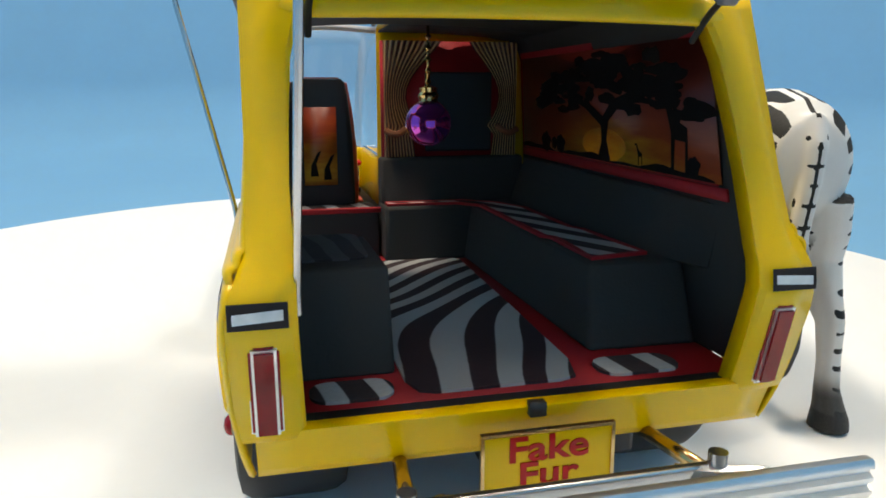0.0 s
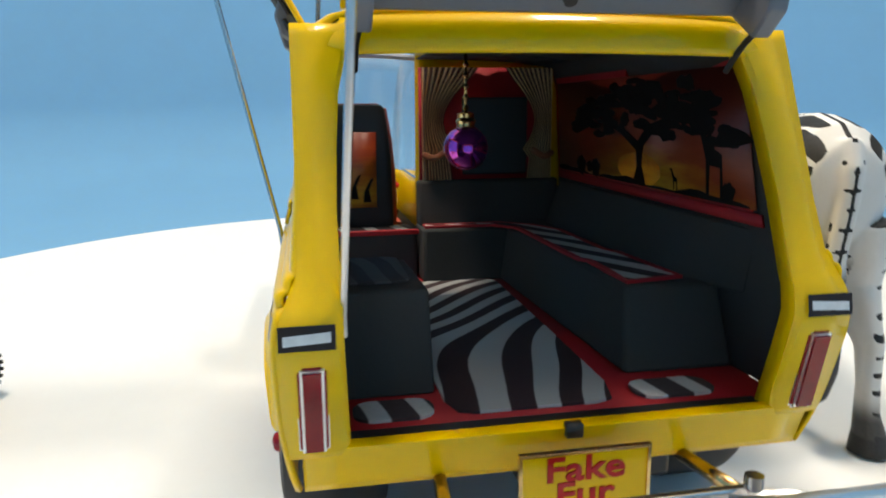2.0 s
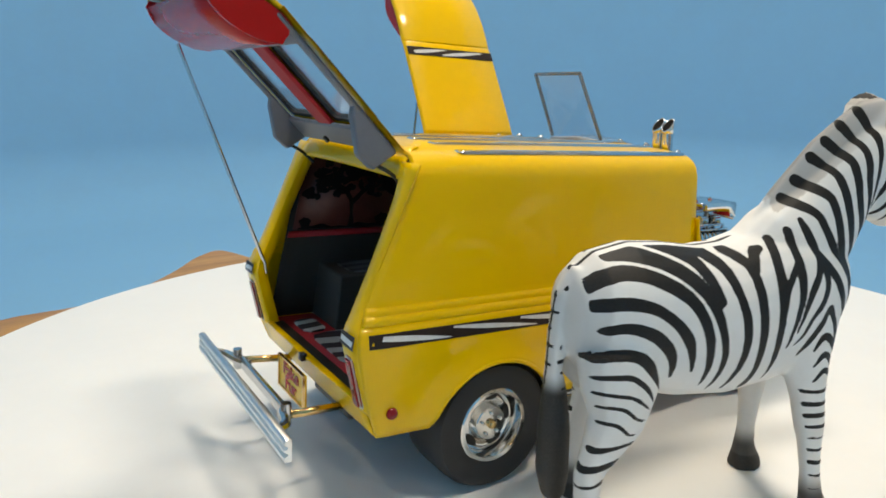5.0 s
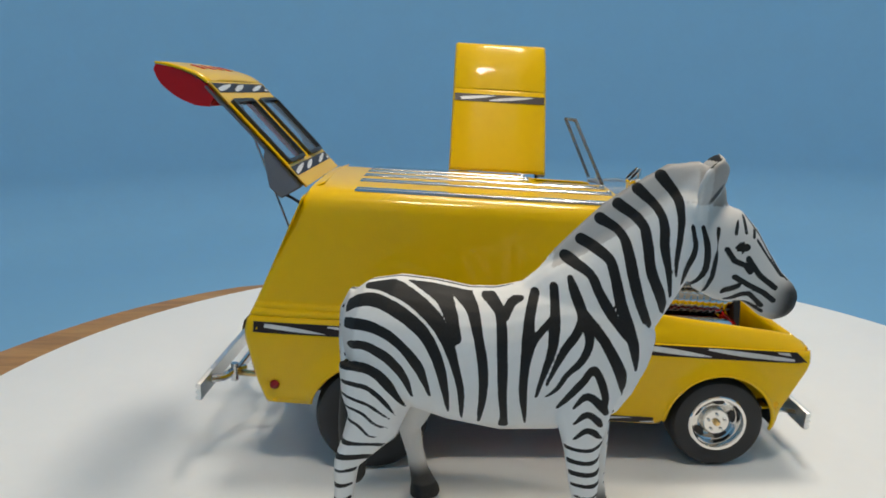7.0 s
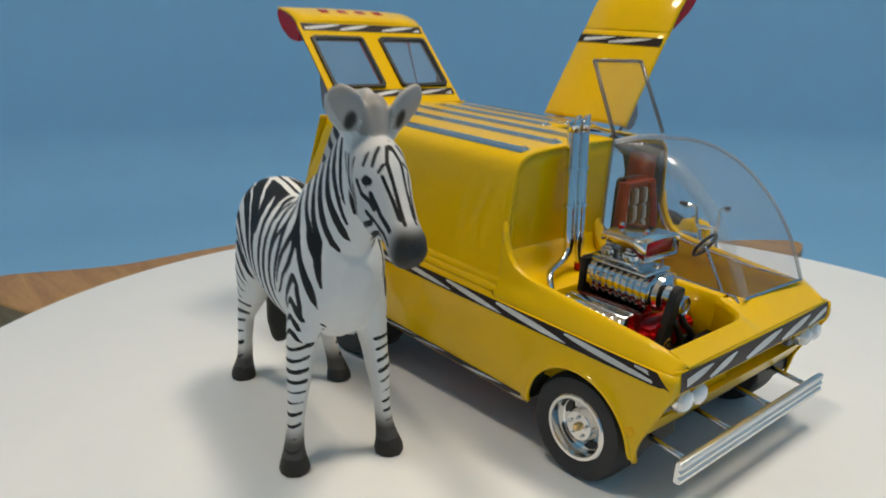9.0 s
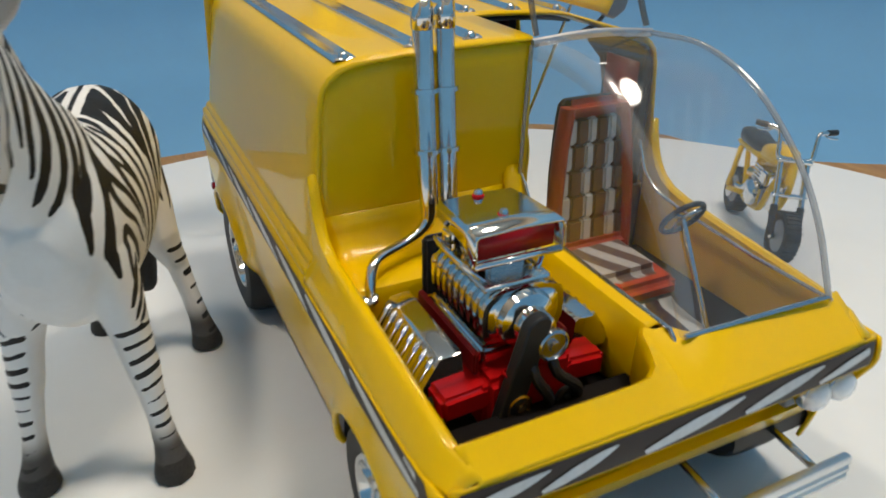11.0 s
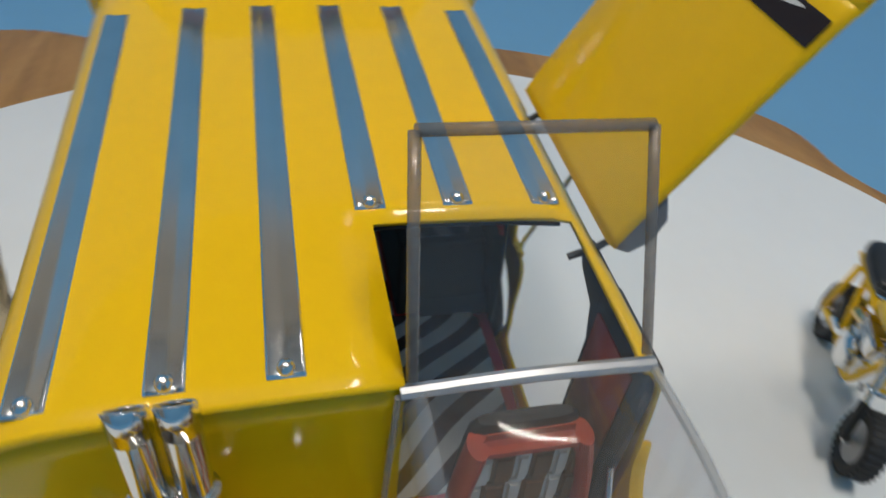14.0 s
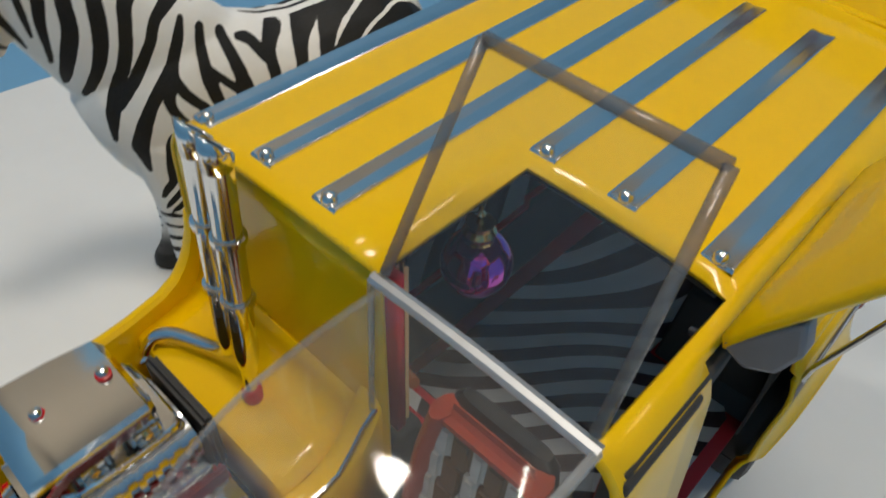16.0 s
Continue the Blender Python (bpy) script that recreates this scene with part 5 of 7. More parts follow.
def glazing():
    """Bubble windscreen over the cockpit and the lifted roof vent."""
    thing = empty("windscreen")
    thing.parent = van
    thing["label"] = "clear domed bubble windscreen with bright edges"
    bm = bmesh.new()
    right = bent([(11.05, 0.52, 8.98), (12.2, 0.5, 8.92), (13.2, 0.48, 8.66), (14.45, 0.46, 7.72), (15.3, 0.45, 6.6), (15.92, 0.45, 5.52)], 5)
    left = bent([(11.05, 3.28, 8.95), (12.5, 3.3, 8.98), (13.8, 3.34, 8.52), (14.9, 3.36, 7.62), (15.6, 3.36, 6.68), (16.12, 3.36, 5.58)], 5)
    rows = []
    for k, (p, q) in enumerate(zip(right, left)):
        t = k / (len(right) - 1)
        crown = 0.28 * math.sin(math.pi * min(1, 0.15 + 0.85 * t))
        rows.append([tuple(p.lerp(q, s) + Vector((crown * 0.7 * t, 0, crown * (1 - 0.6 * t))) * (1 - (2 * s - 1) ** 4)) for s in np.linspace(0, 1, 13)])
    grid(bm, [r[1:] for r in rows])
    bub = part("bubble", bm, BUBBLE, thing)
    bub.visible_shadow = False
    for col in (0, -1):
        bm = bmesh.new()
        side = []
        for r in rows:
            x, y, z = r[col]
            base = max(5.5, 5.55 + 0.9 * smooth01((11.9 - x) / 0.9)) if col == 0 else max(5.48, rim_z(x) - 0.04)
            base = min(base, z - 0.3 if col == 0 else z)
            z = z - 0.28 if col == 0 else z
            side.append([(x, lerp(y, y + (-0.1 if col == 0 else 0.12), q) + (0.05 if col else -0.05) * math.sin(math.pi * q), lerp(z, base, q)) for q in np.linspace(0, 1, 5)])
        grid(bm, side)
        w = part("side_light", bm, BUBBLE, thing)
        w.visible_shadow = False
        if col == 0:
            # the sheet rolls over from the top into the side
            turn = [[tuple(Vector(r[1]) * (1 - q) ** 2 + Vector(r[0]) * 2 * q * (1 - q) + Vector(e[0]) * q * q) for q in np.linspace(0, 1, 9)] for r, e in zip(rows, side)]
            bm = bmesh.new()
            grid(bm, turn)
            roll = part("shoulder", bm, SHOULDER, thing, "rolled clear shoulder of the screen")
            roll.visible_shadow = False
        else:
            part("screen_edge", tube(bmesh.new(), [r[col] for r in rows], 0.055, 8), CLEAR_RIM, thing, "polished clear edge")
        part("screen_foot", tube(bmesh.new(), [s[-1] for s in side], 0.04, 6), DULL_CHROME, thing, "bright foot rail")
    part("rear_edge", tube(bmesh.new(), [(11.08, 0.48, 8.95), (11.08, 0.42, 7.6), (11.1, 0.38, 6.45)], 0.04, 8), CLEAR_RIM, thing, "polished clear edge")
    part("header_rail", tube(bmesh.new(), bent([(11.05, 0.5, 8.98), (11.08, 1.9, 9.06), (11.05, 3.3, 8.95)], 5), 0.085, 8), RAIL, thing, "bright rail across the top")
    part("front_foot", tube(bmesh.new(), rows[-1], 0.045, 6), DULL_CHROME, thing, "bright foot rail")
    # vent: a clear panel with a thick edge, hinged at the front rail
    a, b, c, d = (11.0, 0.62, 9.1), (9.84, 0.72, 11.3), (9.88, 3.1, 11.27), (11.0, 3.2, 9.08)
    vent = empty("roof_vent")
    vent.parent = van
    vent["label"] = "clear roof vent panel lifted open"
    bm = bmesh.new()
    grid(bm, [[a, d], [b, c]])
    pane = part("vent_pane", bm, PANE, vent)
    pane.visible_shadow = False
    for p, q in ((a, b), (b, c), (c, d)):
        part("vent_edge", rod(bmesh.new(), p, q, 0.065, 0.065, 6), EDGE, vent, "thick clear edge")


def engine():
    """Blown V8 in the open bay."""
    thing = empty("engine")
    thing.parent = van
    thing["label"] = "bright plated blown engine with a red block"
    cy = -1.72
    part("block", padded(bmesh.new(), 12.6, 15.1, cy - 0.8, cy + 0.8, 3.2, 5.0, 0.12), RED_PAINT, thing, "red engine block")
    for s in (-1, 1):
        lean = pose(13.72, cy + s * 1.2, 5.14, -s * 4, 0, 0)
        section = [(-0.22, -0.36), (-0.20, 0.26), (-0.16, 0.30), (0.16, 0.30), (0.21, 0.27), (0.52, -0.14), (0.54, -0.2), (0.54, -0.36)]
        bm = loft(bmesh.new(), [[(x, s * k * a, k * b) for a, b in section] for x, k in ((-1.0, 0.92), (-0.95, 1.0), (0.93, 1.0), (0.98, 0.92))])
        bmesh.ops.transform(bm, matrix=lean, verts=bm.verts)
        part("valve_cover", bm, CHROME, thing, "plated valve cover")
        for k in range(8):
            x = -0.84 + 0.24 * k
            bm = padded(bmesh.new(), -0.06, 0.06, -0.03, 0.03, -0.24, 0.24, 0.025)
            bmesh.ops.transform(bm, matrix=lean @ pose(x, s * 0.38, 0.06, s * 37, 0, 0), verts=bm.verts)
            part("cover_fin", bm, CHROME, thing)
        bm = padded(bmesh.new(), -1.05, 1.28, -0.42, 0.42, -0.75, -0.3, 0.08)
        bmesh.ops.transform(bm, matrix=lean @ pose(0, -s * 0.1, 0.02), verts=bm.verts)
        part("cylinder_head", bm, RED_PAINT, thing, "red cylinder head")
        for k in range(4):
            x = 12.95 + 0.53 * k
            pipe = bent([(x, cy + s * 1.3, 4.62), (x, cy + s * 1.6, 4.48), (x - 0.1, cy + s * 1.72, 4.2), (x - 0.3, cy + s * 1.74, 3.8)], 4)
            part("header_pipe", tube(bmesh.new(), pipe, 0.15, 10), BLACK, thing, "dark header pipe")
    part("intake_manifold", padded(bmesh.new(), 12.7, 14.7, cy - 0.72, cy + 0.72, 5.0, 5.36, 0.1), CHROME, thing, "plated intake manifold")
    for s in (-1, 1):
        part("manifold_edge", padded(bmesh.new(), 12.66, 14.75, cy + s * 0.8 - 0.05, cy + s * 0.8 + 0.05, 4.95, 5.36, 0.03), DARK_RED, thing, "dark red manifold edge")
    bm = bmesh.new()
    rings = []
    for x, k in ((12.75, 0.85), (12.8, 1), (14.7, 1), (14.75, 0.85)):
        rings.append([(x, cy + 0.66 * k * math.copysign(abs(math.cos(a)) ** 0.6, math.cos(a)), 5.84 + 0.42 * k * math.copysign(abs(math.sin(a)) ** 0.6, math.sin(a))) for a in np.linspace(0, 2 * math.pi, 29)[:-1]])
    part("blower", loft(bm, rings), CHROME, thing, "plated supercharger case")
    for k in range(9):
        x = 12.95 + 0.21 * k
        part("blower_rib", loft(bmesh.new(), [[(xx, cy + 0.72 * math.copysign(abs(math.cos(a)) ** 0.6, math.cos(a)), 5.84 + 0.47 * math.copysign(abs(math.sin(a)) ** 0.6, math.sin(a))) for a in np.linspace(0, 2 * math.pi, 25)[:-1]] for xx in (x, x + 0.09)]), CHROME, thing)
    part("blower_end", padded(bmesh.new(), 12.55, 12.72, cy - 0.74, cy + 0.74, 5.2, 6.35, 0.06), BLACK, thing, "black end plate")
    part("blower_nose", lathe(bmesh.new(), [(0.5, 0), (0.46, 0.12), (0.3, 0.18), (0.28, 0.45), (0.2, 0.5)], (14.75, cy, 5.8), (1, 0, 0), 20), CHROME, thing)
    bm = bmesh.new()
    belt = [(y, z) for y, z in rounded(-0.2, 0.2, -1.2, 0.95, 0.19, 5)]
    plate(bm, belt, lambda a, b, h: (15.12 + h, cy - 0.32 + a + 0.28 * b, 5.2 + b), 0.22)
    part("drive_belt", bm, BLACK, thing, "black drive belt", bevel=0.03)
    for y, z, r, mat in ((0.16, 5.6, 0.27, DULL_CHROME), (-0.36, 4.62, 0.22, GOLD), (0.5, 4.5, 0.2, BLACK)):
        part("pulley", lathe(bmesh.new(), [(r, 0), (r, 0.07), (r * 0.86, 0.09), (r * 0.8, 0.05), (r * 0.35, 0.05), (r * 0.3, 0.12), (0, 0.12)], (15.28, cy + y, z), (1, 0, 0), 20), mat, thing, "bright pulley" if mat is not BLACK else "black pulley")
    part("pulley_shaft", rod(bmesh.new(), (14.7, cy + 0.16, 5.6), (15.3, cy + 0.16, 5.6), 0.12, 0.12, 12), DULL_CHROME, thing)
    for y0, y1 in ((0.22, 0.62), (-0.15, 0.1)):
        part("hose", tube(bmesh.new(), bent([(15.2, cy + y0, 5.4), (15.36, cy + y0 + 0.03, 5.1), (15.4, cy + y1, 4.75), (15.3, cy + y1 + 0.1, 4.45)], 4), 0.09, 8), BLACK, thing, "black hose")
    part("front_cover", padded(bmesh.new(), 15.05, 15.2, cy - 0.62, cy + 0.62, 4.2, 5.25, 0.08), RED_PAINT, thing, "red front cover")
    # carburettors and scoop
    sy_c = -1.76
    for x in (13.3, 13.98):
        part("carburettor", padded(bmesh.new(), x - 0.26, x + 0.26, sy_c - 0.34, sy_c + 0.34, 6.3, 6.96, 0.06), DULL_CHROME, thing)
        for s in (-1, 1):
            part("float_bowl", padded(bmesh.new(), x - 0.2, x + 0.2, sy_c + s * 0.45 - 0.14, sy_c + s * 0.45 + 0.14, 6.42, 6.78, 0.06), CHROME, thing)
            part("bowl_screw", lathe(bmesh.new(), [(0.06, 0), (0.06, 0.04), (0, 0.05)], (x, sy_c + s * 0.59, 6.6), (0, s, 0), 8), GOLD, thing)
    for s in (-1, 1):
        part("fuel_line", tube(bmesh.new(), bent([(12.9, sy_c + s * 0.4, 6.3), (13.0, sy_c + s * 0.64, 6.5), (13.6, sy_c + s * 0.68, 6.52), (14.2, sy_c + s * 0.64, 6.5), (14.4, sy_c + s * 0.4, 6.3)], 4), 0.04, 8), CHROME, thing)
    bm = bmesh.new()
    top = [(13.12, 0.60, 7.12), (13.2, 0.68, 7.21), (13.7, 0.72, 7.24), (14.2, 0.74, 7.25), (14.6, 0.75, 7.25)]
    rows = []
    for x, w, z in top:
        low = 6.78 if x > 14.4 else 6.98
        rows.append([(x, sy_c - w, low), (x, sy_c - w, z - 0.06), (x, sy_c - w + 0.05, z - 0.01), (x, sy_c, z + 0.01), (x, sy_c + w - 0.05, z - 0.01), (x, sy_c + w, z - 0.06), (x, sy_c + w, low)])
    grid(bm, rows)
    part("scoop", bm, CHROME, thing, "plated air scoop", thick=0.05)
    part("scoop_mouth", boxed(14.34, 14.46, sy_c - 0.66, sy_c + 0.66, 6.78, 7.2), RED_PAINT, thing, "red scoop mouth")
    part("scoop_lip", rod(bmesh.new(), (14.55, sy_c - 0.74, 6.74), (14.55, sy_c + 0.74, 6.74), 0.06, 0.06, 8), CHROME, thing)
    part("scoop_base", boxed(12.85, 14.6, sy_c - 0.58, sy_c + 0.58, 6.27, 6.36), CHROME, thing, bevel=0.04)
    for x in (13.33, 14.12):
        part("wing_nut", lathe(bmesh.new(), [(0.05, 0), (0.075, 0.03), (0.075, 0.08), (0.05, 0.12), (0, 0.13)], (x, sy_c - 0.04, 7.25), (0, 0, 1), 10), CHROME, thing)
        # red ring below each nut paints the red reflected in its plating
        part("nut_red_glint", lathe(bmesh.new(), [(0.1, 0), (0.1, 0.03), (0.05, 0.04), (0, 0.04)], (x, sy_c - 0.04, 7.25), (0, 0, 1), 10), RED_PAINT, thing, "red ring painting the nut's red reflection")
    # stacks
    for y in (-1.90, -1.50):
        foot = [(12.42, -3.36, 5.3), (12.36, -3.32, 5.5), (12.2, -3.2, 5.72), (12.02, -2.95, 5.8), (11.82, -2.4, 5.86), (11.74, -2.06, 6.0)] if y < -1.6 else [(11.8, -1.42, 5.6), (11.75, -1.48, 5.9)]
        pts = bent([*foot, (11.70, y, 6.25), (11.66, y, 6.8), (11.6, y, 7.6), (11.45, y, 9.58)], 5)
        part("exhaust_pipe", tube(bmesh.new(), pts, [0.10 + 0.075 * smooth01((p.z - 5.85) / 0.6) for p in pts], 16), CHROME, thing, "tall bright upright exhaust pipe")
        tip = loft(bmesh.new(), [ring((11.455, y, 9.5), (0.172, 0, 0), (0, 0.172, 0), 16), [Vector((11.43, y, 9.79)) + Vector((0.172 * math.cos(a), 0.172 * math.sin(a), 0.2 * math.cos(a))) for a in np.linspace(0, 2 * math.pi, 17)[:-1]]], False)
        part("pipe_tip", tip, CHROME, thing, "slant-cut bright pipe end", thick=0.03)
        # black disc closes the tip and paints the shade inside the pipe
        hole = plate(bmesh.new(), [(0.16 * math.cos(a), 0.16 * math.sin(a)) for a in np.linspace(0, 2 * math.pi, 17)[:-1]], lambda a, b, h, y=y: (11.43 + a, y + b, 9.76 + 1.16 * a + h), 0.01)
        part("mouth", hole, INK, thing, "black disc for the shade inside the pipe end")
        for z in (8.5, 7.45):
            part("clamp", lathe(bmesh.new(), [(0.17, -0.05), (0.225, -0.04), (0.225, 0.04), (0.17, 0.05)], (11.6 - 0.0776 * (z - 7.6), y, z), (-0.08, 0, 1), 16), CHROME, thing)
    # added red collar stands in for the red mirrored low on the pipe
    part("pipe_red_reflection", lathe(bmesh.new(), [(0.13, 0), (0.15, 0.05), (0.15, 0.22), (0.12, 0.26), (0, 0.26)], (11.8, -1.42, 5.47), (-0.1, -0.1, 1), 12), RED_PAINT, thing, "red collar painting the reflection at the pipe's foot")
    part("stack_flange", lathe(bmesh.new(), [(0.17, 0), (0.16, 0.06), (0.12, 0.08), (0, 0.08)], (12.44, -3.38, 5.24), (0.3, -0.2, 0.9), 14), CHROME, thing)


FUR_PAD = zebra_print("zebra_flock_pad", 0.42, (0, 0, 62), bend=2.0, share=0.5, rough=0.85)
SUN_INK = surface("pale_yellow_print_ink", (0.50, 0.40, 0.10), 0.4, 0, 0.25, 5.0)
zebra_dark = zebra_print("dark_zebra_flock", 0.55, (0, 0, 80), dark=(0.03, 0.025, 0.03), light=(0.10, 0.10, 0.105), bend=2.0, share=0.5, rough=0.9)
RED_SEAT = surface("orange_red_leatherette", (0.42, 0.045, 0.012), 0.45, 0, 0.12, 8.0, 0.10)
CUSHION = (surface("brown_quilted_cloth", (0.17, 0.075, 0.022), 0.6, 0, 0.3, 5.0, 0.15), surface("pale_quilted_cloth", (0.66, 0.61, 0.54), 0.6, 0, 0.25, 5.0, 0.15))
MAT_STRIPE = sweep_print("zebra_footwell_mat", 0.62, 0.0005)
FUR_SEAT = zebra_print("zebra_seat_cloth", 0.62, (0, 0, 70), dark=(0.11, 0.06, 0.05), light=(0.45, 0.42, 0.40), bend=2.6, share=0.55, rough=0.6)
interior()
driver_seat()
cockpit()
glazing()
engine()


def ball_ornament():
    thing = empty("hanging_ball", pose(0, 0, 0, 0, RAKE, 0))
    tagged(thing, "shiny purple glass ball with a brass cap hanging inside the van", "ornament")
    c = (8.33, -0.30, 6.62)
    prof = [(0.56 * math.sin(a), -0.56 * math.cos(a)) for a in np.linspace(0.02, math.pi - 0.02, 24)]
    part("ball", lathe(bmesh.new(), prof, c, (0, 0, 1), 32), PURPLE, thing)
    part("cap", lathe(bmesh.new(), [(0.2, 0.42), (0.24, 0.5), (0.22, 0.56), (0.26, 0.66), (0.2, 0.74), (0.22, 0.84), (0.1, 0.88), (0, 0.88)], c, (0, 0, 1), 18), GOLD, thing, "ribbed brass cap")
    part("chain", tube(bmesh.new(), [(8.33, -0.3, 7.45), (8.33, -0.3, 8.9)], 0.04, 6), GOLD, thing)
    for k in range(5):
        part("link", lathe(bmesh.new(), [(0.02, -0.1), (0.085, 0), (0.02, 0.1)], (8.33, -0.3, 7.6 + 0.26 * k), (0, 0, 1), 8), GOLD, thing)


ball_ornament()

# ---------------------------------------------------------------- minibike
def minibike():
    """Built along +x with its rear axle at the origin of the plan."""
    heading = math.degrees(math.atan2(BIKE_FRONT[1] - BIKE_REAR[1], BIKE_FRONT[0] - BIKE_REAR[0]))
    base = math.hypot(BIKE_FRONT[1] - BIKE_REAR[1], BIKE_FRONT[0] - BIKE_REAR[0])
    thing = empty("model_minibike", pose(BIKE_REAR[0] * CM, BIKE_REAR[1] * CM, 0.05 * CM, BIKE_LEAN, 0, heading))
    tagged(thing, "small yellow model minibike with black seat and bright handlebars", "model motorbike")
    r = 0.83
    for x in (0, base):
        hub = empty("wheel")
        hub.parent = thing
        hub["label"] = "knobbly black tyre on a dull grey rim"
        prof = [(0.50, -0.17), (0.60, -0.25), (0.73, -0.25), (0.80, -0.17), (r - 0.02, 0), (0.80, 0.17), (0.73, 0.25), (0.60, 0.25), (0.50, 0.17), (0.48, 0)]
        part("tyre", lathe(bmesh.new(), prof, (x, 0, r), (0, 1, 0), 44, True), TYRE, hub)
        for k in range(30):
            a = 2 * math.pi * k / 30
            d = Vector((math.cos(a), 0, math.sin(a)))
            bm = boxed(-0.045, 0.045, -0.22, 0.22, 0.75, r + 0.005)
            bmesh.ops.transform(bm, matrix=Matrix.Translation((x, 0, r)) @ Matrix.Rotation(a, 4, "Y"), verts=bm.verts)
            part("tread_block", bm, TYRE, hub, smooth=False)
        part("rim", lathe(bmesh.new(), [(0.51, -0.18), (0.53, -0.16), (0.44, -0.09), (0.27, -0.05), (0.16, -0.15), (0.16, 0.15), (0.27, 0.05), (0.44, 0.09), (0.53, 0.16), (0.51, 0.18)], (x, 0, r), (0, 1, 0), 32), PALE_RIM, hub, "dull grey rim")
        for s in (-1, 1):
            part("axle_nut", rod(bmesh.new(), (x, s * 0.1, r), (x, s * 0.42, r), 0.13, 0.1, 10), CHROME, hub)
    # frame tubes
    for s in (-1, 1):
        y = s * 0.3
        part("frame_rail", tube(bmesh.new(), [(-0.25, y, 2.55), (1.0, y, 2.6), (2.6, y * 0.8, 2.72), (base - 1.0, y * 0.3, 2.95)], 0.1, 8), YELLOW, thing, "yellow frame tube")
        part("frame_rail", tube(bmesh.new(), bent([(base - 0.95, y * 0.4, 2.85), (base - 1.25, y, 2.0), (base - 1.55, y, 1.3), (base - 1.9, y, 1.05), (base - 3.0, y, 0.98), (base - 3.4, y, 1.2)], 4), 0.1, 8), YELLOW, thing, "yellow frame tube")
        part("frame_rail", tube(bmesh.new(), [(0.55, y, 2.55), (1.35, y, 1.15)], 0.1, 8), YELLOW, thing, "yellow frame tube")
        part("swing_arm", tube(bmesh.new(), [(0, s * 0.38, r), (1.4, y, 1.12)], 0.1, 8), YELLOW, thing, "yellow rear arm")
        part("shock", tube(bmesh.new(), [(0.0, s * 0.42, r + 0.1), (0.12, s * 0.4, 2.5)], 0.1, 8), YELLOW, thing, "yellow shock sleeve")
        part("shock_rod", tube(bmesh.new(), [(0.0, s * 0.42, r), (0.06, s * 0.42, 1.55)], 0.06, 8), CHROME, thing)
        part("fork_leg", tube(bmesh.new(), [(base, s * 0.42, r), (base - 0.35, s * 0.42, 1.75)], 0.12, 10), BLACK, thing, "black lower fork leg")
        part("fork_tube", tube(bmesh.new(), [(base - 0.3, s * 0.42, 1.65), (base - 0.92, s * 0.42, 3.1)], 0.09, 10), CHROME, thing, "bright fork tube")
        bar = bent([(base - 0.9, s * 0.1, 3.12), (base - 0.95, s * 0.5, 3.15), (base - 1.05, s * 0.57, 3.45), (base - 1.18, s * 0.6, 3.85), (base - 1.26, s * 0.7, 3.98), (base - 1.42, s * 1.0, 4.0)], 5)
        part("handlebar", tube(bmesh.new(), bar, 0.075, 10), CHROME, thing, "bright high handlebar")
        part("grip", tube(bmesh.new(), [(base - 1.40, s * 0.96, 4.0), (base - 1.58, s * 1.3, 4.02)], 0.1, 10), BLACK, thing, "black hand grip")
        part("brake_lever", tube(bmesh.new(), bent([(base - 1.3, s * 0.85, 3.95), (base - 1.26, s * 1.0, 3.88), (base - 1.36, s * 1.3, 3.86)], 3), 0.035, 6), CHROME, thing)
    part("fork_crown", boxed(base - 1.05, base - 0.78, -0.55, 0.55, 3.02, 3.14), CHROME, thing, bevel=0.04)
    part("fork_yoke", boxed(base - 0.62, base - 0.38, -0.55, 0.55, 1.98, 2.1), CHROME, thing, bevel=0.04)
    part("head_tube", rod(bmesh.new(), (base - 0.9, 0, 3.0), (base - 0.75, 0, 2.3), 0.15, 0.15, 12), YELLOW, thing)
    # tank
    bm = bmesh.new()
    rings = []
    for x, w, h, z in ((1.75, 0.34, 0.12, 2.78), (1.95, 0.42, 0.28, 2.88), (2.6, 0.46, 0.36, 2.98), (3.2, 0.36, 0.32, 3.02), (base - 1.0, 0.2, 0.22, 3.02), (base - 0.92, 0.1, 0.12, 3.0)):
        rings.append([(x, w * math.copysign(abs(math.cos(a)) ** 0.7, math.cos(a)), z + h * math.copysign(abs(math.sin(a)) ** 0.7, math.sin(a))) for a in np.linspace(0, 2 * math.pi, 21)[:-1]])
    part("tank", loft(bm, rings), YELLOW, thing, "yellow fuel tank")
    part("filler_cap", lathe(bmesh.new(), [(0.13, 0), (0.13, 0.08), (0.08, 0.11), (0, 0.11)], (2.3, 0, 3.3), (0, 0, 1), 12), CHROME, thing)
    bm = bmesh.new()
    rings = []
    for x, w, h, z in ((-0.42, 0.22, 0.14, 2.86), (-0.34, 0.40, 0.26, 2.9), (0.1, 0.48, 0.28, 2.9), (0.9, 0.46, 0.22, 2.85), (1.5, 0.38, 0.24, 2.88), (1.72, 0.32, 0.2, 2.9), (1.78, 0.2, 0.12, 2.9)):
        rings.append([(x, w * math.copysign(abs(math.cos(a)) ** 0.6, math.cos(a)), z + h * math.copysign(abs(math.sin(a)) ** 0.7, math.sin(a))) for a in np.linspace(0, 2 * math.pi, 21)[:-1]])
    part("seat", loft(bm, rings), BLACK, thing, "black padded bench seat")
    part("seat_pan", padded(bmesh.new(), -0.45, 1.85, -0.4, 0.4, 2.52, 2.66, 0.04), YELLOW, thing)
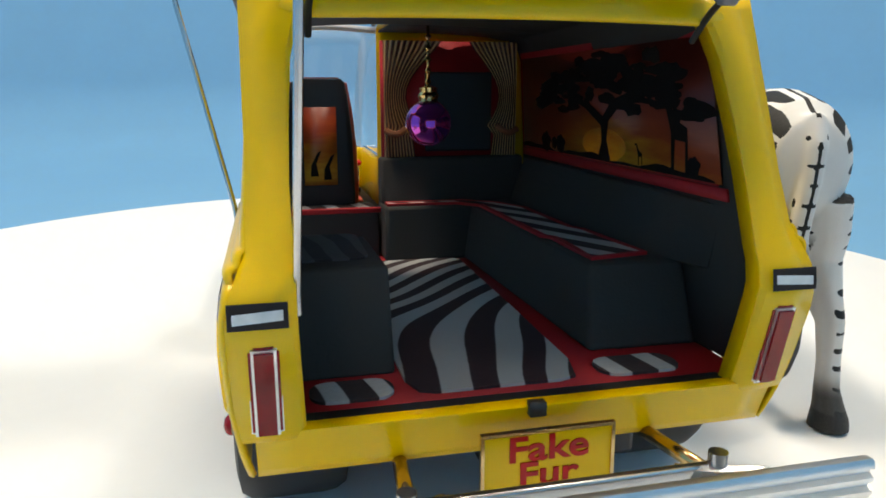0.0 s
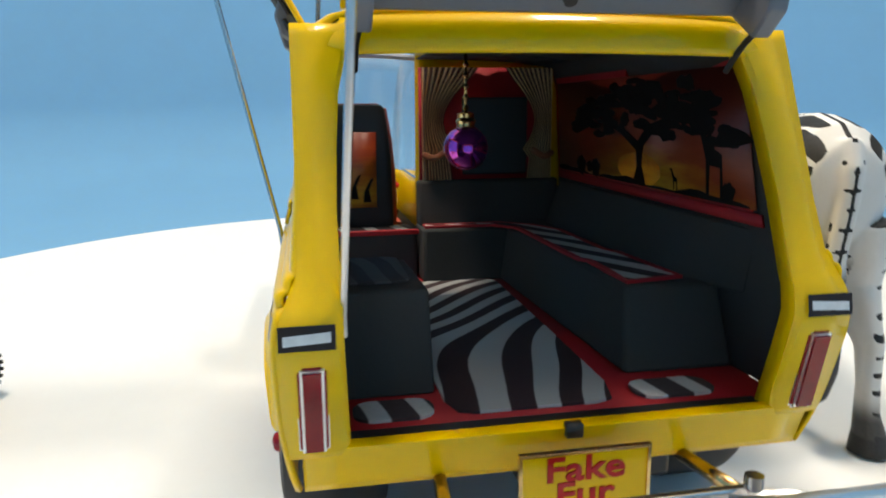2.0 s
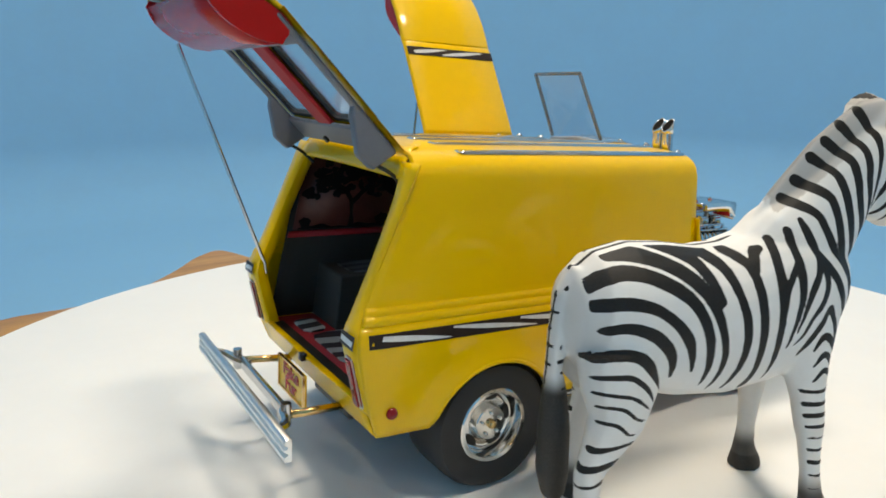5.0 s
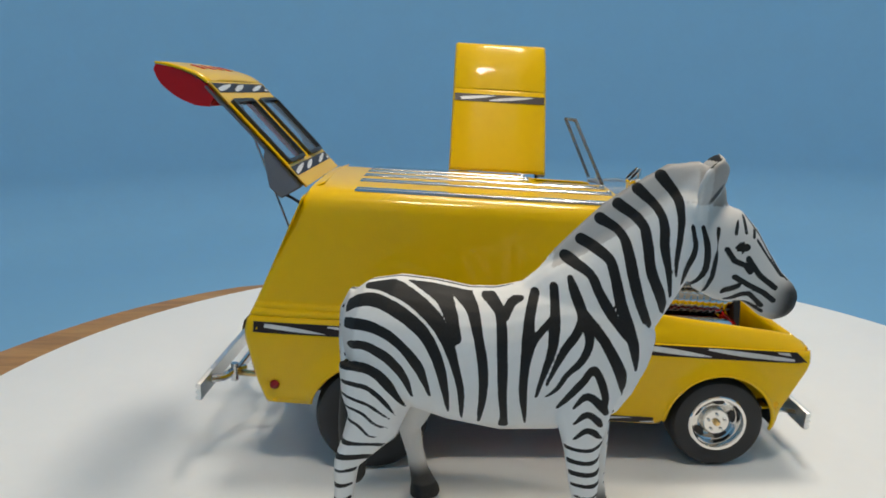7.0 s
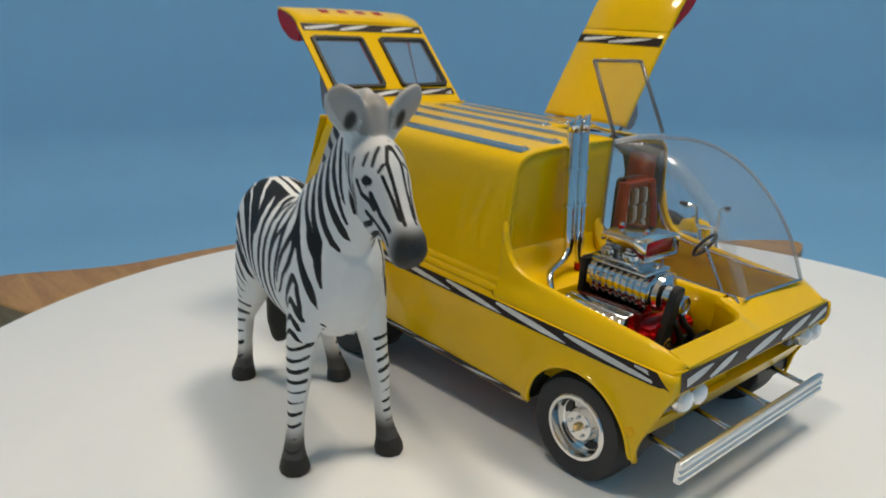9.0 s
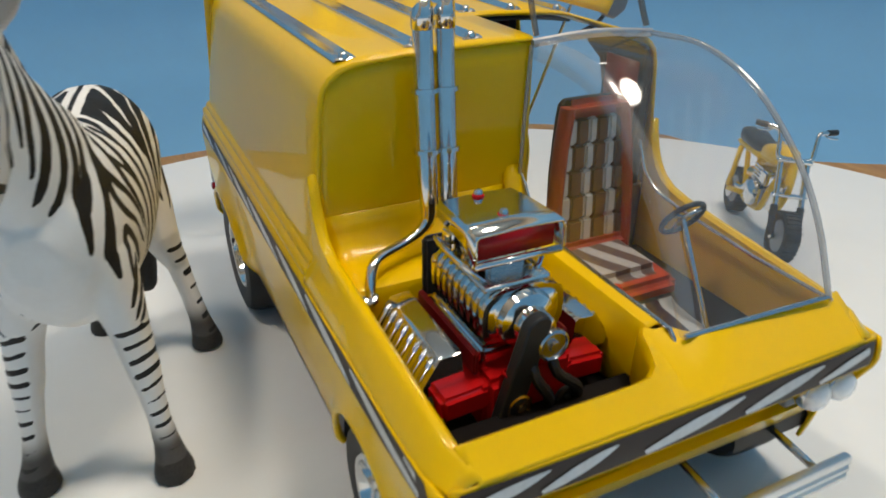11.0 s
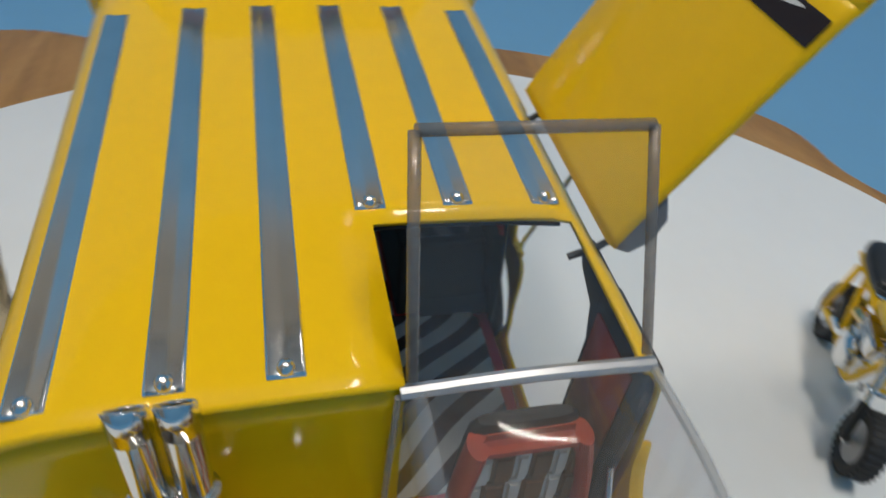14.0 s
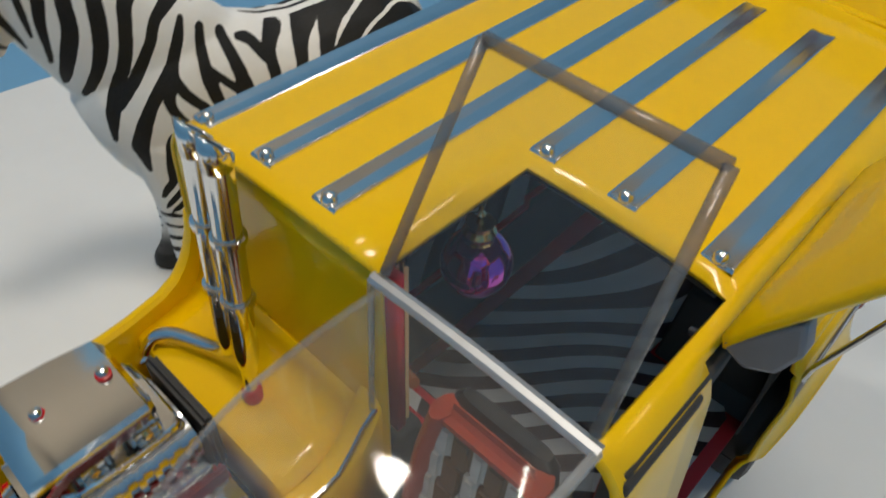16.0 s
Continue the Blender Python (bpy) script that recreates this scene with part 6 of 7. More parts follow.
    # motor
    part("crankcase", padded(bmesh.new(), 1.6, 2.95, -0.46, 0.46, 1.08, 1.9, 0.14), CHROME, thing, "bright motor case")
    for s in (-1, 1):
        part("side_cover", lathe(bmesh.new(), [(0.46, 0), (0.44, 0.12), (0.32, 0.2), (0.1, 0.23), (0, 0.23)], (2.35, s * 0.44, 1.5), (0, s, 0), 20), CHROME, thing, "round bright motor cover")
    for k in range(5):
        part("cooling_fin", padded(bmesh.new(), 1.8, 2.65, -0.44, 0.44, 1.88 + 0.12 * k, 1.95 + 0.12 * k, 0.02), CHROME, thing)
    part("cylinder", padded(bmesh.new(), 1.95, 2.45, -0.28, 0.28, 1.8, 2.42, 0.05), DULL_CHROME, thing)
    for s in (-1, 1):
        part("head_cover", padded(bmesh.new(), 2.5, 3.05, s * 0.3 - 0.16, s * 0.3 + 0.16, 1.95, 2.4, 0.06), CHROME, thing, "bright square motor cover")
        part("rear_sprocket", lathe(bmesh.new(), [(0.34, -0.02), (0.34, 0.02), (0.1, 0.05)], (0, s * 0.33, r), (0, s, 0), 20), DULL_CHROME, thing, "flat metal sprocket")
    part("carburettor", rod(bmesh.new(), (1.75, -0.15, 1.95), (1.2, -0.2, 1.9), 0.16, 0.2, 12), GOLD, thing)
    part("exhaust", tube(bmesh.new(), bent([(1.9, -0.45, 1.75), (1.6, -0.5, 1.4), (1.0, -0.5, 1.3)], 4), 0.1, 8), CHROME, thing)
    part("stand", tube(bmesh.new(), [(1.95, 0.45, 1.0), (1.85, 0.85, 0.02)], 0.06, 8), BLACK, thing, "black side stand")


BIKE_REAR, BIKE_FRONT, BIKE_LEAN = (4.95, 14.0), (8.9, 11.75), -8.5
minibike()

# ---------------------------------------------------------------- zebra figurine
def zebra_figurine():
    """One sculpted mesh: body, neck, head, legs and tail run into one another; stripes follow the form."""
    bm = bmesh.new()

    def chain(stations, axis_side=(0, 1, 0), n=20):
        """stations: x, y, z, half height, half width."""
        pts = [Vector(s[:3]) for s in stations]
        rings = []
        for k, s in enumerate(stations):
            d = (pts[min(k + 1, len(pts) - 1)] - pts[max(k - 1, 0)]).normalized()
            side = Vector(axis_side)
            side = (side - d * side.dot(d)).normalized()
            up = side.cross(d).normalized()
            rings.append(ring(pts[k], up * s[3], side * s[4], n))
        loft(bm, rings)

    chain([(-3.42, 0, 5.7, 0.35, 0.3), (-3.25, 0, 5.7, 0.9, 0.75), (-2.85, 0, 5.68, 1.3, 1.12), (-2.2, 0, 5.58, 1.56, 1.36), (-1.4, 0, 5.38, 1.70, 1.42), (-0.4, 0, 5.14, 1.76, 1.40), (0.6, 0, 5.06, 1.84, 1.40), (1.7, 0, 5.22, 1.92, 1.36), (2.6, 0, 5.40, 1.92, 1.28), (3.4, 0, 5.5, 1.62, 1.12), (3.95, 0, 5.5, 1.15, 0.82), (4.25, 0, 5.42, 0.5, 0.4)], n=28)
    chain([(1.9, 0, 5.75, 1.5, 0.9), (2.7, 0, 6.35, 1.55, 0.92), (3.45, 0, 7.05, 1.30, 0.78), (4.15, 0, 7.85, 1.05, 0.62), (4.7, 0, 8.5, 0.85, 0.54), (5.1, 0, 8.95, 0.62, 0.48), (5.3, 0, 9.15, 0.3, 0.3)], n=24)
    chain([(4.8, 0, 8.9, 0.35, 0.35), (5.05, 0, 8.62, 0.72, 0.52), (5.45, 0, 8.22, 0.95, 0.60), (5.9, 0, 7.84, 0.86, 0.55), (6.3, 0, 7.50, 0.66, 0.42), (6.65, 0, 7.16, 0.54, 0.37), (6.95, 0, 6.88, 0.52, 0.40), (7.14, 0, 6.72, 0.42, 0.36), (7.26, 0, 6.62, 0.18, 0.18)], n=24)
    chain([(5.2, 0, 8.05, 0.3, 0.3), (5.4, 0, 7.84, 0.64, 0.5), (5.65, 0, 7.54, 0.70, 0.52), (5.95, 0, 7.22, 0.52, 0.44), (6.25, 0, 7.02, 0.28, 0.28)], n=20)
    # forelock between the ears
    chain([(5.6, 0, 8.7, 0.2, 0.2), (5.58, 0, 9.0, 0.2, 0.26), (5.5, 0, 9.35, 0.2, 0.33), (5.42, 0, 9.65, 0.16, 0.32), (5.38, 0, 9.83, 0.12, 0.26), (5.36, 0, 9.9, 0.05, 0.12)], n=14)
    legs = {
        "hind_right": [(-2.35, -0.70, 4.9, 1.05, 0.62), (-2.4, -0.82, 4.1, 0.92, 0.58), (-2.5, -0.88, 3.4, 0.68, 0.48), (-2.95, -0.95, 2.75, 0.44, 0.34), (-3.2, -1.0, 2.35, 0.34, 0.28), (-3.28, -1.06, 1.5, 0.26, 0.24), (-3.32, -1.1, 0.85, 0.28, 0.26), (-3.42, -1.13, 0.5, 0.34, 0.32), (-3.5, -1.15, 0.2, 0.44, 0.40), (-3.52, -1.15, 0.0, 0.46, 0.42)],
        "hind_left": [(-2.2, 0.70, 4.9, 1.05, 0.62), (-1.95, 0.85, 4.1, 0.90, 0.58), (-1.75, 1.0, 3.4, 0.64, 0.48), (-1.95, 1.15, 2.75, 0.42, 0.34), (-2.1, 1.25, 2.35, 0.34, 0.28), (-2.0, 1.42, 1.5, 0.26, 0.24), (-1.92, 1.55, 0.85, 0.28, 0.26), (-1.85, 1.62, 0.5, 0.34, 0.32), (-1.80, 1.66, 0.2, 0.44, 0.40), (-1.78, 1.66, 0.0, 0.46, 0.42)],
        "fore_right": [(2.75, -0.70, 5.0, 0.95, 0.55), (2.7, -0.88, 4.0, 0.62, 0.46), (2.72, -1.05, 3.2, 0.42, 0.36), (2.78, -1.15, 2.45, 0.36, 0.32), (2.80, -1.2, 2.1, 0.30, 0.27), (2.82, -1.3, 1.3, 0.24, 0.22), (2.84, -1.37, 0.75, 0.28, 0.26), (2.90, -1.41, 0.45, 0.34, 0.32), (2.95, -1.43, 0.2, 0.44, 0.40), (2.95, -1.43, 0.0, 0.46, 0.42)],
        "fore_left": [(2.85, 0.70, 5.0, 0.95, 0.55), (2.95, 0.82, 4.0, 0.62, 0.46), (3.0, 0.92, 3.2, 0.42, 0.36), (3.05, 1.0, 2.45, 0.36, 0.32), (3.08, 1.03, 2.1, 0.30, 0.27), (3.1, 1.08, 1.3, 0.24, 0.22), (3.14, 1.13, 0.75, 0.28, 0.26), (3.2, 1.16, 0.45, 0.34, 0.32), (3.26, 1.18, 0.2, 0.44, 0.40), (3.26, 1.18, 0.0, 0.46, 0.42)],
    }
    for st in legs.values():
        chain([(x, y, z, a, b) for x, y, z, a, b in st], n=16)
    chain([(-3.0, 0, 6.6, 0.28, 0.26), (-3.32, 0.02, 6.1, 0.25, 0.24), (-3.44, 0.08, 5.3, 0.21, 0.22), (-3.46, 0.16, 4.3, 0.2, 0.22), (-3.42, 0.15, 3.7, 0.30, 0.31), (-3.42, 0.14, 2.9, 0.38, 0.37), (-3.42, 0.15, 1.9, 0.38, 0.40), (-3.38, 0.16, 1.3, 0.28, 0.30), (-3.35, 0.16, 1.1, 0.12, 0.16)], n=14)
    # upright mane
    chain([(1.5, 0, 7.05, 0.2, 0.12), (2.2, 0, 7.5, 0.5, 0.17), (2.75, 0, 8.0, 0.55, 0.17), (3.4, 0, 8.65, 0.55, 0.17), (4.05, 0, 9.15, 0.5, 0.17), (4.6, 0, 9.5, 0.5, 0.19), (5.05, 0, 9.58, 0.46, 0.22), (5.35, 0, 9.4, 0.44, 0.22), (5.55, 0, 9.1, 0.25, 0.15)], n=12)
    for s, tip in ((-1, (5.46, -0.80, 10.12)), (1, (5.66, 0.94, 10.10))):
        b = Vector((5.16, s * 0.36, 8.85))
        t = Vector(tip)
        d = (t - b)
        st = [(b.x, b.y, b.z, 0.16, 0.2), *[tuple(b + d * f) + (w * 0.34, w) for f, w in ((0.2, 0.28), (0.4, 0.42), (0.6, 0.48), (0.8, 0.43), (0.93, 0.27), (1.0, 0.1))]]
        chain(st, (0.8, 1, 0) if s < 0 else (-0.5, 1, 0), 14)
    me = bpy.data.meshes.new("zebra_figurine")
    bmesh.ops.recalc_face_normals(bm, faces=bm.faces)
    bm.to_mesh(me)
    bm.free()
    raw = new("zebra_figurine", me)
    fuse = raw.modifiers.new("fuse", "REMESH")
    fuse.mode, fuse.voxel_size = "VOXEL", 0.055
    soft = raw.modifiers.new("soften", "SMOOTH")
    soft.factor, soft.iterations = 0.5, 6
    done = bpy.data.meshes.new_from_object(raw.evaluated_get(bpy.context.evaluated_depsgraph_get()))
    bpy.data.objects.remove(raw)
    co = np.empty(len(done.vertices) * 3)
    done.vertices.foreach_get("co", co)
    nrm = np.empty(len(done.vertices) * 3)
    done.vertices.foreach_get("normal", nrm)
    p, nn = co.reshape(-1, 3), nrm.reshape(-1, 3)
    x, y, z = p.T

    def step(a, b, v):
        t = np.clip((v - a) / (b - a), 0, 1)
        return t * t * (3 - 2 * t)

    # painted stripes on the flank, as (along, up, half width)
    rump = (
        ((-2.68, 6.9, 0.05), (-2.04, 6.95, 0.17), (-1.4, 6.75, 0.2), (-0.86, 6.4, 0.23), (-0.49, 5.93, 0.21), (-0.27, 5.28, 0.12), (-0.15, 4.55, 0.09), (-0.2, 3.6, 0.03)),
        ((-1.59, 7.08, 0.04), (-1.08, 6.97, 0.16), (-0.67, 6.78, 0.22), (-0.4, 6.4, 0.2), (-0.25, 5.93, 0.15)),
        ((-3.45, 6.2, 0.1), (-2.79, 6.6, 0.17), (-2.16, 6.64, 0.19), (-1.47, 6.36, 0.21), (-0.96, 5.94, 0.2), (-0.67, 5.33, 0.15), (-0.53, 4.59, 0.1), (-0.49, 3.94, 0.03)),
        ((-3.6, 5.9, 0.16), (-2.78, 6.1, 0.18), (-2.14, 6.04, 0.17), (-1.63, 5.75, 0.16), (-1.22, 5.3, 0.15), (-1.03, 4.86, 0.1), (-0.92, 4.46, 0.04)),
    )
    thigh = (
        ((-3.6, 5.36, 0.11), (-2.76, 5.6, 0.12), (-2.28, 5.56, 0.14), (-1.85, 5.31, 0.15), (-1.52, 4.89, 0.12), (-1.37, 4.35, 0.04)),
        ((-3.6, 4.92, 0.09), (-2.8, 5.04, 0.11), (-2.31, 4.99, 0.14), (-1.97, 4.69, 0.14), (-1.72, 4.3, 0.07), (-1.57, 4.05, 0.03)),
        ((-3.5, 4.58, 0.05), (-2.6, 4.6, 0.07), (-2.24, 4.43, 0.07), (-1.97, 4.14, 0.06), (-1.8, 3.84, 0.02)),
        ((-3.4, 4.3, 0.04), (-2.53, 4.17, 0.05), (-2.18, 3.96, 0.05), (-1.93, 3.75, 0.02)),
        ((-3.4, 3.95, 0.03), (-2.7, 3.92, 0.05), (-2.3, 3.62, 0.045), (-2.0, 3.5, 0.02)),
        ((-3.4, 3.6, 0.04), (-2.8, 3.55, 0.05), (-2.5, 3.3, 0.04), (-2.25, 3.25, 0.02)),
    )
    barrel = (
        ((-0.57, 6.92, 0.05), (-0.22, 6.8, 0.18), (0.09, 6.52, 0.19), (0.29, 5.96, 0.16), (0.4, 5.32, 0.14), (0.37, 4.6, 0.11), (0.2, 3.55, 0.04)),
        ((0.26, 6.81, 0.05), (0.49, 6.74, 0.16), (0.74, 6.5, 0.13), (0.84, 5.99, 0.17), (0.87, 5.35, 0.14), (0.84, 4.64, 0.12), (0.85, 4.04, 0.1), (0.82, 3.67, 0.18)),
        ((1.2, 6.83, 0.06), (0.98, 6.73, 0.12), (0.85, 6.45, 0.13)),
        ((1.5, 6.95, 0.13), (1.43, 6.5, 0.14), (1.43, 6.03, 0.15), (1.39, 5.38, 0.12), (1.33, 4.66, 0.11), (1.34, 3.8, 0.03)),
        ((1.96, 7.14, 0.12), (2.0, 6.64, 0.13), (2.01, 6.18, 0.14), (1.96, 5.67, 0.11), (1.63, 4.63, 0.04)),
        ((1.93, 6.47, 0.08), (1.72, 6.19, 0.09), (1.54, 5.91, 0.1), (1.41, 5.38, 0.1)),
    )
    shoulder = (
        ((2.34, 7.36, 0.08), (2.46, 7.03, 0.14), (2.63, 6.55, 0.16), (2.52, 6.2, 0.12), (2.27, 5.82, 0.11), (2.09, 5.41, 0.07), (1.89, 4.96, 0.04)),
        ((2.77, 6.26, 0.13), (2.8, 5.95, 0.11), (2.66, 5.57, 0.1), (2.35, 5.22, 0.07), (2.11, 4.85, 0.06), (1.85, 4.64, 0.02)),
        ((2.67, 6.55, 0.15), (3.09, 6.08, 0.13), (3.39, 5.56, 0.14), (3.57, 5.11, 0.13), (3.6, 4.52, 0.03)),
        ((2.11, 4.34, 0.04), (2.43, 4.71, 0.09), (2.74, 5.09, 0.1), (2.95, 5.36, 0.1), (3.19, 4.88, 0.1), (3.25, 4.46, 0.07), (3.24, 4.19, 0.02)),
    )
    fore = (
        ((2.5, 4.4, 0.03), (2.85, 4.72, 0.1), (3.28, 4.3, 0.1), (3.5, 3.85, 0.03)),
        ((2.5, 4.02, 0.03), (2.85, 4.28, 0.09), (3.2, 3.95, 0.08), (3.42, 3.6, 0.02)),
        ((2.5, 3.66, 0.03), (2.85, 3.9, 0.08), (3.2, 3.62, 0.07), (3.42, 3.35, 0.02)),
    )
    crest_low = (
        ((2.2, 7.8, 0.15), (2.79, 7.48, 0.12), (3.02, 7.06, 0.13), (3.23, 6.68, 0.14), (3.42, 6.37, 0.1), (3.68, 6.08, 0.13)),
        ((2.55, 8.2, 0.15), (3.16, 7.87, 0.13), (3.36, 7.45, 0.13), (3.51, 6.81, 0.15), (3.68, 6.28, 0.15), (3.82, 5.77, 0.13), (3.9, 5.27, 0.06)),
        ((2.95, 8.7, 0.15), (3.4, 8.42, 0.11), (3.59, 8.08, 0.13), (3.76, 7.46, 0.14), (3.95, 6.8, 0.13), (4.16, 6.19, 0.1), (4.28, 5.69, 0.04)),
        ((3.35, 9.05, 0.15), (3.88, 8.65, 0.13), (4.01, 8.23, 0.13), (4.13, 7.6, 0.13), (4.36, 7.05, 0.13), (4.49, 6.57, 0.1), (4.47, 6.23, 0.04)),
    )
    crest_high = (
        ((3.8, 9.4, 0.15), (4.24, 8.97, 0.11), (4.37, 8.62, 0.12), (4.39, 8.12, 0.12), (4.51, 7.59, 0.08), (4.62, 6.94, 0.04)),
        ((4.3, 9.7, 0.15), (4.66, 9.23, 0.12), (4.74, 8.82, 0.1), (4.72, 8.38, 0.08), (4.67, 7.85, 0.06), (4.69, 7.44, 0.03)),
        ((4.99, 8.63, 0.05), (5.06, 8.12, 0.06), (4.92, 7.63, 0.07), (4.84, 7.2, 0.03)),
        ((5.21, 8.62, 0.05), (5.31, 8.14, 0.08), (5.28, 7.59, 0.07), (5.03, 7.15, 0.03)),
        ((5.54, 8.59, 0.05), (5.53, 8.09, 0.06), (5.46, 7.55, 0.06), (5.32, 7.07, 0.03)),
    )
    ink = np.full(len(x), -1.0)
    lean = 0.03 * np.sin(2.3 * z + 1.1 * x) * np.where(y > 0, 3.0, 0.6)
    flat = np.stack([x + lean, z], 1)
    for stripe in (*rump, *thigh, *barrel, *shoulder, *fore, *crest_low, *crest_high):
        line = bent([(a, b, 0.74 * c if c > 0.15 else 0.9 * c) for a, b, c in stripe], 5)
        for a, b in zip(line, line[1:]):
            p0, d = np.array(a[:2]), np.array((b - a)[:2])
            t = np.clip(((flat - p0) @ d) / max(d @ d, 1e-9), 0, 1)
            far = np.hypot(*(flat - p0 - t[:, None] * d).T)
            ink = np.maximum(ink, np.clip((a[2] + (b[2] - a[2]) * t - far) / 0.07, -1, 1))
    # face: bands down the cheek, finer
    fx = (x - 5.2) * 0.72 - (z - 8.7) * 0.69
    # fine painted lines, the same on both cheeks
    m = np.stack([x, np.abs(y), z], 1)
    brow = [[(5.92, 0.19, 8.93), (5.91, 0.49, 8.48)], [(5.98, 0.08, 8.93), (6.14, 0.39, 8.48)], [(6.33, 0.22, 8.51), (6.32, 0.33, 8.37)], [(6.1, 0.03, 8.84), (6.35, 0.15, 8.56), (6.59, 0.14, 8.22), (7.12, 0.13, 7.4)], [(6.42, 0.30, 8.3), (6.75, 0.24, 7.85), (7.0, 0.2, 7.5)]]
    cheek = [[(5.5, 0.4, 6.95), (5.76, 0.4, 7.18), (6.04, 0.39, 7.27)], [(5.8, 0.3, 6.88), (6.07, 0.3, 7.05), (6.3, 0.33, 7.08), (6.57, 0.31, 6.82)], [(6.05, 0.2, 6.8), (6.35, 0.2, 6.79), (6.59, 0.25, 6.67)], [(5.95, 0.46, 7.49), (6.27, 0.39, 7.29), (6.59, 0.37, 7.13), (6.81, 0.38, 6.96)], [(5.73, 0.57, 8.13), (5.91, 0.55, 7.87), (6.16, 0.48, 7.76), (6.28, 0.44, 7.6)], [(6.21, 0.47, 7.92), (6.49, 0.39, 7.52), (6.84, 0.35, 7.24)]]
    face = np.full(len(x), -1.0)
    nm = np.stack([nn[:, 0], nn[:, 1] * np.where(y < 0, -1, 1), nn[:, 2]], 1)
    for line, thick in [(q, 0.042) for q in brow] + [(q, 0.065) for q in cheek]:
        for p0, p1 in zip(line, line[1:]):
            p0, p1 = np.array(p0), np.array(p1)
            d = p1 - p0
            t = np.clip(((m - p0) @ d) / (d @ d), 0, 1)
            gap = m - (p0 + t[:, None] * d)
            gap = gap - 0.85 * np.sum(gap * nm, 1)[:, None] * nm
            far = np.sqrt(np.sum(gap * gap, 1))
            face = np.maximum(face, np.clip((thick - far) / thick * 1.3, -1, 1))
    f = step(0.35, 0.6, fx) * step(5.45, 5.7, x + 0.1 * (z - 8))
    f = np.maximum(f, (z > 8.95) * (x > 4.95))
    ink = ink * (1 - f) + face * f
    # legs: level, thin bands on the outer faces
    leg = np.sin(2 * np.pi * z / np.where(x < 0, 0.42, 0.31) + 0.9 * np.sin(3 * x + 5 * y) + 0.8 * np.sin(2.1 * z + 4 * y)) - 0.68 + 0.3 * step(1.6, 3.2, z) + 0.22 * np.sin(5.3 * z + 2 * x)
    l = np.where(x < 0, step(3.3, 3.0, z), np.where(x > 1.5, step(3.7, 3.5, z), 0))
    ink = ink * (1 - l) + leg * l
    inner = step(0.25, -0.25, nn[:, 1] * np.sign(y) + np.where(x > 1.5, 0.55, -0.35) * nn[:, 0]) * step(3.9, 3.2, z)
    ink = ink - 1.6 * inner
    chest = step(0.55, 0.9, nn[:, 0]) * step(7.4, 6.4, z) * step(3.5, 3.9, z) * (x > 2.5) * (x < 5.0)
    belly = step(-0.55, -0.85, nn[:, 2]) * (z > 2.9) * (z < 4.2) * (x < 3)
    behind = step(-0.58, -0.74, nn[:, 0] + 0.2 * nn[:, 2]) * (x < -1.6) * (z > 2.9) * (z < 6.75) * step(1.1, 0.7, np.abs(y))
    ink = ink - 1.5 * chest - 1.2 * belly - 2.2 * behind
    ink = ink - 1.6 * (x > 2.9) * (x < 4.5) * (np.abs(y) < 0.55) * (z < 4.7) * (z > 2.9)
    # dorsal line
    spine = (np.abs(y) < 0.22) & (x < 1.6) & (x > -3.3) & (z > 6.15) & (nn[:, 2] > 0.3)
    ink = np.where(spine, np.maximum(0.9 - np.abs(y) / 0.06, -1) * step(1.6, 0.6, x) + ink * step(0.6, 1.6, x), ink)
    # tail: a thin line with cross marks, then the dark tuft
    tail = (x < -3.1) & (z > 3.8) & (z < 6.2) & (nn[:, 0] < -0.2)
    mid = np.interp(z, [3.6, 4.3, 5.3, 6.1], [0.24, 0.16, 0.08, 0.02])
    ink = np.where(tail & (np.abs(y - mid) < 0.3), np.maximum(1 - np.abs(y - mid) / 0.036, np.where(np.abs(y - mid) < 0.13 + 0.05 * np.sin(9 * z), 1.6 * np.sin(2 * np.pi * z / 0.40 + 0.8 * np.sin(2.1 * z)) * 1.5 - 2.0, -1)), ink)
    ears = (z > 9.12) & (np.abs(y) > 0.40 - 0.16 * step(9.2, 9.8, z))
    ink = np.where(ears, np.where((nn[:, 0] < -0.1) & (z > 9.95), 0.6, -1.0), ink)
    cup = ears * step(0.4, 0.7, 0.82 * nn[:, 0] + 0.57 * nn[:, 1] * np.sign(y))
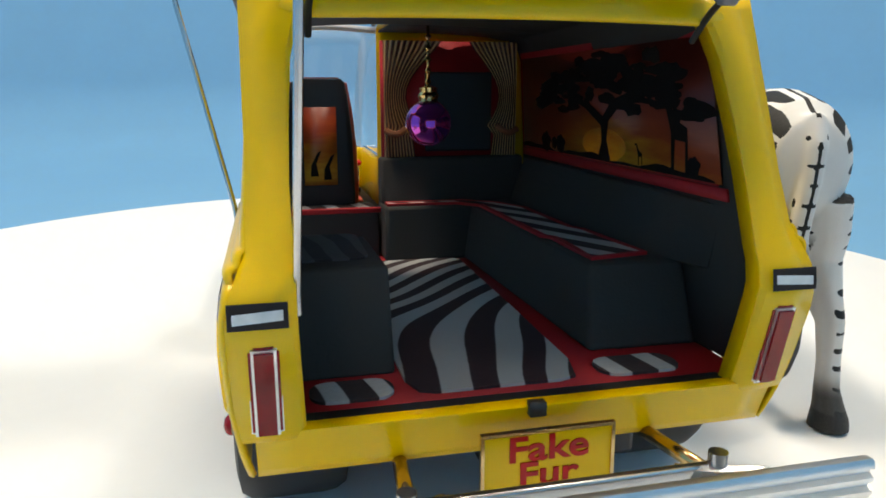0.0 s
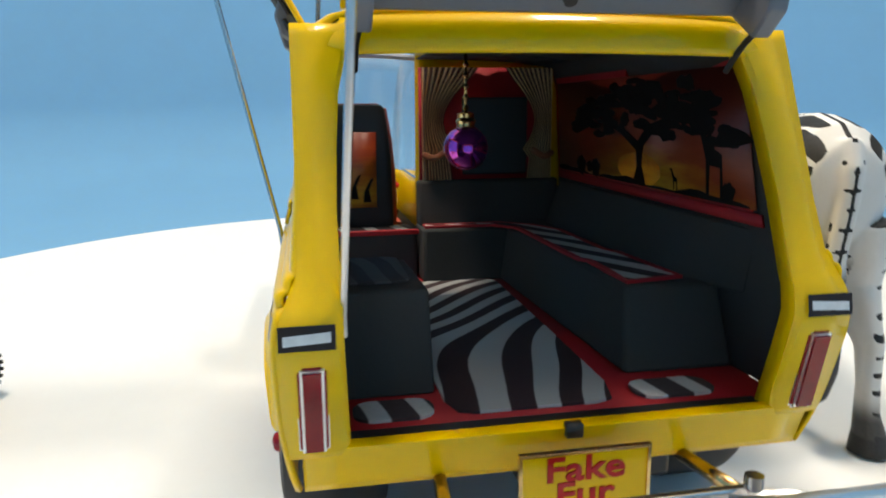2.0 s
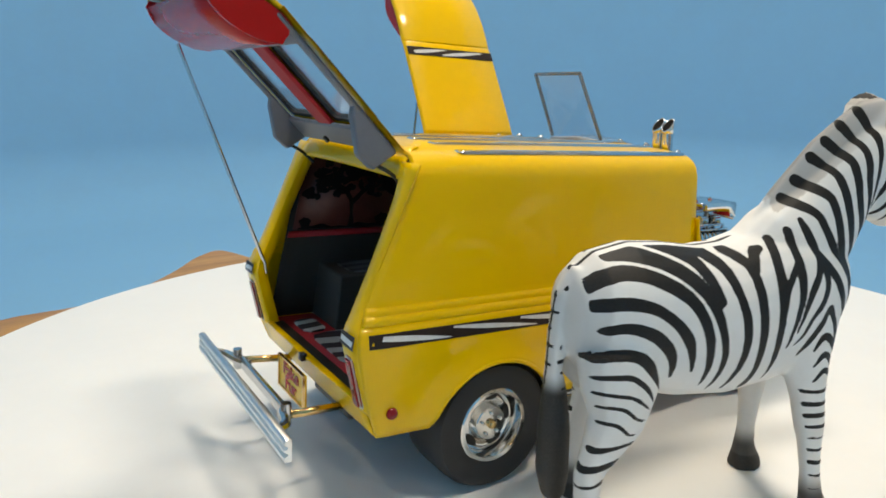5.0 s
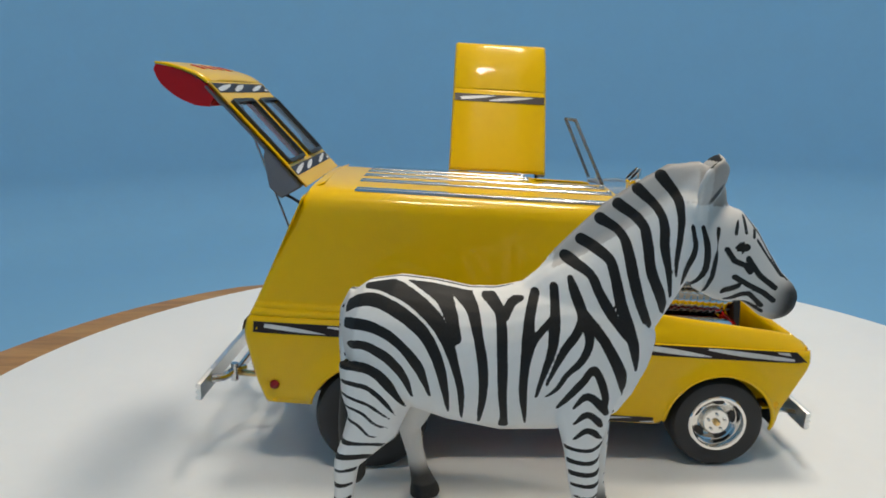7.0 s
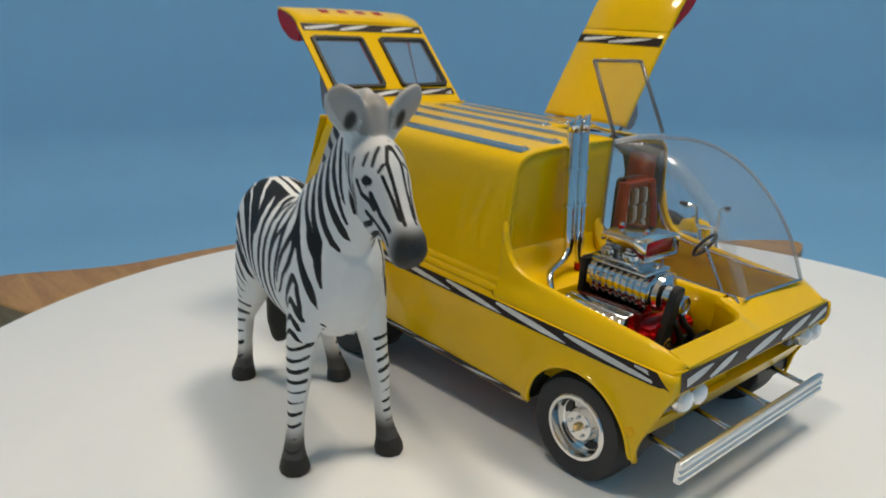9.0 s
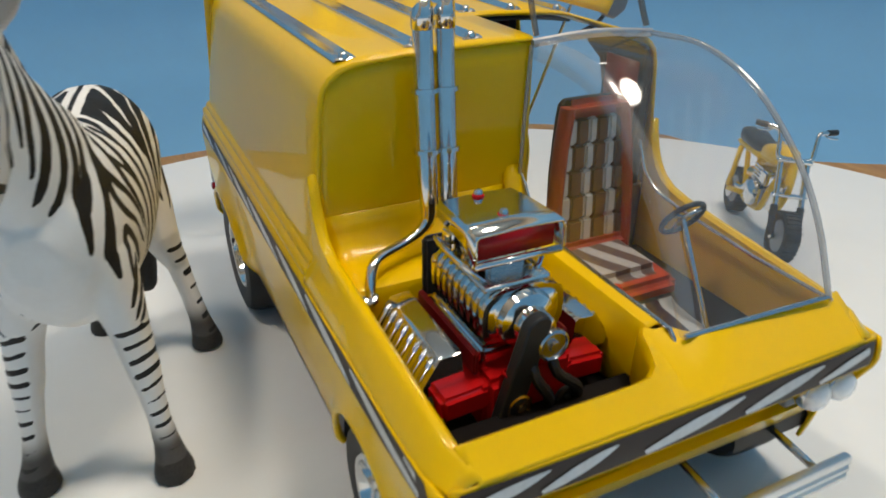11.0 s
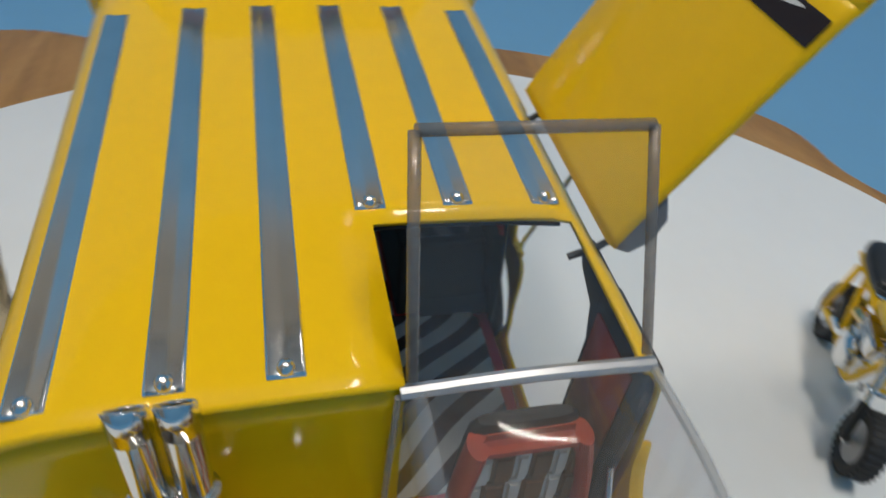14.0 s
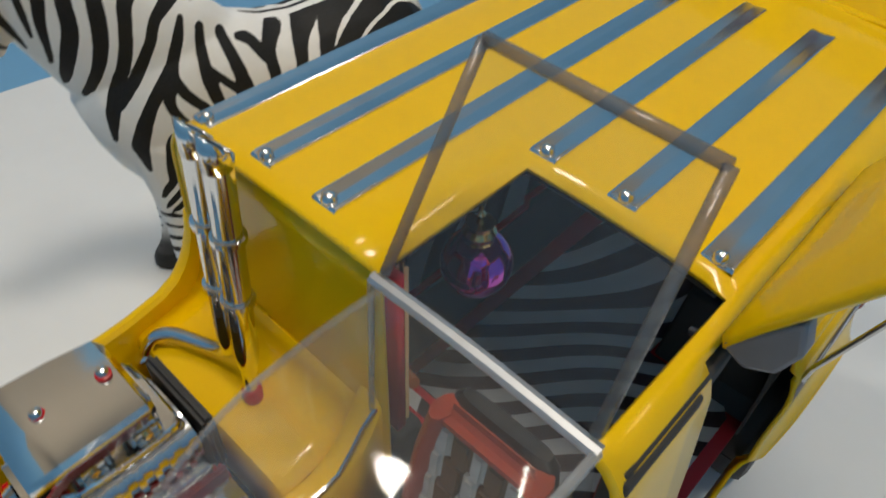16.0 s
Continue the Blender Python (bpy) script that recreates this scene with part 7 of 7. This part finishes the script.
    lock = (z > 9.05) & (np.abs(y) < 0.36) & (x > 5.1) & ~ears
    eye = np.hypot((x - 6.07) * 0.72, z - 8.15)
    ink = np.where((eye < 0.13) & (np.abs(y) > 0.3), np.where(eye < 0.095, 1.3, np.where(z > 8.14, 1.0, -1)), ink)
    well = np.exp(-(((np.abs(y) - 0.56) / 0.14) ** 2 + ((z - 9.36) / 0.26) ** 2)) * cup
    soot = np.maximum.reduce([step(0.62, 0.42, z), step(6.68, 7.2, x + 0.25 * (7.0 - z)) * step(7.6, 7.1, z), step(4.3, 3.8, z) * (x < -2.95) * (z > 0.9) * (y > -0.45) * (y < 0.75), step(0.35, 0.7, well)])
    crest = step(0.10, 0.02, np.abs(y)) * (x < 5.1) * (x > 1.8) * (z > 7.0) * step(0.5, 0.8, nn[:, 2] - 0.4 * nn[:, 0])
    soot = np.maximum(soot, 0.45 * crest)
    soot = np.maximum(soot, 0.92 * step(1.3, 0.72, z))
    brush = step(-0.38, -0.05, (z - 8.0) * 0.749 - (x - 2.75) * 0.662) * (np.abs(y) < 0.34) * (x > 1.9) * (x < 5.1)
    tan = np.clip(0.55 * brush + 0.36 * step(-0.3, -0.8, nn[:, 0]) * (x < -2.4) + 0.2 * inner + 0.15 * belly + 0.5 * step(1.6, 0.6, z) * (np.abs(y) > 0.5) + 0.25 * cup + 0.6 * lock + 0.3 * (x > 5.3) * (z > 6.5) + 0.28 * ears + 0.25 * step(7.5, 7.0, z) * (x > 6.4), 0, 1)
    for key, val in (("ink", ink), ("soot", soot), ("tan", tan)):
        a = done.attributes.new(key, "FLOAT", "POINT")
        a.data.foreach_set("value", np.asarray(val, np.float32))
    done.transform(Matrix.Scale(CM, 4))
    done.materials.clear()
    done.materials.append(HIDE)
    for poly in done.polygons:
        poly.use_smooth = True
    ob = new("zebra_figurine", done)
    ob.matrix_world = pose(6.8 * CM, -7.55 * CM, 0, 0, 0, -11)
    tagged(ob, "painted zebra figurine standing on white beside the van", "figurine")


zebra_figurine()
